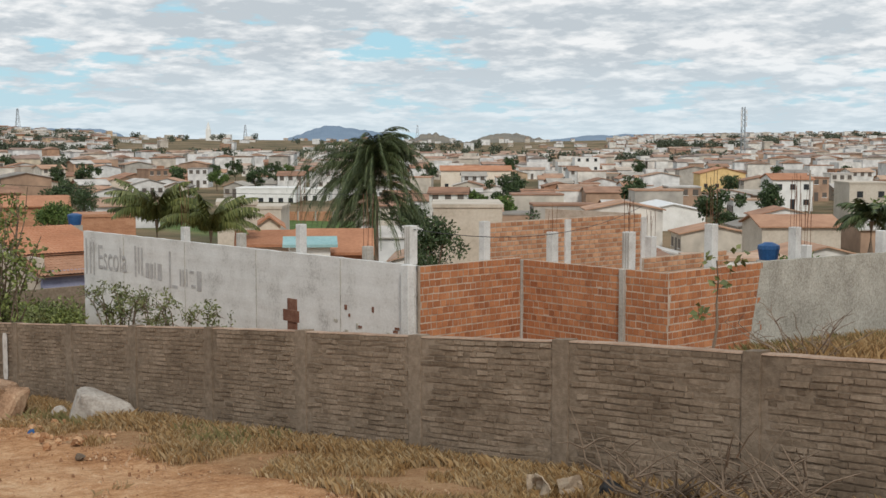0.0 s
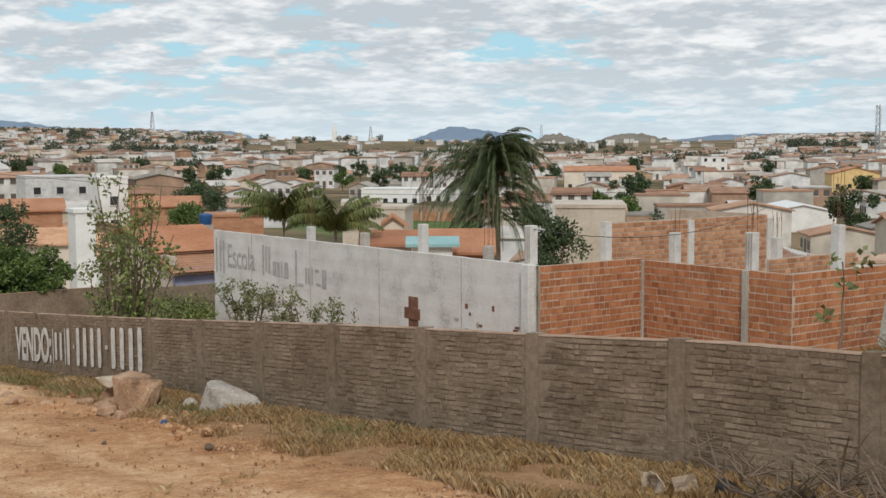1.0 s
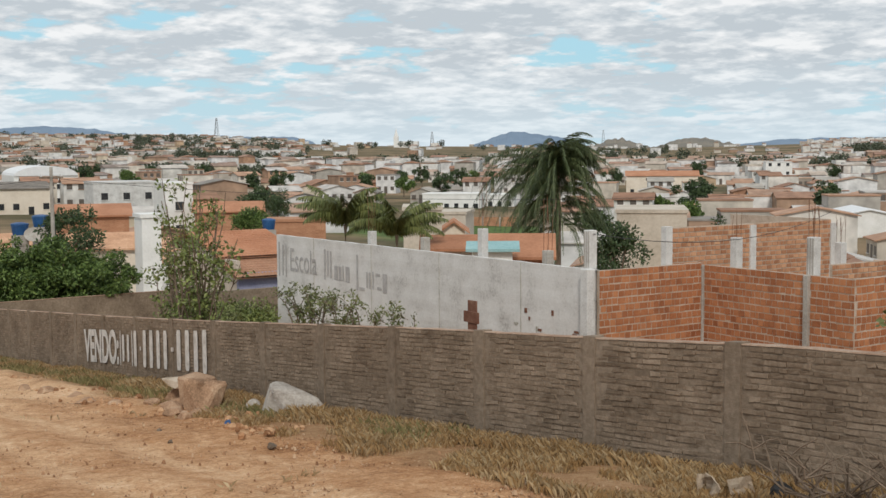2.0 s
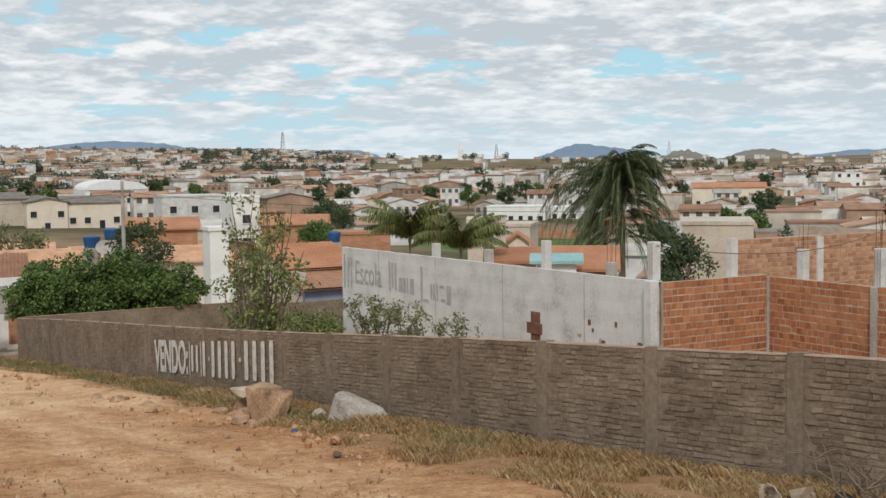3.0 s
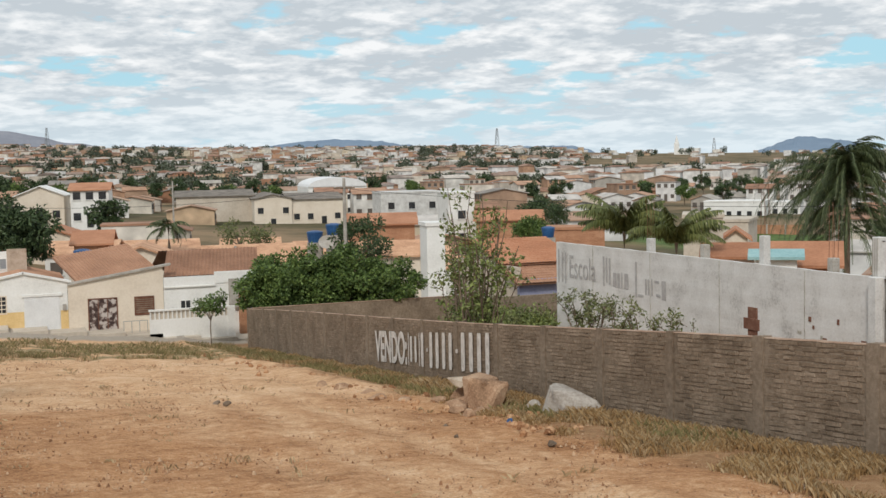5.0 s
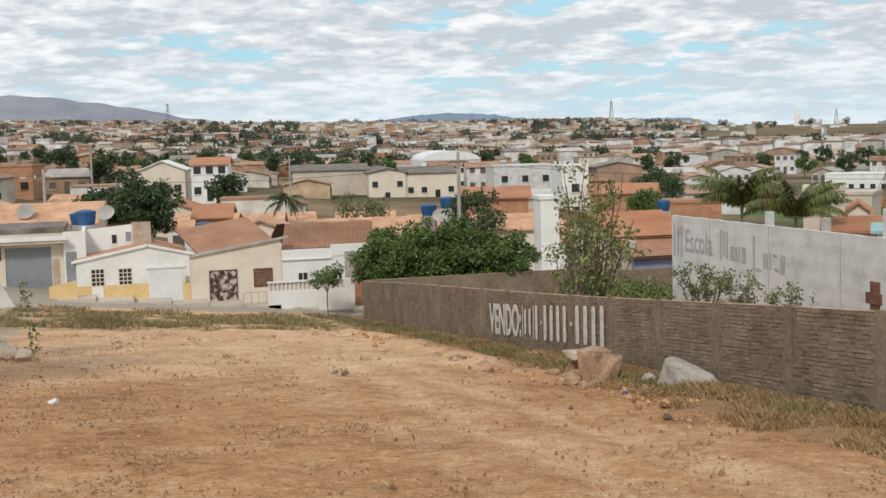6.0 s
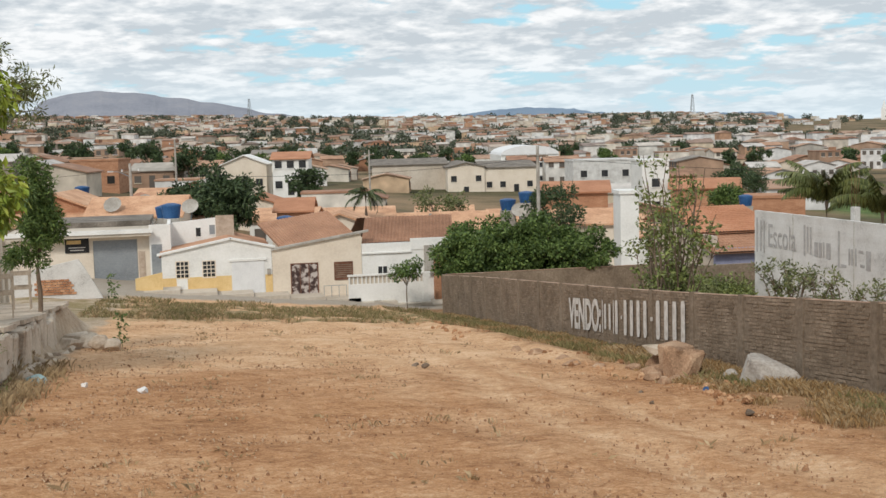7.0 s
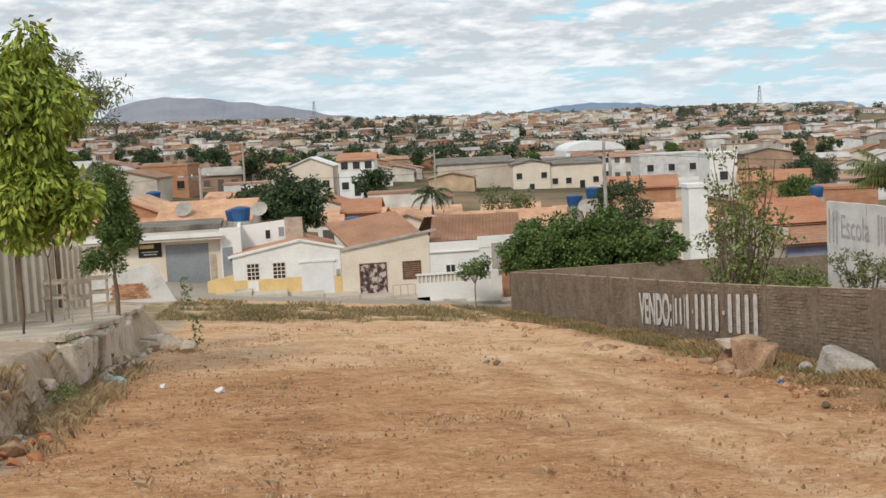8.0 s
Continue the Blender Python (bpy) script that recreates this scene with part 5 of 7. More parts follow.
# ---- grass: uncountable, joined by kind ----
def grass(name, label, material, seed, n, where, h0, h1, w=0.012, lean=0.5):
    g = np.random.RandomState(seed)
    v, f = [], []
    k = 0
    while k < n:
        x, y, hh = where(g)
        if x is None:
            continue
        z = ground_z(x, y) + 0.02
        tuft = g.randint(4, 9)
        for _ in range(tuft):
            a, l = g.uniform(0, 6.28), g.uniform(0.05, lean)
            h = g.uniform(h0, h1) * hh
            bxx, byy = x + g.normal() * 0.07, y + g.normal() * 0.07
            dx, dy = math.cos(a), math.sin(a)
            i0 = len(v)
            ww = w * g.uniform(0.7, 1.5)
            v += [(bxx - dy * ww, byy + dx * ww, z - 0.08), (bxx + dy * ww, byy - dx * ww, z - 0.08), (bxx + dx * l * h * 0.5 + dy * ww * 0.7, byy + dy * l * h * 0.5 - dx * ww * 0.7, z + h * 0.6), (bxx + dx * l * h * 1.3, byy + dy * l * h * 1.3, z + h)]
            f.append((i0, i0 + 1, i0 + 2, i0 + 3))
            k += 1
    ob = new(name, raw(name, v, f, [material]))
    return tagged(ob, label, "grass", kind="stuff")


def verge(g):
    y = 6.0 + 55.0 * g.rand() ** 1.5
    wd = 2.6 - 1.0 * smooth(20, 45, y)
    x = 12.25 - wd * g.rand() ** 1.3
    m = noise.noise((x * 0.9, y * 0.6, 7.0))
    if m < 0.05 - 0.3 * smooth(10.4, 11.8, x):
        return None, 0, 0
    return x, y, 0.5 + 1.1 * max(0, m) + 0.6 * smooth(10.6, 12.1, x)


def verge_green(g):
    y = 17.0 + 44.0 * g.rand()
    x = 12.2 - 1.7 * g.rand() ** 1.6
    if noise.noise((x * 0.8, y * 0.35, 17.0)) < 0.05 - 0.25 * smooth(28, 50, y):
        return None, 0, 0
    return x, y, 1.0


def far_verge(g):
    x, y = g.uniform(-6, 12), g.uniform(52, 67.5)
    if noise.noise((x * 0.35, y * 0.5, 27.0)) < g.uniform(-0.25, 0.2) or abs(noise.noise((x * 0.15, y * 0.3, 3.0))) < 0.03:
        return None, 0, 0
    return x, y, 1.0


def lot(g):
    x, y = 13 + 20 * g.rand(), 8 + 30 * g.rand()
    return x, y, 1.3 if noise.noise((x * 0.5, y * 0.5, 2.0)) > -0.1 else 0.6


def bank(g):
    y = 16 + 16 * g.rand()
    x = max(-5.45, -4.9 + g.normal() * 0.4)
    return (x, y, 1.0) if noise.noise((x * 1.2, y * 0.7, 31.0)) > -0.05 else (None, 0, 0)


grass("dry_grass", "dry straw-coloured grass tufts along the boundary wall", M_GRASSDRY, 1, 66000, verge, 0.03, 0.20, 0.0028, 0.85)
grass("pale_grass", "pale withered weeds along the boundary wall", M_GRASSPALE, 21, 38000, verge, 0.03, 0.19, 0.0024, 0.95)
grass("green_grass", "green weeds along the foot of the wall", M_GRASSGR, 2, 9000, verge_green, 0.05, 0.26, 0.004, 0.7)
grass("verge_grass", "olive dry grass on the verge before the houses", M_GRASSGR, 3, 15000, far_verge, 0.03, 0.20, 0.011, 0.9)
grass("verge_straw", "straw-coloured grass on the verge before the houses", M_GRASSPALE, 4, 14000, far_verge, 0.03, 0.18, 0.010, 0.9)
grass("lot_grass", "rank dry grass inside the walled lot", M_GRASSDRY, 5, 16000, lot, 0.2, 0.5, 0.012)
def road_tufts(g):
    x, y = g.uniform(-4.2, 9.8), 12 + 42 * g.rand()
    return (x, y, 1.0) if noise.noise((x * 0.7, y * 0.5, 61.0)) > 0.22 else (None, 0, 0)


grass("road_straw", "trampled straw and dry leaf scraps on the dirt road", M_GRASSPALE, 7, 1100, road_tufts, 0.015, 0.06, 0.008, 3.0)
grass("bank_grass", "pale dry weeds on the bank of the raised pavement", M_GRASSPALE, 6, 4200, bank, 0.05, 0.24, 0.0035, 1.0)
for i, (x, y) in enumerate(((-5.15, 23.4), (-5.4, 25.4), (-4.95, 21.6))):
    sb = thing("weed", "grey-green weed bush on the pavement bank", "weed", (x, y, ground_z(x, y)))
    leaves_part("foliage", sb, M_LEAFYEL, *leaf_cloud(51 + i, crown(random.Random(51 + i), 16, 0, 0, 0.3, 0.45, 0.5, 0.28, 0.1, 0.2, 0.0), 30, 0.05, 0.8, 0.5))
grass("wall_scrub", "brown rank weeds at the foot of the grey wall", M_GRASSGR, 8, 8000, lambda g: (29.5 + 18 * g.rand(), 20.2 - 2.6 * g.rand() ** 1.5, 1.0), 0.2, 0.65, 0.012, 0.8)
grass("wall_straw", "straw-coloured weeds at the foot of the grey wall", M_GRASSDRY, 9, 14000, lambda g: (29.5 + 18 * g.rand(), 20.0 - 3.5 * g.rand(), 1.0), 0.2, 0.7, 0.010, 0.7)


M_PEACHTILE = mat("bleached_clay_tile", ramp3((0.36, 0.19, 0.11), (0.58, 0.33, 0.20), (0.72, 0.47, 0.31)), 0.7, 0.9, 0.02, 9, fine=0.4)
# ---- landmark buildings ----
block("warehouse", "long beige warehouse with a grey shallow roof", 38.5, 222.4, -8.6, 14.0, 24, -6.2, -0.2, M_BEIGE, "gable_side", M_FIBRE, 0.9, 1, 0, category="warehouse")
block("warehouse", "cream warehouse bay with a shallow gable", 46.6, 210.5, -8.6, 6.6, 24, -6.2, -0.6, M_CREAM, "gable_front", M_FIBRE, 0.7, 1, 3, category="warehouse", wz=3.0)
block("warehouse", "cream warehouse bay under a grey sheet roof", 54.4, 209.8, -8.6, 9.7, 24, -6.0, -0.9, M_CREAM, "gable_side", M_FIBRE, 0.9, 1, 4, category="warehouse", wz=1.6)
block("sports_hall", "white hall with an arched metal roof", 70.6, 254.0, -8.6, 12.7, 26, -6.2, 0.5, M_WHITE, "arch", M_METALW, 2.0, 2, 5)
block("house", "white flat-roofed block with small windows", 63.0, 183.0, -8.6, 10.0, 9, -6.0, 0.4, M_CONCW, "flat", None, 1, 2, 3)
block("house", "tall narrow pale house block", 56.1, 143.6, -8.6, 3.4, 7, -6.0, 1.1, M_WHITE, "flat", None, 1, 2, 1, door=False)
block("house", "raw brick house with a bright clay roof", 31.6, 100.2, -17.0, 5.7, 8, -6.0, -0.22, M_RAWBRICK, "gable_side", M_TILE, 0.75, 1, 0)
block("house", "white rendered house gable end", 29.0, 79.5, -8.0, 1.3, 2.5, -5.8, 0.6, M_WHITE, "flat", None, 1, 1, 0)
block("house", "unpainted brick house with three dark windows", -14.0, 169.0, -8.6, 6.4, 8, -1.2, 2.9, M_RAWBRICK, "flat", None, 1, 1, 3, M_DARK, door=False)
block("house", "white two-storey house with a gable", 6.4, 181.5, -8.6, 6.6, 9, -2.6, 1.6, M_CREAM, "gable_front", M_WHITE, 1.3, 2, 3)
block("house", "white two-storey house with balcony openings", 12.8, 175.6, -8.6, 5.2, 9, -2.9, 2.3, M_WHITE, "gable_side", M_TILE, 0.9, 2, 3)
block("house", "small raw brick house beside the mango tree", 6.7, 95.0, -8.0, 2.6, 7, -5.0, -0.6, M_RAWBRICK, "gable_side", M_TILE, 0.8, 1, 1, M_DARK)
block("shed", "large white gabled shed", 146.2, 110.2, -42.3, 9.5, 14, -8.0, -4.8, M_WHITE, "gable_front", M_METALW, 1.0, 1, 0, category="shed")
block("house", "two-storey house with a bright hipped clay roof", 204.0, 126.0, -42.3, 7.6, 9, -7.4, -1.6, M_WHITE, "gable_side", M_TILE, 1.0, 2, 3)
block("house", "white four-storey block with square openings", 320.0, 278.0, -42.3, 8.6, 9, -7.6, 0.4, M_WHITE, "flat", None, 1, 3, 3)
block("house", "long low house with clay roofs", 229.0, 238.7, -42.3, 19.0, 9, -7.6, -2.0, M_CREAM, "gable_side", M_TILE, 1.2, 1, 6)
block("house", "blank beige rendered building beside the palm", 60.6, 64.0, -42.3, 5.0, 8, -7.6, 0.45, M_BEIGE, "flat", None, 1, 1, 0)
block("house", "row of white terraced houses", 147.0, 218.0, -42.3, 12.7, 8, -8.4, -4.4, M_WHITE, "flat", None, 1, 1, 6)
block("house", "small white terraced house front", 161.0, 219.5, -42.3, 6.3, 8, -8.4, -5.0, M_WHITE, "flat", None, 1, 1, 3)
block("school", "long white building with a red roof", 249.0, 478.0, -42.3, 16.4, 12, -7.5, -3.0, M_WHITE, "gable_side", M_TILE, 1.3, 1, 6)
block("house", "pale yellow house with twin gables", 278.6, 193.6, -42.3, 12.3, 9, -7.6, -2.8, M_OCHRE, "gable_front", M_TILE, 1.6, 1, 4)
block("house", "low beige house with a flat roof", 62.0, 92.2, -42.3, 3.0, 6, -7.0, -0.8, M_BEIGE, "flat", None, 1, 1, 1)
block("house", "brown rendered house behind the grey wall", 107.0, 65.0, -42.3, 7.8, 8, -7.6, -3.1, M_BEIGE, "gable_side", M_TILEOLD, 0.9, 1, 2)
block("house", "pale rendered two-storey house", 187.0, 101.0, -42.3, 7.0, 8, -7.6, -1.4, M_BEIGE, "flat", None, 1, 2, 2)
block("house", "clay-roofed brick building behind the white wall", 37.0, 48.9, -38.0, 3.4, 5, -6.5, -0.4, M_RAWBRICK, "gable_side", M_TILE, 0.9, 1, 0)
block("pool_shelter", "pale turquoise roofed shelter beside the clay roofs", 34.1, 46.9, -36.0, 1.9, 2.4, -6.5, 0.22, M_WHITE, "gable_side", M_TEAL, 0.22, 1, 0)
block("house", "raw brick house with a broad clay roof", 60.0, 137.5, -23.6, 8.2, 8, -6.6, -2.2, M_RAWBRICK, "gable_side", M_TILE, 1.0, 1, 3, M_DARK)
block("shed", "long low unpainted brick shed", 47.2, 93.8, -26.7, 5.0, 4, -6.2, -1.0, M_RAWBRICK, "flat", None, 1, 1, 0, category="shed")
block("house", "small house with a clay gable", 50.5, 74.5, -34.0, 1.7, 4, -6.6, -0.9, M_CREAM, "gable_front", M_TILE, 0.6, 1, 0)
block("house", "unfinished beige rendered block behind the young palms", 45.9, 71.6, -32.6, 2.7, 5, -6.6, 0.85, M_BEIGE, "flat", None, 1, 1, 0)
block("house", "low house with a clay roof beside the shelter", 34.9, 51.9, -34.0, 2.4, 4, -6.5, -0.1, M_CREAM, "gable_side", M_TILE, 0.5, 1, 0)
fwall = thing("field_wall", "long brown brick wall at the edge of the green field", "wall", (115.5, 163.3, -8.2), -35.3)
part("brickwork", bx(-8.0, 6.5, 0, 0.2, -1.5, 2.3), M_RAWBRICK, fwall)
for i in range(6):
    part("pilaster", bx(-8.0 + i * 2.85, -7.75 + i * 2.85, -0.08, 0.0, -1.5, 2.4), M_CONC, fwall)
block("house", "low peach-roofed house behind the shop", -5.2, 87.0, -8.6, 6.4, 6.5, -5.0, -0.1, M_CREAM, "gable_side", M_PEACHTILE, 1.2, 1, 0)
block("house", "low peach-roofed house with an unpainted side", -11.2, 92.6, -8.6, 6.0, 7, -5.0, 0.25, M_RAWBRICK, "gable_front", M_PEACHTILE, 1.2, 1, 0)
block("house", "low house with a sun-bleached clay roof", 9.6, 88.5, -8.6, 4.6, 7, -6.0, -1.5, M_CREAM, "gable_front", M_PEACHTILE, 0.9, 1, 0)
block("house", "low house with a bleached clay roof below the brick house", 28.3, 87.5, -17.0, 5.0, 6, -6.0, -2.0, M_CREAM, "gable_side", M_PEACHTILE, 0.9, 1, 0)
block("house", "low house with a sun-bleached clay roof", 17.2, 86.5, -8.6, 6.4, 7, -6.0, -1.9, M_CREAM, "gable_side", M_PEACHTILE, 1.0, 1, 0)
# clay roofed lilac house at the end of the white wall
h = thing("house", "faded lilac house with two tiers of clay tile roof", "house")
part("wall", bx(22.3, 26.0, 50.2, 50.4, -6.5, -0.45), M_LILAC, h)
part("side_wall", bx(22.3, 22.5, 50.4, 58, -6.5, 0.1), M_BEIGE, h)
bm = bmesh.new()
prism(bm, [(52.0, 0.2), (58.2, 0.2), (55.6, 1.02)], "x", 22.3, 22.5)
part("gable", bm, M_BEIGE, h)
part("upper_wall", bx(22.5, 26.0, 52.0, 52.2, -0.45, 0.25), M_LILAC, h)
bm = bmesh.new()
tile_sheet(bm, (22.0, 49.8, -0.62), (26.2, 49.8, -0.62), (22.0, 52.0, 0.05), 24, 8)
part("roof", bm, M_TILEOLD, h)
bm = bmesh.new()
tile_sheet(bm, (22.0, 51.7, 0.15), (26.2, 51.7, 0.15), (22.0, 55.6, 1.12), 24, 14)
part("roof", bm, M_TILE, h)
bm = bmesh.new()
tile_sheet(bm, (26.2, 58.6, 0.3), (22.0, 58.6, 0.3), (26.2, 55.6, 1.12), 32, 9)
part("roof", bm, M_TILE, h)

low = thing("wall_low", "low grey-brown masonry wall below the lilac house", "wall", kind="structure")
part("masonry", bx(18.4, 24.5, 48.5, 48.7, -6.0, -1.0), M_GREYWALL, low)
# raw brick building with pillars
fb = thing("brick_shell", "unfinished raw brick shell with concrete pillars", "building", (35.1, 36.0, 0))
part("wall", bx(0, 10.2, 0, 0.14, -7, 1.78), M_MORTAR, fb)
part("side_wall", bx(10.06, 10.2, 0.14, 6, -7, 1.78), M_MORTAR, fb)
bm = bmesh.new()
r2 = random.Random(12)
for k in range(16):
    x = -r2.random() * 0.2
    while x < 10.1:
        L = r2.choice((0.26, 0.3, 0.3, 0.16))
        z = 1.66 - k * 0.205
        if x > 0:
            box(bm, x, min(10.18, x + L), -0.02 - r2.random() * 0.01, 0.0, z - 0.075, z + 0.075)
        x += L + 0.05
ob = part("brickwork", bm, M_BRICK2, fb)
tagged(ob, kind="stuff")
for x, h in ((0.0, 1.84), (5.0, 1.72), (10.32, 1.60)):
    part("pillar", bx(x - 0.18, x + 0.18, -0.10, 0.2, -7, h), M_CONCW, fb)
for x, y, zt, rods in ((37.0, 34.0, 1.42, 4), (43.0, 33.6, 0.95, 8)):
    column("pillar", "pale concrete pillar before the brick shell", x, y, 0.18, -6, zt, M_CONCW, rods=rods, rod_h=1.1, group="pillars by the brick shell")
lb = thing("wall_low_brick", "low raw brick wall behind the enclosure", "wall", kind="structure")
part("mortar", bx(37.9, 43.5, 29.94, 30.06, -5, 0.55), M_MORTAR, lb)
bm = bmesh.new()
for k in range(7):
    x = 37.9
    while x < 43.4:
        L = r2.choice((0.26, 0.3, 0.16))
        z = 0.44 - k * 0.205
        box(bm, x, x + L, 29.915, 29.94, z - 0.075, z + 0.075)
        x += L + 0.05
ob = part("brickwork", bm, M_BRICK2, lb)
tagged(ob, kind="stuff")

# church, mast and pylons
ch = thing("church", "white church with a slim pointed tower", "church", (746, 1222, ground_z(746, 1222)), -42.3)
part("nave", bx(3, 26, -4, 8, -6, 7), M_WHITE, ch)
part("tower", bx(-2.6, 2.6, -2.6, 2.6, -6, 13), M_WHITE, ch)
bm = bmesh.new()
tube(bm, [(0, 0, 13), (0, 0, 22)], [2.6, 0.2], 6)
part("spire", bm, M_WHITE, ch)


def lattice(name, label, x, y, z, h, w0, w1, lift=8, r=0.12):
    t = thing(name, label, "mast", (x, y, z), -42.3)
    for sx, sy in ((-1, -1), (1, -1), (1, 1), (-1, 1)):
        bm = bmesh.new()
        tube(bm, [(sx * w0, sy * w0, 0), (sx * w1, sy * w1, h)], [r, r], 4)
        part("leg", bm, M_STEEL, t)
    for i in range(lift):
        a, b = i / lift, (i + 1) / lift
        wa, wb = w0 + (w1 - w0) * a, w0 + (w1 - w0) * b
        for p, q in (((-wa, -wa, a * h), (wb, -wb, b * h)), ((wa, -wa, a * h), (-wb, -wb, b * h)), ((-wa, wa, a * h), (-wb, -wb, b * h))):
            bm = bmesh.new()
            tube(bm, [p, q], [r * 0.6, r * 0.6], 4)
            part("brace", bm, M_STEEL, t)
    return t


m = lattice("radio_mast", "grey steel radio mast with antenna panels", 515.8, 347.1, -8, 31.5, 1.1, 0.7, 12, 0.16)
for z in (29, 26, 23):
    for a in (-1.3, 1.3):
        part("antenna", bx(a - 0.25, a + 0.25, -1.4, -1.0, z - 1.2, z + 1.2), M_METALW, m)
lattice("pylon", "thin distant steel pylon", 794, 1861, ground_z(794, 1861), 40, 4.0, 0.8, 6, 0.35)
lattice("pylon", "thin distant steel pylon", 100, 2200, ground_z(100, 2200), 48, 4.0, 0.8, 6, 0.4)
lattice("pylon", "thin distant steel pylon", 1560, 1790, ground_z(1560, 1790), 36, 4.0, 0.8, 6, 0.35)
lattice("pylon", "thin distant steel pylon", 1290, 1980, ground_z(1290, 1980), 32, 4.0, 0.8, 6, 0.35)


# ---- utility poles, tanks, dishes ----
def pole(label, x, y, z, h, lamp=False, group="utility poles"):
    p = thing("utility_pole", label, "pole", (x, y, z), group=group)
    bm = bmesh.new()
    tube(bm, [(0, 0, -0.5), (0, 0, h)], [0.16, 0.10], 8)
    part("shaft", bm, M_CONC, p)
    part("crossarm", bx(-0.7, 0.7, -0.05, 0.05, h - 0.7, h - 0.58), M_WOOD, p)
    for s in (-0.6, 0, 0.6):
        part("insulator", bx(s - 0.05, s + 0.05, -0.05, 0.05, h - 0.58, h - 0.42), M_METALW, p)
    if lamp:
        bm = bmesh.new()
        tube(bm, [(0, 0, h - 1.0), (-0.8, -0.3, h - 0.6), (-1.3, -0.5, h - 0.55)], [0.035, 0.03, 0.03], 5)
        part("lamp_arm", bm, M_STEEL, p)
        part("lamp_head", bx(-1.6, -1.2, -0.6, -0.4, h - 0.6, h - 0.5), M_METALW, p)
    return p


pole("round concrete utility pole with a wooden crossarm", 20.85, 74.2, -5.4, 9.6)
pole("slender concrete pole behind the white house", 15.6, 84.0, -5.4, 4.9)
pole("concrete street pole with a lamp arm", -5.5, 92.0, -4.0, 7.6, True)
pole("distant grey concrete utility pole", -3.0, 150.0, -3.0, 8.5)
pole("distant grey concrete utility pole", 22.8, 165.0, -4.6, 8.0)
pole("distant grey concrete utility pole", 120.0, 150.0, -7.5, 9.0)
pole("distant grey concrete utility pole", 150.0, 90.0, -7.5, 9.0)


def tank(x, y, z, r=0.75, h=0.9, label="round blue plastic water tank with a lid"):
    t = thing("water_tank", label, "water tank", (x, y, z), group="rooftop water tanks")
    bm = bmesh.new()
    tube(bm, [(0, 0, 0), (0, 0, h * 0.5), (0, 0, h)], [r * 0.82, r * 0.92, r], 16)
    part("body", bm, M_BLUE, t)
    bm = bmesh.new()
    tube(bm, [(0, 0, h), (0, 0, h + 0.12), (0, 0, h + 0.22)], [r * 1.04, r * 1.0, r * 0.4], 16)
    part("lid", bm, M_BLUE, t)
    part("stand", bx(-r * 0.8, r * 0.8, -r * 0.8, r * 0.8, -1.6, 0), M_CONC, t)
    return t


tank(-2.4, 78.9, 0.2, 0.62, 0.75)
tank(-2.9, 80.4, 0.15, 0.55, 0.6)
tank(5.2, 83.0, -0.9, 0.6, 0.5)
tank(25.7, 100.8, -1.55, 0.7, 0.8)
tank(27.8, 102.3, -1.05, 0.7, 0.8)
tank(-8.3, 94.7, -0.1, 0.55, 0.6)
tank(-10.1, 104.6, 0.75, 0.6, 0.7)
tank(35.2, 22.6, 1.18, 0.36, 0.36, "squat dark blue water tank behind the brickwork")
tank(-9.9, 94.0, 0.0, 0.6, 0.6)
tank(42.9, 90.3, -1.3, 0.55, 0.7)


def dish(x, y, z, r=0.9):
    t = thing("satellite_dish", "pale mesh satellite dish on a short mast", "satellite dish", (x, y, z), -15, group="satellite dishes")
    bm = bmesh.new()
    rings = []
    for i in range(5):
        q = i / 4
        rings.append([bm.verts.new((r * q * math.cos(a * 0.5236), -0.25 * q * q * r, r * q * math.sin(a * 0.5236))) for a in range(12)] if i else [bm.verts.new((0, 0, 0))])
    for k in range(12):
        bm.faces.new((rings[0][0], rings[1][k], rings[1][(k + 1) % 12]))
    for a, b in zip(rings[1:], rings[2:]):
        for k in range(12):
            bm.faces.new((a[k], b[k], b[(k + 1) % 12], a[(k + 1) % 12]))
    bm.transform(Matrix.Rotation(radians(-38), 4, "X"))
    part("bowl", bm, M_CONC, t)
    bm = bmesh.new()
    tube(bm, [(0, 0.1, 0), (0, 0.15, -1.4)], [0.03, 0.03], 5)
    part("mast", bm, M_STEEL, t)


dish(-1.2, 84.0, 0.6, 0.6)
dish(-6.6, 88.0, 0.7, 0.65)
dish(-4.5, 90.0, 0.8, 0.6)
dish(26.5, 100.0, -1.6, 0.7)


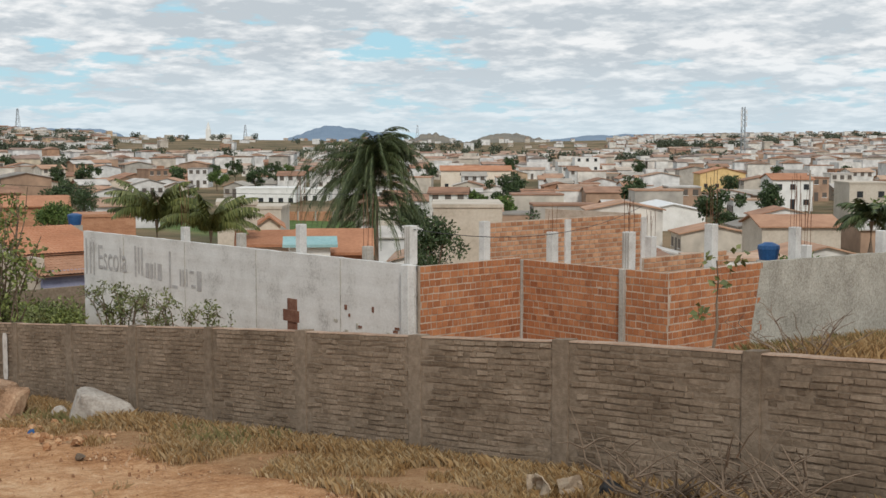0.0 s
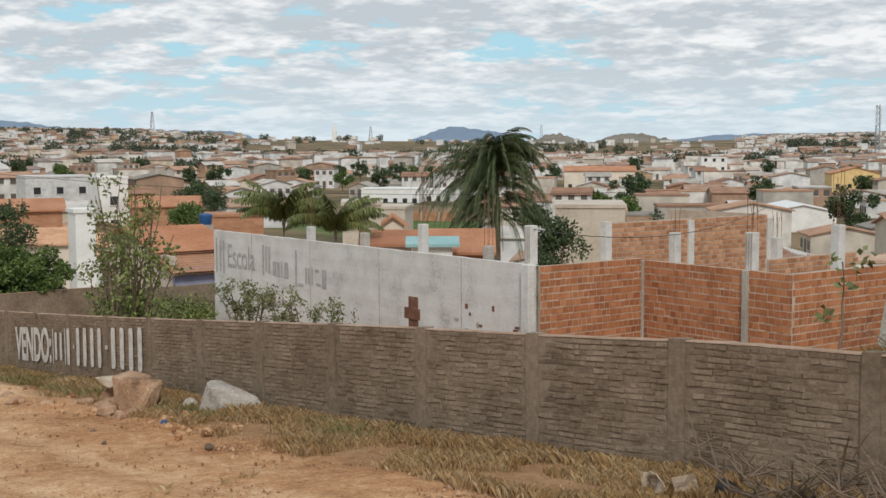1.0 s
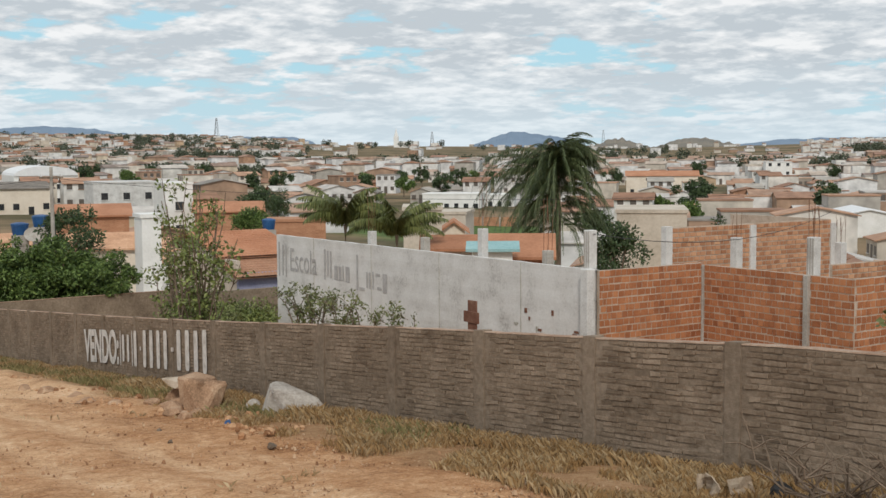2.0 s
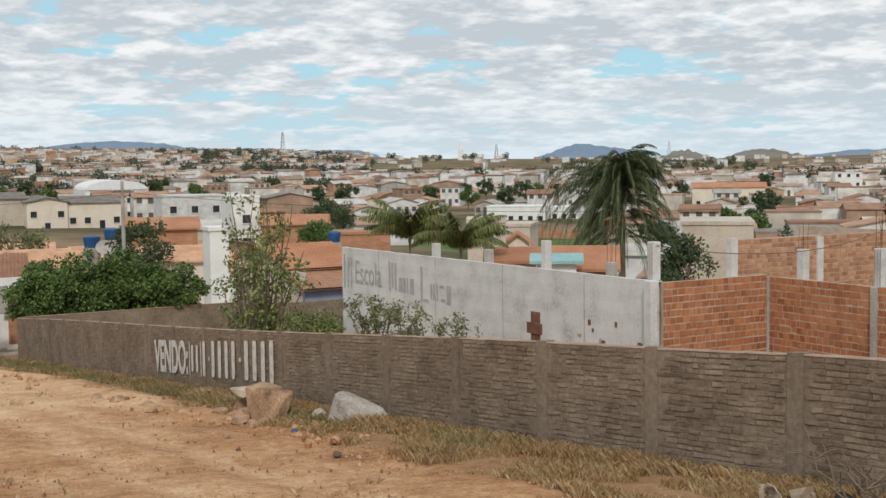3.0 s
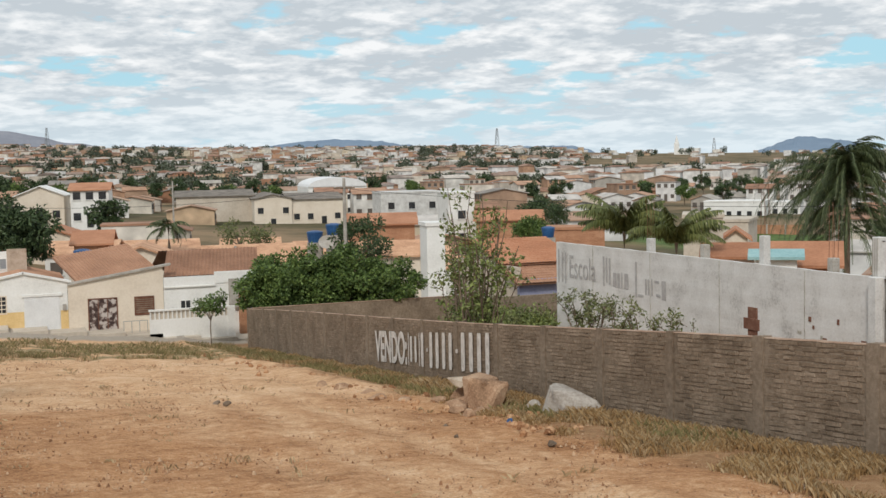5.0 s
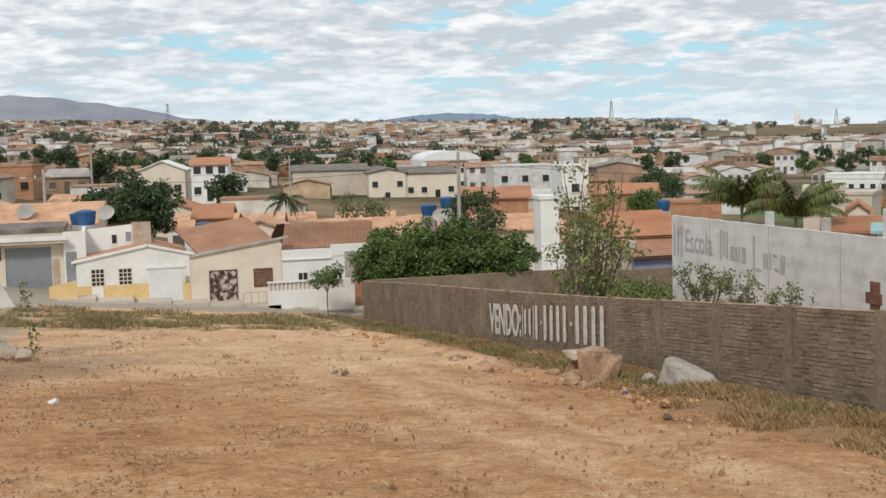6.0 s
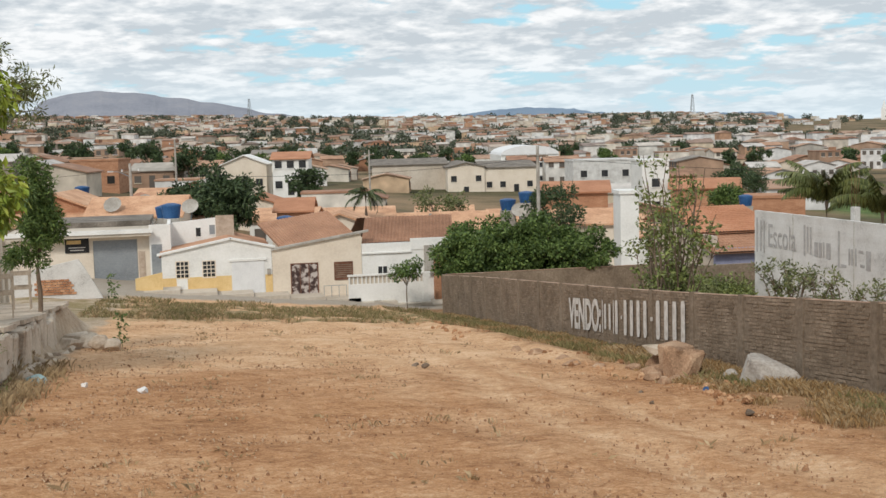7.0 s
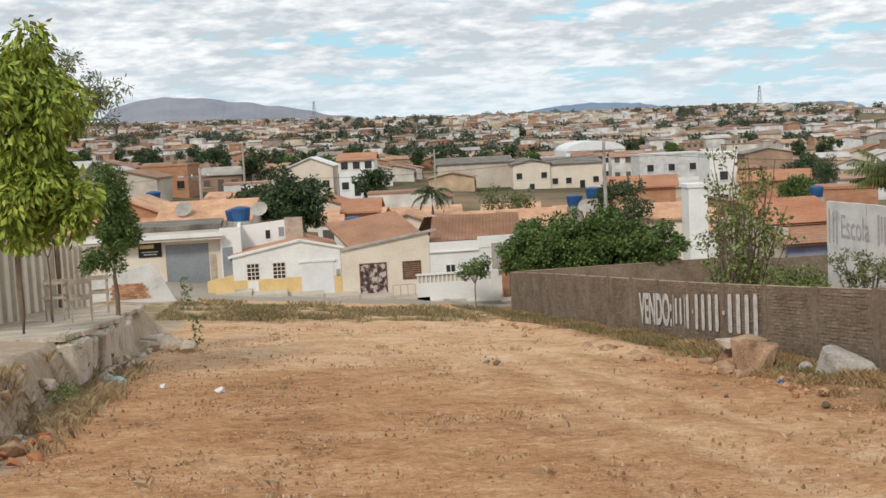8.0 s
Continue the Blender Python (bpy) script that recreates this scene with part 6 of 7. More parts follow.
# ---- the town: nearer houses one by one ----
def palette(name, cols, rough=0.85, use_island=False):
    m = bpy.data.materials.new(name)
    m.use_nodes = True
    nt, ln = m.node_tree.nodes, m.node_tree.links
    p = nt["Principled BSDF"]
    p.inputs["Roughness"].default_value = rough
    p.inputs["Specular IOR Level"].default_value = 0.2
    geo = nt.new("ShaderNodeNewGeometry")
    src = geo.outputs["Random Per Island"] if use_island else nt.new("ShaderNodeObjectInfo").outputs["Random"]
    r = nt.new("ShaderNodeValToRGB")
    r.color_ramp.interpolation = "CONSTANT"
    els = r.color_ramp.elements
    while len(els) < len(cols):
        els.new(0.5)
    for i, (e, c) in enumerate(zip(els, cols)):
        e.position, e.color = i / len(cols), (*c, 1)
    ln.new(src, r.inputs[0])
    n = nt.new("ShaderNodeTexNoise")
    n.inputs["Scale"].default_value, n.inputs["Detail"].default_value = 0.5, 6
    ln.new(geo.outputs["Position"], n.inputs["Vector"])
    mr = nt.new("ShaderNodeMapRange")
    mr.inputs["From Min"].default_value, mr.inputs["From Max"].default_value = 0.3, 0.7
    mr.inputs["To Min"].default_value, mr.inputs["To Max"].default_value = 0.62, 1.02
    ln.new(n.outputs["Fac"], mr.inputs["Value"])
    mx = nt.new("ShaderNodeVectorMath")
    mx.operation = "SCALE"
    ln.new(r.outputs[0], mx.inputs[0])
    ln.new(mr.outputs[0], mx.inputs["Scale"])
    ln.new(mx.outputs[0], p.inputs["Base Color"])
    return m


WALLS = [(0.80, 0.78, 0.75), (0.79, 0.76, 0.71), (0.78, 0.72, 0.64), (0.52, 0.32, 0.21), (0.66, 0.58, 0.48), (0.78, 0.77, 0.75), (0.45, 0.30, 0.21), (0.58, 0.52, 0.45), (0.72, 0.66, 0.57), (0.42, 0.22, 0.13), (0.70, 0.60, 0.46), (0.50, 0.46, 0.41), (0.76, 0.72, 0.66), (0.40, 0.26, 0.18), (0.62, 0.45, 0.30), (0.44, 0.24, 0.15), (0.36, 0.31, 0.26)]
ROOFS = [(0.42, 0.235, 0.155), (0.54, 0.33, 0.225), (0.34, 0.19, 0.125), (0.58, 0.40, 0.29), (0.38, 0.225, 0.155), (0.46, 0.42, 0.37), (0.36, 0.205, 0.135), (0.50, 0.30, 0.20), (0.60, 0.56, 0.52), (0.46, 0.30, 0.215), (0.31, 0.28, 0.25)]
M_TWALL = palette("town_render", WALLS)
M_TROOF = palette("town_roof", ROOFS)
WHITES = [(0.80, 0.79, 0.77), (0.81, 0.79, 0.75), (0.78, 0.77, 0.75), (0.80, 0.76, 0.70), (0.76, 0.75, 0.74), (0.62, 0.56, 0.48), (0.81, 0.80, 0.79), (0.46, 0.31, 0.22)]
M_TWHITE = palette("town_whitewash", WHITES)
M_TWHITEF = palette("far_whitewash", WHITES, use_island=True)
M_TWALLF = palette("far_render", WALLS, use_island=True)
FAR_ROOFS = [(0.42, 0.27, 0.20), (0.50, 0.37, 0.29), (0.35, 0.25, 0.20), (0.56, 0.46, 0.38), (0.40, 0.23, 0.155), (0.30, 0.24, 0.21), (0.46, 0.31, 0.23), (0.62, 0.56, 0.50), (0.37, 0.22, 0.16)]
M_TROOFF = palette("far_roof", FAR_ROOFS, use_island=True)

M_FARWIN = mat("far_window", ramp3((0.08, 0.07, 0.06), (0.13, 0.11, 0.095), (0.20, 0.17, 0.15)), 0.3, 0.5, island=0.6)
proto = []
SIZES = ((5.6, 8, 2.7, "gable_side", 0.85, 1, 3), (5, 9, 2.7, "gable_front", 0.9, 1, 3), (6.4, 8, 2.8, "gable_side", 1.0, 1, 3), (5.6, 8, 5.2, "flat", 1, 2, 3), (7.2, 8, 2.8, "gable_side", 0.9, 1, 4), (5, 8, 3.0, "flat", 1, 1, 3), (6.2, 9, 5.0, "gable_side", 0.9, 2, 3), (7.4, 9, 3.0, "gable_front", 1.0, 1, 4))
for i in range(16):
    w, d, hgt, rf, rise, rows, cols = SIZES[i % 8]
    label = ("painted town house with a clay tile roof", "plain town house with a clay tile gable", "wide town house with a clay tile roof", "flat-roofed two-storey town house", "broad low town house with a clay roof", "small flat-roofed town house", "two-storey town house with a clay roof", "broad gabled town house")[i % 8] if i < 8 else ("whitewashed town house with a clay tile roof", "whitewashed town house with a clay gable", "wide white town house with a clay roof", "white flat-roofed two-storey town house", "broad low white town house", "small white flat-roofed town house", "white two-storey town house with a clay roof", "broad white gabled town house")[i % 8]
    proto.append(block("house", label, 0, -60 - 20 * i, 0, w, d, -4.0, -4.0 + hgt, (M_TWALL, M_TWHITE)[i // 8], rf, M_TROOF, rise, rows, cols, M_FARWIN, category="house"))
    if i in (0, 1, 4, 5):
        part("yard_wall", bx(w / 2, w / 2 + 2.6, 0.0, 0.15, -2, 1.7 + 0.1 * i), (M_RAWBRICK, M_BEIGE)[i % 2], proto[-1])
g = random.Random(77)
placed = [(38, 235, 16), (50, 222, 14), (70, 265, 12), (63, 188, 9), (55, 147, 5), (34, 110, 6), (-13, 173, 7), (10, 182, 10), (7, 98, 5), (2.4, 95, 5), (147, 117, 11), (204, 130, 9), (229, 243, 14), (61, 66, 9), (147, 222, 12), (161, 223, 9), (107, 68, 9), (187, 105, 9), (24, 88, 4), (22, 112, 4), (14, 108, 4), (6.5, 110, 4), (13, 100, 4), (14.5, 121, 4), (21, 102, 4), (24, 123, 4), (28.5, 97, 4), (-6, 111, 4), (-12, 101, 4), (-14, 115, 4), (-4, 123, 4), (5, 125, 4), (32, 124, 4), (40, 99, 4), (44, 113, 4), (-20, 108, 4), (-2.5, 100, 4), (40, 50, 8), (47, 58, 6), (66, 58, 6), (278, 198, 10), (62, 95, 5), (60, 141, 7), (47, 95, 5), (80, 172, 4), (65, 135, 3), (50, 109, 3), (115, 163, 8), (39, 156, 7)]
used, count, tries = set(), 0, 0
while count < 280 and tries < 30000:
    tries += 1
    r = 88 + (430 - 88) * g.random() ** 0.8
    b = radians(g.uniform(-64, 15))
    x, y = -math.sin(b) * r, math.cos(b) * r
    if y < 87 and x < 18 or (x > 12 and x < 52 and y < 66):
        continue
    # trees and rank scrub, not houses, lie just behind the white wall
    if -39 < math.degrees(b) < -23 and r < 270 and g.random() < 0.85:
        continue
    # an open field and the dirt slope below the warehouse stay empty
    if 12 < x < 60 and 168 < y < 205 or (100 < x < 130 and 140 < y < 180):
        continue
    if any((x - a) ** 2 + (y - c) ** 2 < (e + 3.9) ** 2 for a, c, e in placed):
        continue
    placed.append((x, y, 3.9))
    k = g.randrange(8)
    if r < 150 and k in (3, 6):
        k = g.choice((0, 1, 2, 4))
    if b < radians(-27) and g.random() < 0.75 or b < radians(-8) and g.random() < 0.35:
        k += 8
    turn = (-8.6 if b > radians(-30) else -42.3) + g.choice((0, 0, 90, 180, -90)) + g.uniform(-4, 4)
    m = pose(x, y, ground_z(x, y) - 0.1, 0, 0, turn)
    if k not in used:
        used.add(k)
        proto[k].matrix_world = m
    else:
        copy_thing(proto[k], m)
    count += 1

# low clay-roofed houses on the slope just behind the street
low_proto = []
for i, (x, y) in enumerate(((6.5, 107), (13, 96), (14.5, 118), (21, 99), (24, 120), (-6, 108), (-12, 98), (-14, 112), (-4, 120), (5, 122), (32, 121), (40, 96), (44, 110), (-20, 105), (-2.5, 97))):
    at = pose(x, y, ground_z(x, y) - 0.1 - 0.35 * (y < 101), 0, 0, -8.6 + (0, 90, 180, 4)[(i * 3) % 4] + (i * 7) % 9 - 4)
    if i < 4:
        w, d, hgt, rf, rise, rows, cols = SIZES[(0, 1, 4, 2)[i]]
        low_proto.append(block("house", "low house with a bleached clay roof behind the street", 0, 0, 0, w, d, 0, hgt, (M_WHITE, M_CREAM, M_BEIGE, M_WHITE)[i], rf, (M_PEACHTILE, M_TILE, M_PEACHTILE, M_PEACHTILE)[i], rise, rows, cols, M_FARWIN, category="house"))
        low_proto[-1].matrix_world = at
    else:
        copy_thing(low_proto[i % 4], at)

# farther houses: past counting
gn = np.random.RandomState(5)
v, f, fm = [], [], []
for _ in range(10500):
    r = 420 + 1500 * gn.rand() ** 0.85
    b = radians(gn.uniform(-66, 18))
    x, y = -math.sin(b) * r, math.cos(b) * r
    if noise.noise((x * 0.004, y * 0.004, 1.0)) < -0.28 or (-50 < math.degrees(b) < -27 and r > 850 and gn.rand() < 0.96):
        continue
    z = ground_z(x, y) - 0.3
    w, d, hh = gn.uniform(2.0, 4.4), gn.uniform(2.8, 5), gn.choice((2.9, 3.1, 3.4, 3.6, 5.8, 6.2))
    rise = gn.choice((0.0, 0.0, 0.8, 0.7, 1.0, 0.6))
    t = radians((-8.6 if b > radians(-30) else -42.3) + gn.choice((0, 90)) + gn.uniform(-6, 6))
    ca, sa = math.cos(t), math.sin(t)

    def pt(px, py, pz):
        return (x + px * ca - py * sa, y + px * sa + py * ca, z + pz)

    i = len(v)
    v += [pt(-w, -d, -3), pt(w, -d, -3), pt(w, d, -3), pt(-w, d, -3), pt(-w, -d, hh), pt(w, -d, hh), pt(w, d, hh), pt(-w, d, hh)]
    f += [(i, i + 1, i + 5, i + 4), (i + 1, i + 2, i + 6, i + 5), (i + 2, i + 3, i + 7, i + 6), (i + 3, i, i + 4, i + 7)]
    fm += [3 if b < radians(gn.uniform(-40, -2)) else 0] * 4
    i = len(v)
    o = 0.4
    if rise:
        v += [pt(-w - o, -d - o, hh - 0.1), pt(w + o, -d - o, hh - 0.1), pt(w + o, d + o, hh - 0.1), pt(-w - o, d + o, hh - 0.1), pt(-w - o, 0, hh + rise), pt(w + o, 0, hh + rise)]
        f += [(i, i + 1, i + 5, i + 4), (i + 2, i + 3, i + 4, i + 5), (i + 1, i + 2, i + 5), (i + 3, i, i + 4)]
        fm += [1] * 4
    else:
        v += [pt(-w, -d, hh), pt(w, -d, hh), pt(w, d, hh), pt(-w, d, hh)]
        f += [(i, i + 1, i + 2, i + 3)]
        fm += [1]
    # doors and windows on the two long fronts
    for sgn in (-1, 1):
        for k in range(3):
            if gn.rand() < 0.5:
                cx = w * (-0.62 + 0.62 * k)
                i = len(v)
                yv = sgn * (d + 0.06)
                lo, hi = (0.1, 2.2) if k == 1 else (1.0, 2.2)
                v += [pt(cx - 0.45, yv, lo), pt(cx + 0.45, yv, lo), pt(cx + 0.45, yv, hi), pt(cx - 0.45, yv, hi)]
                f += [(i, i + 1, i + 2, i + 3)]
                fm += [2]
ob = new("far_houses", raw("far_houses", v, f, [M_TWALLF, M_TROOFF, M_FARWIN, M_TWHITEF], fm))
tagged(ob, "dense far town of pale houses with clay roofs", "houses", kind="stuff")

# trees in the town
tproto = []
for i in range(4):
    g3 = random.Random(90 + i)
    cl = crown(g3, 20, 0, 0, 3.6 + 0.4 * i, 2.4 + 0.3 * i, 2.4, 1.6 + 0.3 * i, 0.6, 0.9, 0.3)
    tproto.append(tree("tree", ("spreading green town tree", "round dark town tree", "broad dark town tree", "tall leafy town tree")[i], -30 - 10 * i, -60, 0, 2.0, 0.16, cl, 85, 0.55, (M_LEAF, M_LEAFDK, M_LEAFDK, M_LEAFDK)[i], 90 + i, 0.6, 0.5, limbs=4, group="town trees"))
used, count, tries = set(), 0, 0
while count < 105 and tries < 9000:
    tries += 1
    r = 92 + 380 * g.random() ** 0.9
    b = radians(g.uniform(-64, 15))
    x, y = -math.sin(b) * r, math.cos(b) * r
    if y < 90 and x < 20 or (x < 52 and y < 66) or (x < 75 and r < 170 and g.random() < 0.85) or (-39 < math.degrees(b) < -5 and r < 290) or (b < radians(-35) and (r < 140 or g.random() < 0.6)) or any((x - a) ** 2 + (y - c) ** 2 < (e * 0.8 + 1.5) ** 2 for a, c, e in placed):
        continue
    k = g.randrange(4)
    m = pose(x, y, ground_z(x, y), 0, 0, g.uniform(0, 360))
    if k not in used:
        used.add(k)
        tproto[k].matrix_world = m
    else:
        copy_thing(tproto[k], m)
    count += 1
tree("tree", "round dark tree behind the brick house", 80.35, 172.2, ground_z(80.35, 172.2), 2.2, 0.2, crown(g, 34, 0, 0, -2.3 - ground_z(80.35, 172.2), 3.0, 2.6, 1.7, 0.7, 1.0, 0.3), 80, 0.45, M_LEAFDK, 171, 0.6)
tree("tree", "dusky feathery tree among the clay roofs", 65.5, 134.9, ground_z(65.5, 134.9), 2.6, 0.2, crown(g, 34, 0, 0, -1.6 - ground_z(65.5, 134.9), 1.9, 1.8, 2.0, 0.5, 0.8, 0.3), 80, 0.4, M_LEAFDK, 172, 0.7, 0.2, 0.3)
tree("tree", "bushy green tree behind the lilac house", 49.8, 109.2, ground_z(49.8, 109.2), 1.8, 0.16, crown(g, 34, 0, 0, -1.7 - ground_z(49.8, 109.2), 2.1, 1.9, 1.1, 0.5, 0.75, 0.3), 90, 0.3, M_LEAF, 173, 0.6)
cl = []
for _ in range(4600):
    r = 430 + 1000 * gn.rand()
    b = radians(gn.uniform(-66, 18))
    x, y = -math.sin(b) * r, math.cos(b) * r
    if noise.noise((x * 0.006, y * 0.006, 9.0)) < 0.04 + 0.12 * (b < radians(-44)) or (-50 < math.degrees(b) < -27 and r > 800 and gn.rand() < 0.8):
        continue
    z = ground_z(x, y)
    s = gn.uniform(1.4, 3.2) * (1 + r / 3000)
    for _k in range(4):
        cl.append((x + gn.normal() * s * 0.7, y + gn.normal() * s * 0.7, z + s * gn.uniform(0.5, 1.5), s * gn.uniform(0.5, 0.9)))
ob = new("far_trees", raw("far_trees", *[q.tolist() for q in leaf_cloud(99, cl, 34, 1.25, 0.75, 0.8)], [M_LEAFHAZE]))
tagged(ob, "dark scattered trees among the far houses", "trees", kind="stuff")


# ---- hills on the horizon ----
def hill(label, b0, b1, peaks, dist, material):
    """A range seen between bearings b0 and b1 (degrees left of the road's line), peaks as (share of the span, height)."""
    n = 60
    v, f = [], []
    for i in range(n + 1):
        t = i / n
        b = radians(b0 + (b1 - b0) * t)
        hgt = sum(hh * math.exp(-((t - c) / wd) ** 2) for c, hh, wd in peaks) * min(1.0, 6 * t, 6 * (1 - t)) + 3 * noise.noise((t * 9, b0, 0))
        for k, (rr, hk) in enumerate(((dist - 500, 0.0), (dist - 250, 0.55), (dist, 1.0), (dist + 300, 0.3))):
            v.append((-math.sin(b) * rr, math.cos(b) * rr, -10 + (hgt + 20) * hk + 6 * hk * noise.noise((t * 25, k, b0))))
    for i in range(n):
        for k in range(3):
            a = 4 * i + k
            f.append((a, a + 4, a + 5, a + 1))
    ob = new("hill", raw("hill", v, f, [material]))
    tagged(ob, label, "hill", kind="structure")


# distance haze is painted into the blue and grey hills' base colour
M_HAZEHILLB = mat("haze_blue_hill", ramp3((0.15, 0.21, 0.29), (0.18, 0.245, 0.33), (0.21, 0.275, 0.36)), 0.01, 1.0)
M_HAZEHILLG = mat("haze_grey_hill", ramp3((0.20, 0.21, 0.25), (0.25, 0.26, 0.30), (0.30, 0.30, 0.33)), 0.01, 1.0)
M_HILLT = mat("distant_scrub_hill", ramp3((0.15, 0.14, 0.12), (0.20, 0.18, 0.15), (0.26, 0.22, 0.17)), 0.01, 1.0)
hill("long hill range on the horizon, painted haze grey", 9.5, -8.0, ((0.22, 122, 0.22), (0.5, 106, 0.24), (0.8, 48, 0.22)), 3900, M_HAZEHILLG)
hill("low ridge on the horizon, painted haze grey", -1.0, -13.0, ((0.3, 54, 0.28), (0.7, 52, 0.28)), 3900, M_HAZEHILLG)
hill("low hill on the horizon, painted haze blue", -10.0, -21.0, ((0.3, 50, 0.4), (0.7, 50, 0.4)), 3900, M_HAZEHILLB)
hill("hill on the horizon behind the palm, painted haze blue", -33.8, -41.0, ((0.4, 44, 0.22), (0.7, 32, 0.25)), 3900, M_HAZEHILLB)
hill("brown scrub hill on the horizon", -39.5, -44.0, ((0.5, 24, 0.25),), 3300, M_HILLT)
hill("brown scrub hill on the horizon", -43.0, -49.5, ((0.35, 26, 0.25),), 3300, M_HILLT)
hill("long hill on the horizon, painted haze blue", -45.0, -60.0, ((0.35, 22, 0.25), (0.65, 18, 0.25)), 3900, M_HAZEHILLB)
hill("low hill on the horizon, painted haze blue", -20.0, -29.0, ((0.3, 48, 0.25), (0.7, 40, 0.22)), 3900, M_HAZEHILLB)


# ---- rocks, rubble and litter ----
def rock(name, label, x, y, z, sx, sy, sz, seed, material, cuts=6, turn=0.0, category="rock", group="", rough=0.12, squash=False, low=0.45):
    """An angular boulder: a lump cut by flat faces."""
    g = random.Random(seed)
    bm = bmesh.new()
    bmesh.ops.create_icosphere(bm, subdivisions=3, radius=1.0)
    planes = []
    for _ in range(cuts):
        d = Vector((g.gauss(0, 1), g.gauss(0, 1), g.gauss(0, 0.8))).normalized()
        planes.append((d, g.uniform(low, 0.8)))
    if squash:
        planes += [(Vector((-1, 0.1, 0.15)).normalized(), 0.6), (Vector((0.1, 0.2, 1)).normalized(), 0.55), (Vector((0, 1, 0.1)).normalized(), 0.75), (Vector((0.1, -1, 0.3)).normalized(), 0.7)]
    for q in bm.verts:
        for d, k in planes:
            e = q.co.dot(d) - k
            if e > 0:
                q.co -= d * e
        q.co *= 1 + rough * noise.noise(q.co * 1.7 + Vector((seed, 0, 0))) + 0.03 * noise.noise(q.co * 6)
        q.co = Vector((q.co.x * sx, q.co.y * sy, q.co.z * sz))
    return solid(name, bm, material, label, category, group, at=pose(x, y, z, 0, 0, turn))


def chunk(name, label, x, y, z, sx, sy, sz, seed, material, turn=0.0, tilt=0.0, points=13, category="rock", group=""):
    """A broken block: the hull of a few random points in a rough box, its edges chipped."""
    g = random.Random(seed)
    bm = bmesh.new()
    for _ in range(points):
        d = Vector((g.uniform(-1, 1), g.uniform(-1, 1), g.uniform(-1, 1)))
        d /= max(abs(d.x), abs(d.y), abs(d.z)) ** 0.75
        bm.verts.new((d.x * sx, d.y * sy, d.z * sz))
    hull = bmesh.ops.convex_hull(bm, input=bm.verts[:])
    loose = {e for e in hull["geom_interior"] + hull["geom_unused"] if isinstance(e, bmesh.types.BMVert)}
    bmesh.ops.delete(bm, geom=list(loose), context="VERTS")
    bmesh.ops.bevel(bm, geom=bm.edges[:], offset=0.03 * min(sx, sy, sz) / 0.4, segments=1, affect="EDGES")
    bmesh.ops.subdivide_edges(bm, edges=bm.edges[:], cuts=2, use_grid_fill=True)
    for q in bm.verts:
        q.co += Vector((1, 1, 1)) * 0.03 * min(sx, sy, sz) * noise.noise(q.co * 7 + Vector((seed, 0, 0)))
    return solid(name, bm, material, label, category, group, at=pose(x, y, z, tilt, 0, turn))


chunk("boulder", "pale angular granite boulder in the dry grass", 11.5, 23.45, -0.68, 0.5, 0.82, 0.54, 24, M_ROCK, 6, 4, 22)
for dx, dy, dz, sx, sy, sz, sd, tn, tl in ((0.05, -0.1, 0.10, 0.48, 0.62, 0.42, 93, 12, -4), (-0.15, -0.75, 0.12, 0.42, 0.42, 0.42, 82, 40, 6), (-0.35, 0.35, -0.12, 0.40, 0.48, 0.32, 83, 70, 0), (-0.55, -0.25, -0.25, 0.30, 0.36, 0.24, 84, 20, 8), (-0.6, 0.75, -0.3, 0.28, 0.38, 0.22, 85, 55, 0), (0.1, 0.75, 0.0, 0.42, 0.5, 0.38, 86, 5, 3), (-0.75, 0.2, -0.42, 0.20, 0.26, 0.16, 87, 33, 0), (-0.7, -0.8, -0.38, 0.22, 0.25, 0.18, 88, 80, 0), (-0.85, -0.35, -0.5, 0.16, 0.2, 0.12, 89, 15, 0)):
    chunk("boulder", "broken angular chunk of the tan rock heap", 10.7 + dx, 26.45 + dy, -0.90 + 1.2 * dz, 1.28 * sx, 1.28 * sy, 1.28 * sz, sd, M_ROCKTAN, tn, tl, 13, group="tan rock heap")
chunk("boulder", "pale flat slab lying on the tan rock heap", 10.65, 27.0, -0.50, 0.5, 0.7, 0.14, 91, M_ROCKPALE, 10, -5, 14)
rock("stone", "grey broken stone beside the pale boulder", 11.3, 24.75, -0.82, 0.2, 0.22, 0.2, 7, M_ROCK)
for i, (x, y, s) in enumerate(((9.9, 26.0, 0.32), (9.6, 25.4, 0.22), (10.1, 25.0, 0.26), (9.5, 24.4, 0.2), (9.9, 27.4, 0.28), (9.3, 28.4, 0.2), (8.9, 29.6, 0.24), (9.2, 31.5, 0.22), (9.0, 33.4, 0.26), (8.8, 35.0, 0.22))):
    rock("stone", "tan broken stone at the foot of the boulders", x, y, ground_z(x, y) + s * 0.15, s, s * 1.3, s * 0.7, 20 + i, M_ROCKTAN, 6, 37 * i, group="loose tan stones")
M_BLUEBAG = mat("pale_blue_plastic_sack", ramp3((0.20, 0.30, 0.32), (0.29, 0.41, 0.42), (0.40, 0.51, 0.52)), 3.0, 0.5, 0.02, 8)
M_LITTER = mat("white_plastic_litter", ramp3((0.60, 0.58, 0.55), (0.72, 0.70, 0.68), (0.80, 0.79, 0.77)), 6.0, 0.5, 0.01, 20)
rock("sack", "crumpled pale blue-green sack on the dirt", -4.5, 26.7, ground_z(-4.5, 26.7) + 0.08, 0.26, 0.22, 0.15, 31, M_BLUEBAG, 4, 0, "sack")
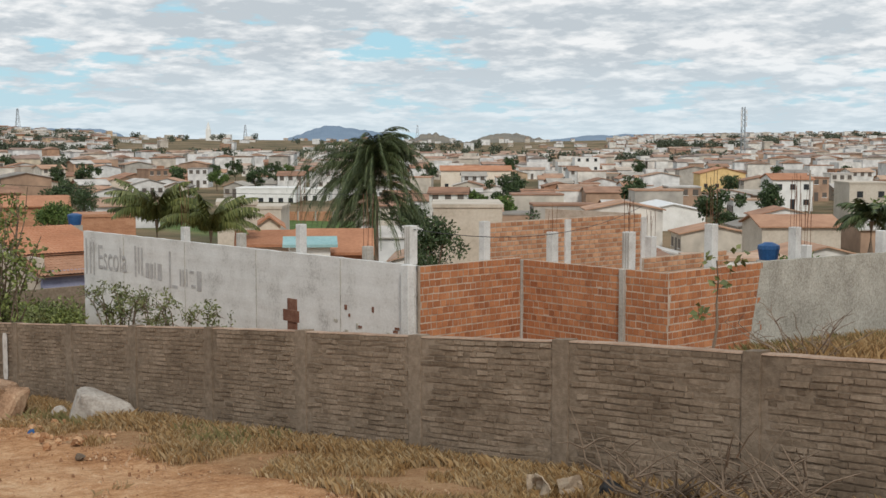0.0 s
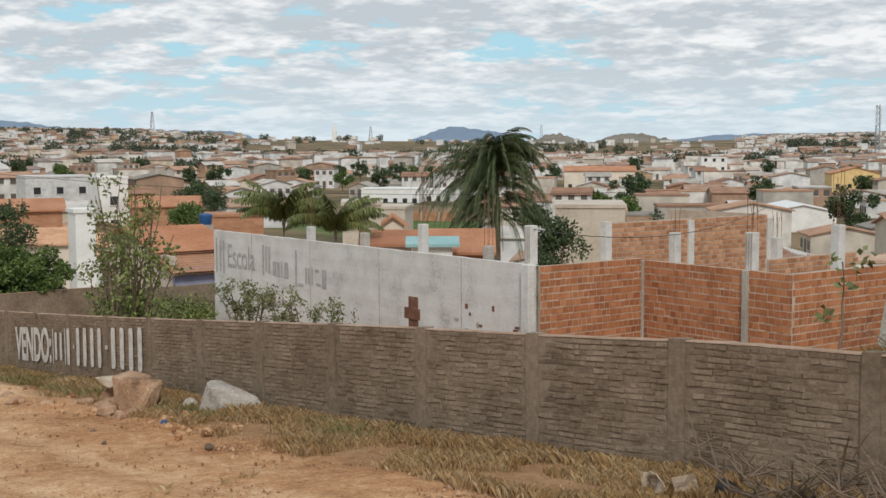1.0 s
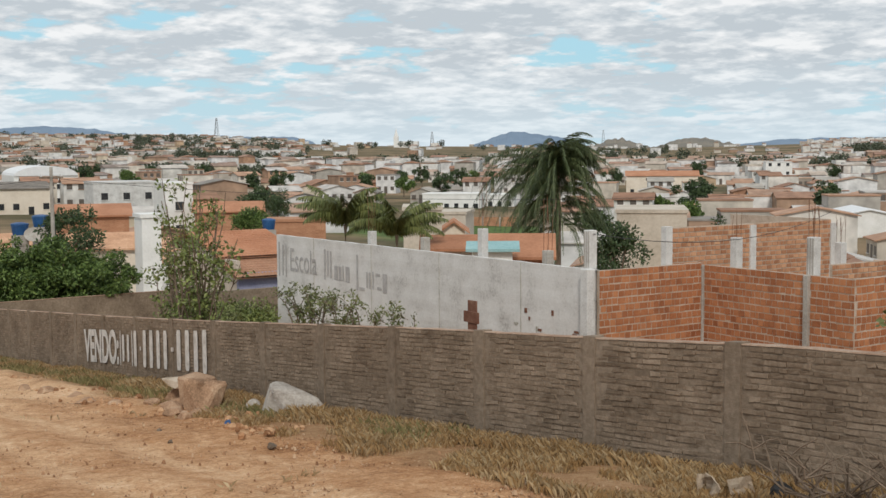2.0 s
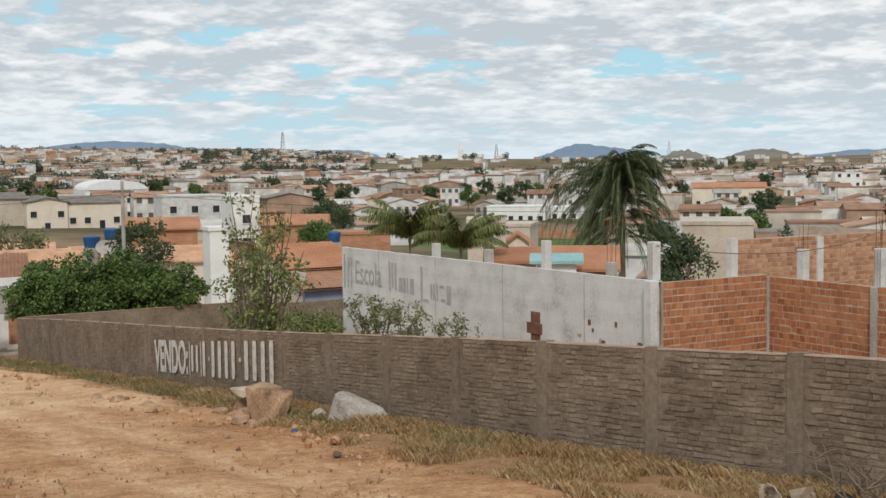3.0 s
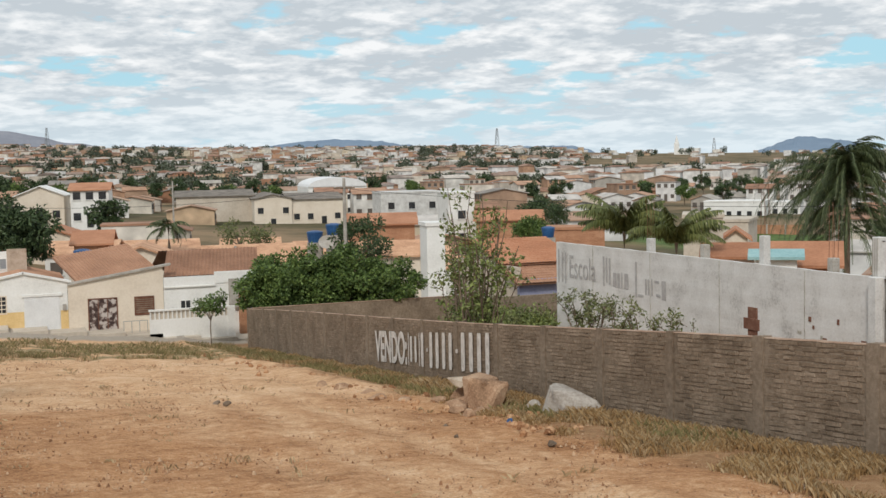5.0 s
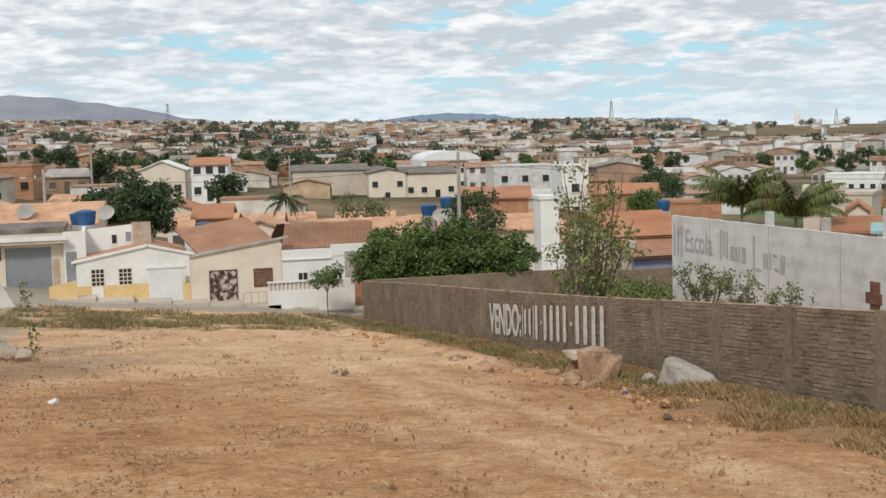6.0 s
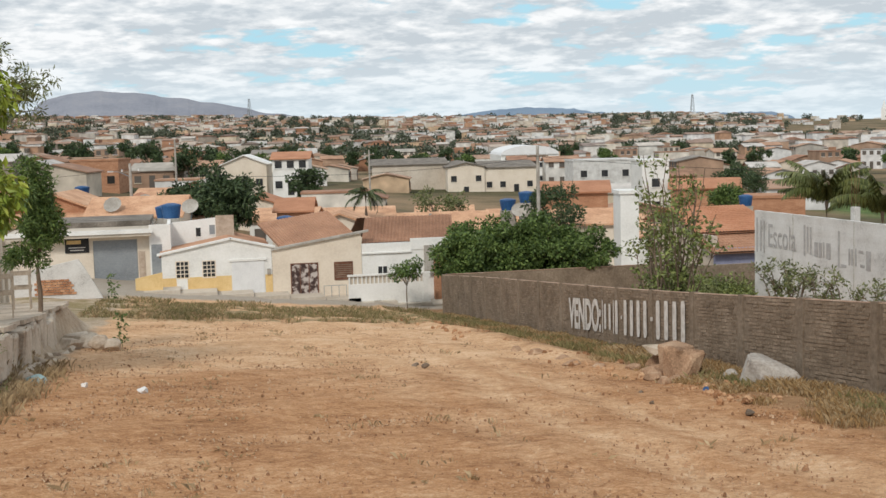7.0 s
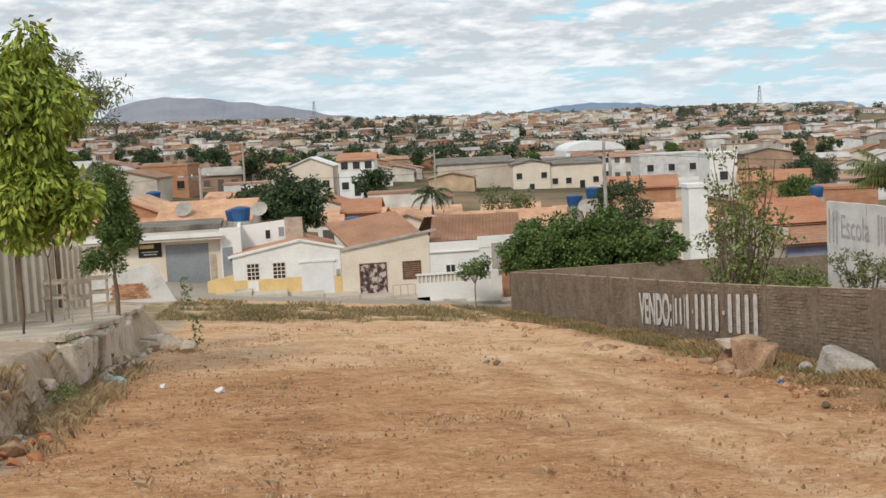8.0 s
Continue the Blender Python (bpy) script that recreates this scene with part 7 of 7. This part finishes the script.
rock("plastic_bag", "crumpled white plastic bag on the dirt", -2.08, 24.35, ground_z(-2.08, 24.35) + 0.05, 0.15, 0.14, 0.08, 37, M_LITTER, 9, 0, "litter", rough=0.4)
rock("plastic_bag", "small white plastic scrap on the dirt", -3.4, 25.9, ground_z(-3.4, 25.9) + 0.04, 0.09, 0.08, 0.06, 33, M_LITTER, 7, 0, "litter", rough=0.4)
rock("plastic_bag", "small blue plastic scrap in the dry grass", 9.72, 22.5, ground_z(9.72, 22.5) + 0.04, 0.12, 0.10, 0.06, 34, M_BLUE, 7, 0, "litter", rough=0.4)
rock("plastic_bag", "small white plastic scrap in the dry grass", 9.85, 12.7, ground_z(9.85, 12.7) + 0.04, 0.12, 0.11, 0.05, 35, M_LITTER, 7, 0, "litter", rough=0.4)
rock("rubbish_bag", "black rubbish bag at the foot of the wall", 11.5, 9.6, ground_z(11.5, 9.6) + 0.06, 0.2, 0.24, 0.18, 36, M_BLACK, 5, 0, "litter")
for i, (x, y, s) in enumerate(((8.83, 18.6, 0.09), (4.95, 29.8, 0.10), (4.7, 30.1, 0.08), (4.85, 30.6, 0.06), (7.7, 20.5, 0.06), (8.2, 22.4, 0.06))):
    rock("clod", "dark earth clod on the dirt road", x, y, ground_z(x, y) + s * 0.4, s, s * 1.2, s * 0.8, 40 + i, M_BARK, 5, 50 * i, "clod", "dark clods")
M_CARD = mat("weathered_cardboard", ramp3((0.26, 0.19, 0.13), (0.40, 0.31, 0.225), (0.52, 0.43, 0.33)), 4.0, 0.9, 0.004, 12)
for i, (x, y, tx, ty, tz) in enumerate(((11.1, 10.55, 62, 10, 20), (10.95, 10.2, 50, -25, 75), (11.25, 10.0, 70, 15, 130))):
    bm = bmesh.new()
    box(bm, -0.15, 0.15, -0.006, 0.006, -0.14, 0.14)
    bmesh.ops.subdivide_edges(bm, edges=bm.edges[:], cuts=3, use_grid_fill=True)
    for q in bm.verts:
        q.co.y += 0.11 * noise.noise(q.co * 6 + Vector((i, 0, 0)))
        q.co.x *= 1 + 0.3 * noise.noise(q.co * 3 + Vector((0, i, 0)))
    solid("cardboard", bm, M_CARD, "torn pale cardboard sheet at the wall foot", "cardboard", at=pose(x, y, ground_z(x, y) + 0.13, tx - 62, ty, tz))

# crumbled earth along the scraped foot of the verge: past counting
g5 = np.random.RandomState(15)
M_EARTH = mat("crumbled_red_earth", ramp3((0.20, 0.095, 0.045), (0.40, 0.215, 0.11), (0.58, 0.37, 0.22)), 1.5, 0.95, 0.01, 18, island=0.5)
v, f = [], []
for _ in range(2200):
    y = 20 + 38 * g5.rand()
    x = 9.75 - 0.25 * smooth(20, 40, y) + 0.5 * noise.noise((0, y * 0.45, 3.0)) + g5.normal() * 0.42
    if noise.noise((x * 0.6, y * 0.5, 41.0)) < g5.uniform(-0.05, 0.45):
        continue
    r = 0.02 + 0.09 * g5.rand() ** 4
    z = ground_z(x, y) + 0.08
    i0 = len(v)
    a = g5.uniform(0, 6.28)
    for ring, (rad, up) in enumerate(((1.0, -0.8), (0.95, 0.15), (0.45, 0.7))):
        for k in range(5):
            q = rad * r * g5.uniform(0.75, 1.25)
            v.append((x + q * math.cos(a + k * 1.2566 + ring * 0.4), y + q * 1.2 * math.sin(a + k * 1.2566 + ring * 0.4), z + up * r * g5.uniform(0.8, 1.2)))
    for ring in (0, 5):
        f += [(i0 + ring + k, i0 + ring + (k + 1) % 5, i0 + ring + 5 + (k + 1) % 5, i0 + ring + 5 + k) for k in range(5)]
    f.append(tuple(i0 + 10 + k for k in range(5)))
tagged(new("earth_clods", raw("earth_clods", v, f, [M_EARTH])), "crumbled red earth scraped along the verge", "earth", kind="stuff")

# pebbles and clods over the road: past counting
gn2 = np.random.RandomState(11)
M_PEBBLE = mat("road_pebble", ramp3((0.22, 0.115, 0.062), (0.38, 0.22, 0.125), (0.54, 0.38, 0.25)), 1.0, 0.95, island=0.8)
v, f = [], []
for _ in range(15000):
    y = 11 + 50 * gn2.rand() ** 1.4
    x = gn2.uniform(-4.4, 11.5)
    if noise.noise((x * 0.5, y * 0.35, 51.0)) < gn2.uniform(-0.5, 0.35):
        continue
    s = 0.009 + 0.024 * gn2.rand() ** 4
    z = ground_z(x, y) + s * 0.3
    i0 = len(v)
    a = gn2.uniform(0, 6.28)
    for k in range(4):
        v.append((x + s * math.cos(a + k * 1.5708) * gn2.uniform(0.8, 1.5), y + s * math.sin(a + k * 1.5708) * gn2.uniform(0.8, 1.5), z - s * 1.2))
    for k in range(4):
        v.append((x + 0.6 * s * math.cos(a + k * 1.5708) * gn2.uniform(0.6, 1.2), y + 0.6 * s * math.sin(a + k * 1.5708), z + s * gn2.uniform(0.4, 0.9)))
    f += [(i0 + 4, i0 + 5, i0 + 6, i0 + 7)] + [(i0 + k, i0 + (k + 1) % 4, i0 + 4 + (k + 1) % 4, i0 + 4 + k) for k in range(4)]
tagged(new("pebbles", raw("pebbles", v, f, [M_PEBBLE])), "loose pebbles and clods over the dirt road", "pebbles", kind="stuff")

# dry curled leaves and scraps scattered over the road: past counting
gn3 = np.random.RandomState(12)
M_DRYLEAF = mat("dry_leaf_litter", ramp3((0.19, 0.09, 0.042), (0.34, 0.185, 0.10), (0.55, 0.40, 0.26)), 1.0, 0.9, island=0.8)
v, f = [], []
while len(f) < 9000:
    x, y = gn3.uniform(-4.4, 10.0), 11 + 30 * gn3.rand() ** 1.4
    m = noise.noise((x * 0.55, y * 0.45, 71.0)) + 0.5 * noise.noise((x * 2.0, y * 1.6, 12.0)) + 0.25 * smooth(3, -3, x)
    if m < gn3.uniform(0.12, 0.8):
        continue
    a, s = gn3.uniform(0, 6.28), gn3.uniform(0.014, 0.05)
    ca, sa = math.cos(a) * s, math.sin(a) * s
    n1, n2 = noise.noise((x * 0.5, y * 0.35, 0.3)), noise.noise((x * 2.1, y * 1.7, 4.0))
    z = ground_z(x, y) + 0.10 * n1 + 0.035 * n2 + 0.02
    i0 = len(v)
    up = gn3.uniform(0.2, 0.7) * s
    v += [(x - ca, y - sa, z + up), (x - 0.45 * sa, y + 0.45 * ca, z - 0.01), (x + ca, y + sa, z + up * gn3.rand()), (x + 0.45 * sa, y - 0.45 * ca, z - 0.01)]
    f += [(i0, i0 + 1, i0 + 3), (i0 + 1, i0 + 2, i0 + 3)]
tagged(new("leaf_litter", raw("leaf_litter", v, f, [M_DRYLEAF])), "dry brown leaves and scraps scattered over the dirt road", "leaf litter", kind="stuff")

# ---- raised pavement with its rubble edge, fence wall and tree guards ----
def terrace_z(y):
    return ground_z(-6.7, y)


M_CEMENT = mat("worn_cement", ramp3((0.30, 0.235, 0.18), (0.50, 0.415, 0.33), (0.66, 0.58, 0.48)), 0.8, 0.95, 0.02, 6)
pav = thing("raised_pavement", "broken cement pavement on a rubble bank", "pavement", kind="structure")
for i in range(9):
    y0, y1 = 25.5 + i * 2.05, 25.5 + (i + 1) * 2.05 - 0.03
    bm = bmesh.new()
    vs = box(bm, -8.65, -5.37 + 0.12 * math.sin(i * 2.1), y0, y1, 0, 0.12)
    for q in vs:
        q.co.z += terrace_z(q.co.y) - 0.03
    part("slab", bm, M_CEMENT, pav)
for i in range(13):
    g4 = random.Random(330 + i)
    y0, y1 = 25.3 + i * 1.0, 26.25 + i * 1.0
    bm = bmesh.new()
    x1, zt = -5.2 + g4.uniform(-0.1, 0.12), g4.uniform(-0.12, -0.02)
    for q in box(bm, -5.65, x1, y0 + 0.02, y1, -0.95 + zt, zt):
        q.co += Vector((g4.uniform(-0.10, 0.10), g4.uniform(-0.08, 0.05), g4.uniform(-0.10, 0.06)))
        q.co.z += terrace_z((y0 + y1) / 2)
    bevel(bm, 0.05)
    bmesh.ops.subdivide_edges(bm, edges=bm.edges[:], cuts=1, use_grid_fill=True)
    for q in bm.verts:
        q.co += Vector((1, 0.4, 0.5)) * 0.035 * noise.noise(q.co * 4)
    part("edge_block", bm, M_CEMENT, pav)
for i in range(17):
    g4 = random.Random(300 + i)
    y = 26.0 + i * 0.78
    s = g4.uniform(0.12, 0.32)
    x = -5.05 + g4.uniform(-0.1, 0.35)
    r = rock("edge_stone", "", x, y, ground_z(-4.55, y) + g4.uniform(0.0, 0.25), s, s * 1.2, s * 0.8, 300 + i, M_CEMENT, 14, 40 * i, rough=0.05, low=0.3)
    for key in ("label", "category"):
        if key in r:
            del r[key]
    r.parent = pav
for i, (x, y, s) in enumerate(((-4.9, 39.6, 0.7), (-4.4, 38.9, 0.5), (-3.95, 38.0, 0.45), (-3.55, 37.5, 0.35), (-5.0, 38.2, 0.55))):
    rock("rubble", "pale heap of cement rubble at the pavement edge", x, y, ground_z(x, y) + 0.1, s, s, s * 0.75, 400 + i, M_CEMENT, 14, 33 * i, group="rubble heap")
g6 = random.Random(77)
for i in range(44):
    y = 16.5 + 12.5 * g6.random()
    x = -4.75 - 0.75 * g6.random()
    r = 0.07 + 0.2 * g6.random() ** 2
    chunk("rubble", "broken grey and red rubble on the pavement bank", x, y, ground_z(x, y) + 0.25 * r, r, r * 1.2, r * 0.7, 500 + i, (M_CEMENT, M_ROCKTAN, M_CEMENT)[i % 3], 40 * i, 8, 10, group="bank rubble")
for i in range(12):
    y, x = 15.0 + 3.2 * g6.random(), -4.3 - 0.7 * g6.random()
    chunk("brick_fragment", "broken red brick fragment at the roadside", x, y, ground_z(x, y) + 0.03, 0.08 + 0.06 * g6.random(), 0.12, 0.05, 560 + i, M_BRICK, 55 * i, 10, 10, "brick", "brick fragments")
fen = thing("fence_wall", "tall cream fence wall with upright pilasters", "wall", (-8.95, 30.0, 0))
bm = bmesh.new()
vs = box(bm, -0.08, 0.08, 0, 22.5, -1.5, 2.65)
for q in vs:
    q.co.z += terrace_z(30 + q.co.y) if q.co.y < 12 else terrace_z(42) - 0.1 * (q.co.y - 12)
part("wall", bm, M_CREAM, fen)
for i in range(16):
    y = 0.4 + i * 1.45
    zz = terrace_z(30) + (terrace_z(42) - 1.05 - terrace_z(30)) * y / 22.5
    part("pilaster", bx(0.08, 0.2, y, y + 0.2, zz - 1.2, zz + 2.62), M_BEIGE, fen)


M_STICK = mat("sun_bleached_stick", ramp3((0.24, 0.19, 0.145), (0.38, 0.315, 0.25), (0.52, 0.45, 0.37)), 3.0, 0.9, 0.004, 30, aniso=(1, 1, 0.2))


def tree_guard(x, y, turn):
    z = terrace_z(y)
    t = thing("tree_guard", "weathered wooden guard frame round a sapling", "tree guard", (x, y, z), turn, group="tree guards")
    t.scale = (0.62, 0.62, 1.0)
    for sx in (-0.42, 0.42):
        for sy in (-0.42, 0.42):
            part("post", bx(sx - 0.035, sx + 0.035, sy - 0.035, sy + 0.035, -0.2, 1.35), M_STICK, t)
    for zz in (0.75, 1.2):
        for s in (-0.42, 0.42):
            part("rail", bx(-0.5, 0.5, s - 0.05, s - 0.035 if s < 0 else s + 0.05, zz, zz + 0.09), M_STICK, t)
            part("rail", bx(s - 0.05 if s < 0 else s + 0.035, s - 0.035 if s < 0 else s + 0.05, -0.5, 0.5, zz - 0.1, zz - 0.01), M_STICK, t)


tree_guard(-6.15, 33.4, 8)
tree_guard(-7.25, 36.0, -5)
tree_guard(-6.35, 38.6, 3)
sp = thing("sapling", "thin forked sapling beside the tree guard", "sapling", (-7.15, 34.5, terrace_z(34.5)))
bm = bmesh.new()
tube(bm, [(0, 0, -0.2), (0.02, 0, 1.4), (0.0, 0, 2.0)], [0.035, 0.03, 0.028], 6)
tube(bm, [(0, 0, 1.95), (0.25, 0.1, 2.6)], [0.024, 0.014], 6)
tube(bm, [(0, 0, 1.95), (-0.25, 0.0, 2.7)], [0.024, 0.014], 6)
part("stem", bm, M_BARK, sp)
leaves_part("foliage", sp, M_LEAF, *leaf_cloud(71, [(0.3, 0.1, 2.7, 0.3), (-0.3, 0, 2.8, 0.3)], 25, 0.2, 0.6, 0.4, 0.5))
wd = thing("weed", "small leafy weed on the rubble", "weed", (-3.35, 38.2, ground_z(-3.35, 38.2)))
leaves_part("foliage", wd, M_LEAF, *leaf_cloud(72, [(0, 0, 0.3, 0.22), (0.05, 0, 0.7, 0.2), (0, 0, 1.0, 0.15)], 30, 0.13, 0.6, 0.5))
wd = thing("weed", "leafy weed before the broken wall", "weed", (-5.4, 64.5, ground_z(-5.4, 64.5)))
leaves_part("foliage", wd, M_LEAF, *leaf_cloud(73, [(0, 0, 0.4, 0.3), (0.1, 0, 0.9, 0.3), (0, 0, 1.4, 0.22)], 30, 0.2, 0.6, 0.5))

# overhead wires
for a, b in (((20.3, 74.5, 3.6), (48.0, 44.0, 2.6)), ((20.3, 74.5, 3.4), (-5.5, 92.0, 3.0)), ((-5.5, 92.0, 3.2), (-30.0, 80.0, 3.5)), ((22.6, 26.1, 2.6), (45.3, 36.0, 2.1))):
    a, b = Vector(a), Vector(b)
    bm = bmesh.new()
    tube(bm, [a.lerp(b, i / 12) - Vector((0, 0, 0.7 * 4 * (i / 12) * (1 - i / 12))) for i in range(13)], [0.012] * 13, 4)
    solid("overhead_wire", bm, M_BLACK, "thin dark overhead wire between the poles", "wire")

# ---- pieces of the walls ----
brick_wall("wall_brick_side", "raw red hollow-brick wall with pale mortar joints", (22.6, 25.88), (26.7, 25.88), 1.56, -2.2, 1, face=-1)
brick_wall("wall_brick_back", "raw red hollow-brick wall between slim concrete pillars", (26.8, 25.8), (26.8, 20.29), 1.50, -2.2, 2, face=-1)
brick_wall("wall_brick_end", "raw red hollow-brick wall with toothed end", (26.78, 20.35), (31.3, 20.35), 1.51, -2.2, 3, face=-1)

# courses of the boundary wall: single bricks on the nearest bay, the rest joined
grey_meshes = []
GL, GH, GP = 0.25, 0.058, 0.086
for k in range(6):
    r2 = random.Random(70 + k)
    bm = bmesh.new()
    vs = box(bm, -0.05, 0.05, -GL / 2, GL / 2, -GH / 2, GH / 2)
    for q in vs:
        q.co += Vector((r2.uniform(-0.006, 0.006), r2.uniform(-0.012, 0.012), r2.uniform(-0.010, 0.010)))
    grey_meshes.append(mesh_of("brick", bm, M_GREYBRICK))
r2 = random.Random(21)
jv, jf, count = [], [], 0
for k in range(23):
    y = 5.4 - r2.random() * 0.2
    while y < WALL_END - 0.1:
        L = GL * r2.choice((0.5, 0.8, 1.0, 1.2, 1.5))
        yc = y + L / 2
        y += L + 0.012
        if any(abs(yc - q) < 0.13 + L / 2 for q in posts_y) or r2.random() < 0.05:
            continue
        slope = math.degrees(math.atan((wall_top(yc + 0.1) - wall_top(yc - 0.1)) / 0.2))
        z = wall_top(yc) - GP * (k + 0.5) - 0.012
        x = WX + 0.050 - 0.007 - r2.uniform(-0.005, 0.016)
        m = pose(x, yc, z + r2.uniform(-0.006, 0.006), slope + r2.uniform(-1.2, 1.2), 0, r2.uniform(-1.5, 1.5))
        if count < 300 and 1 <= k <= 21 and 8.3 < yc < 11.2:
            ob = new("brick", r2.choice(grey_meshes))
            ob.matrix_world = m @ Matrix.Diagonal((1, L / GL, 1, 1))
            ob.parent = front
            count += 1
        else:
            i0 = len(jv)
            for q in ((-0.05, -L / 2, -GH / 2), (0.05, -L / 2, -GH / 2), (0.05, L / 2, -GH / 2), (-0.05, L / 2, -GH / 2), (-0.05, -L / 2, GH / 2), (0.05, -L / 2, GH / 2), (0.05, L / 2, GH / 2), (-0.05, L / 2, GH / 2)):
                p = m @ Vector(q)
                jv.append((p.x + r2.uniform(-0.005, 0.005), p.y + r2.uniform(-0.012, 0.012), p.z + r2.uniform(-0.010, 0.010)))
            jf += [tuple(i0 + e for e in g) for g in ((3, 2, 1, 0), (4, 5, 6, 7), (0, 1, 5, 4), (1, 2, 6, 5), (2, 3, 7, 6), (3, 0, 4, 7))]
ob = new("bricks", raw("bricks", jv, jf, [M_GREYBRICK2]))
ob.parent = front
tagged(ob, kind="stuff")
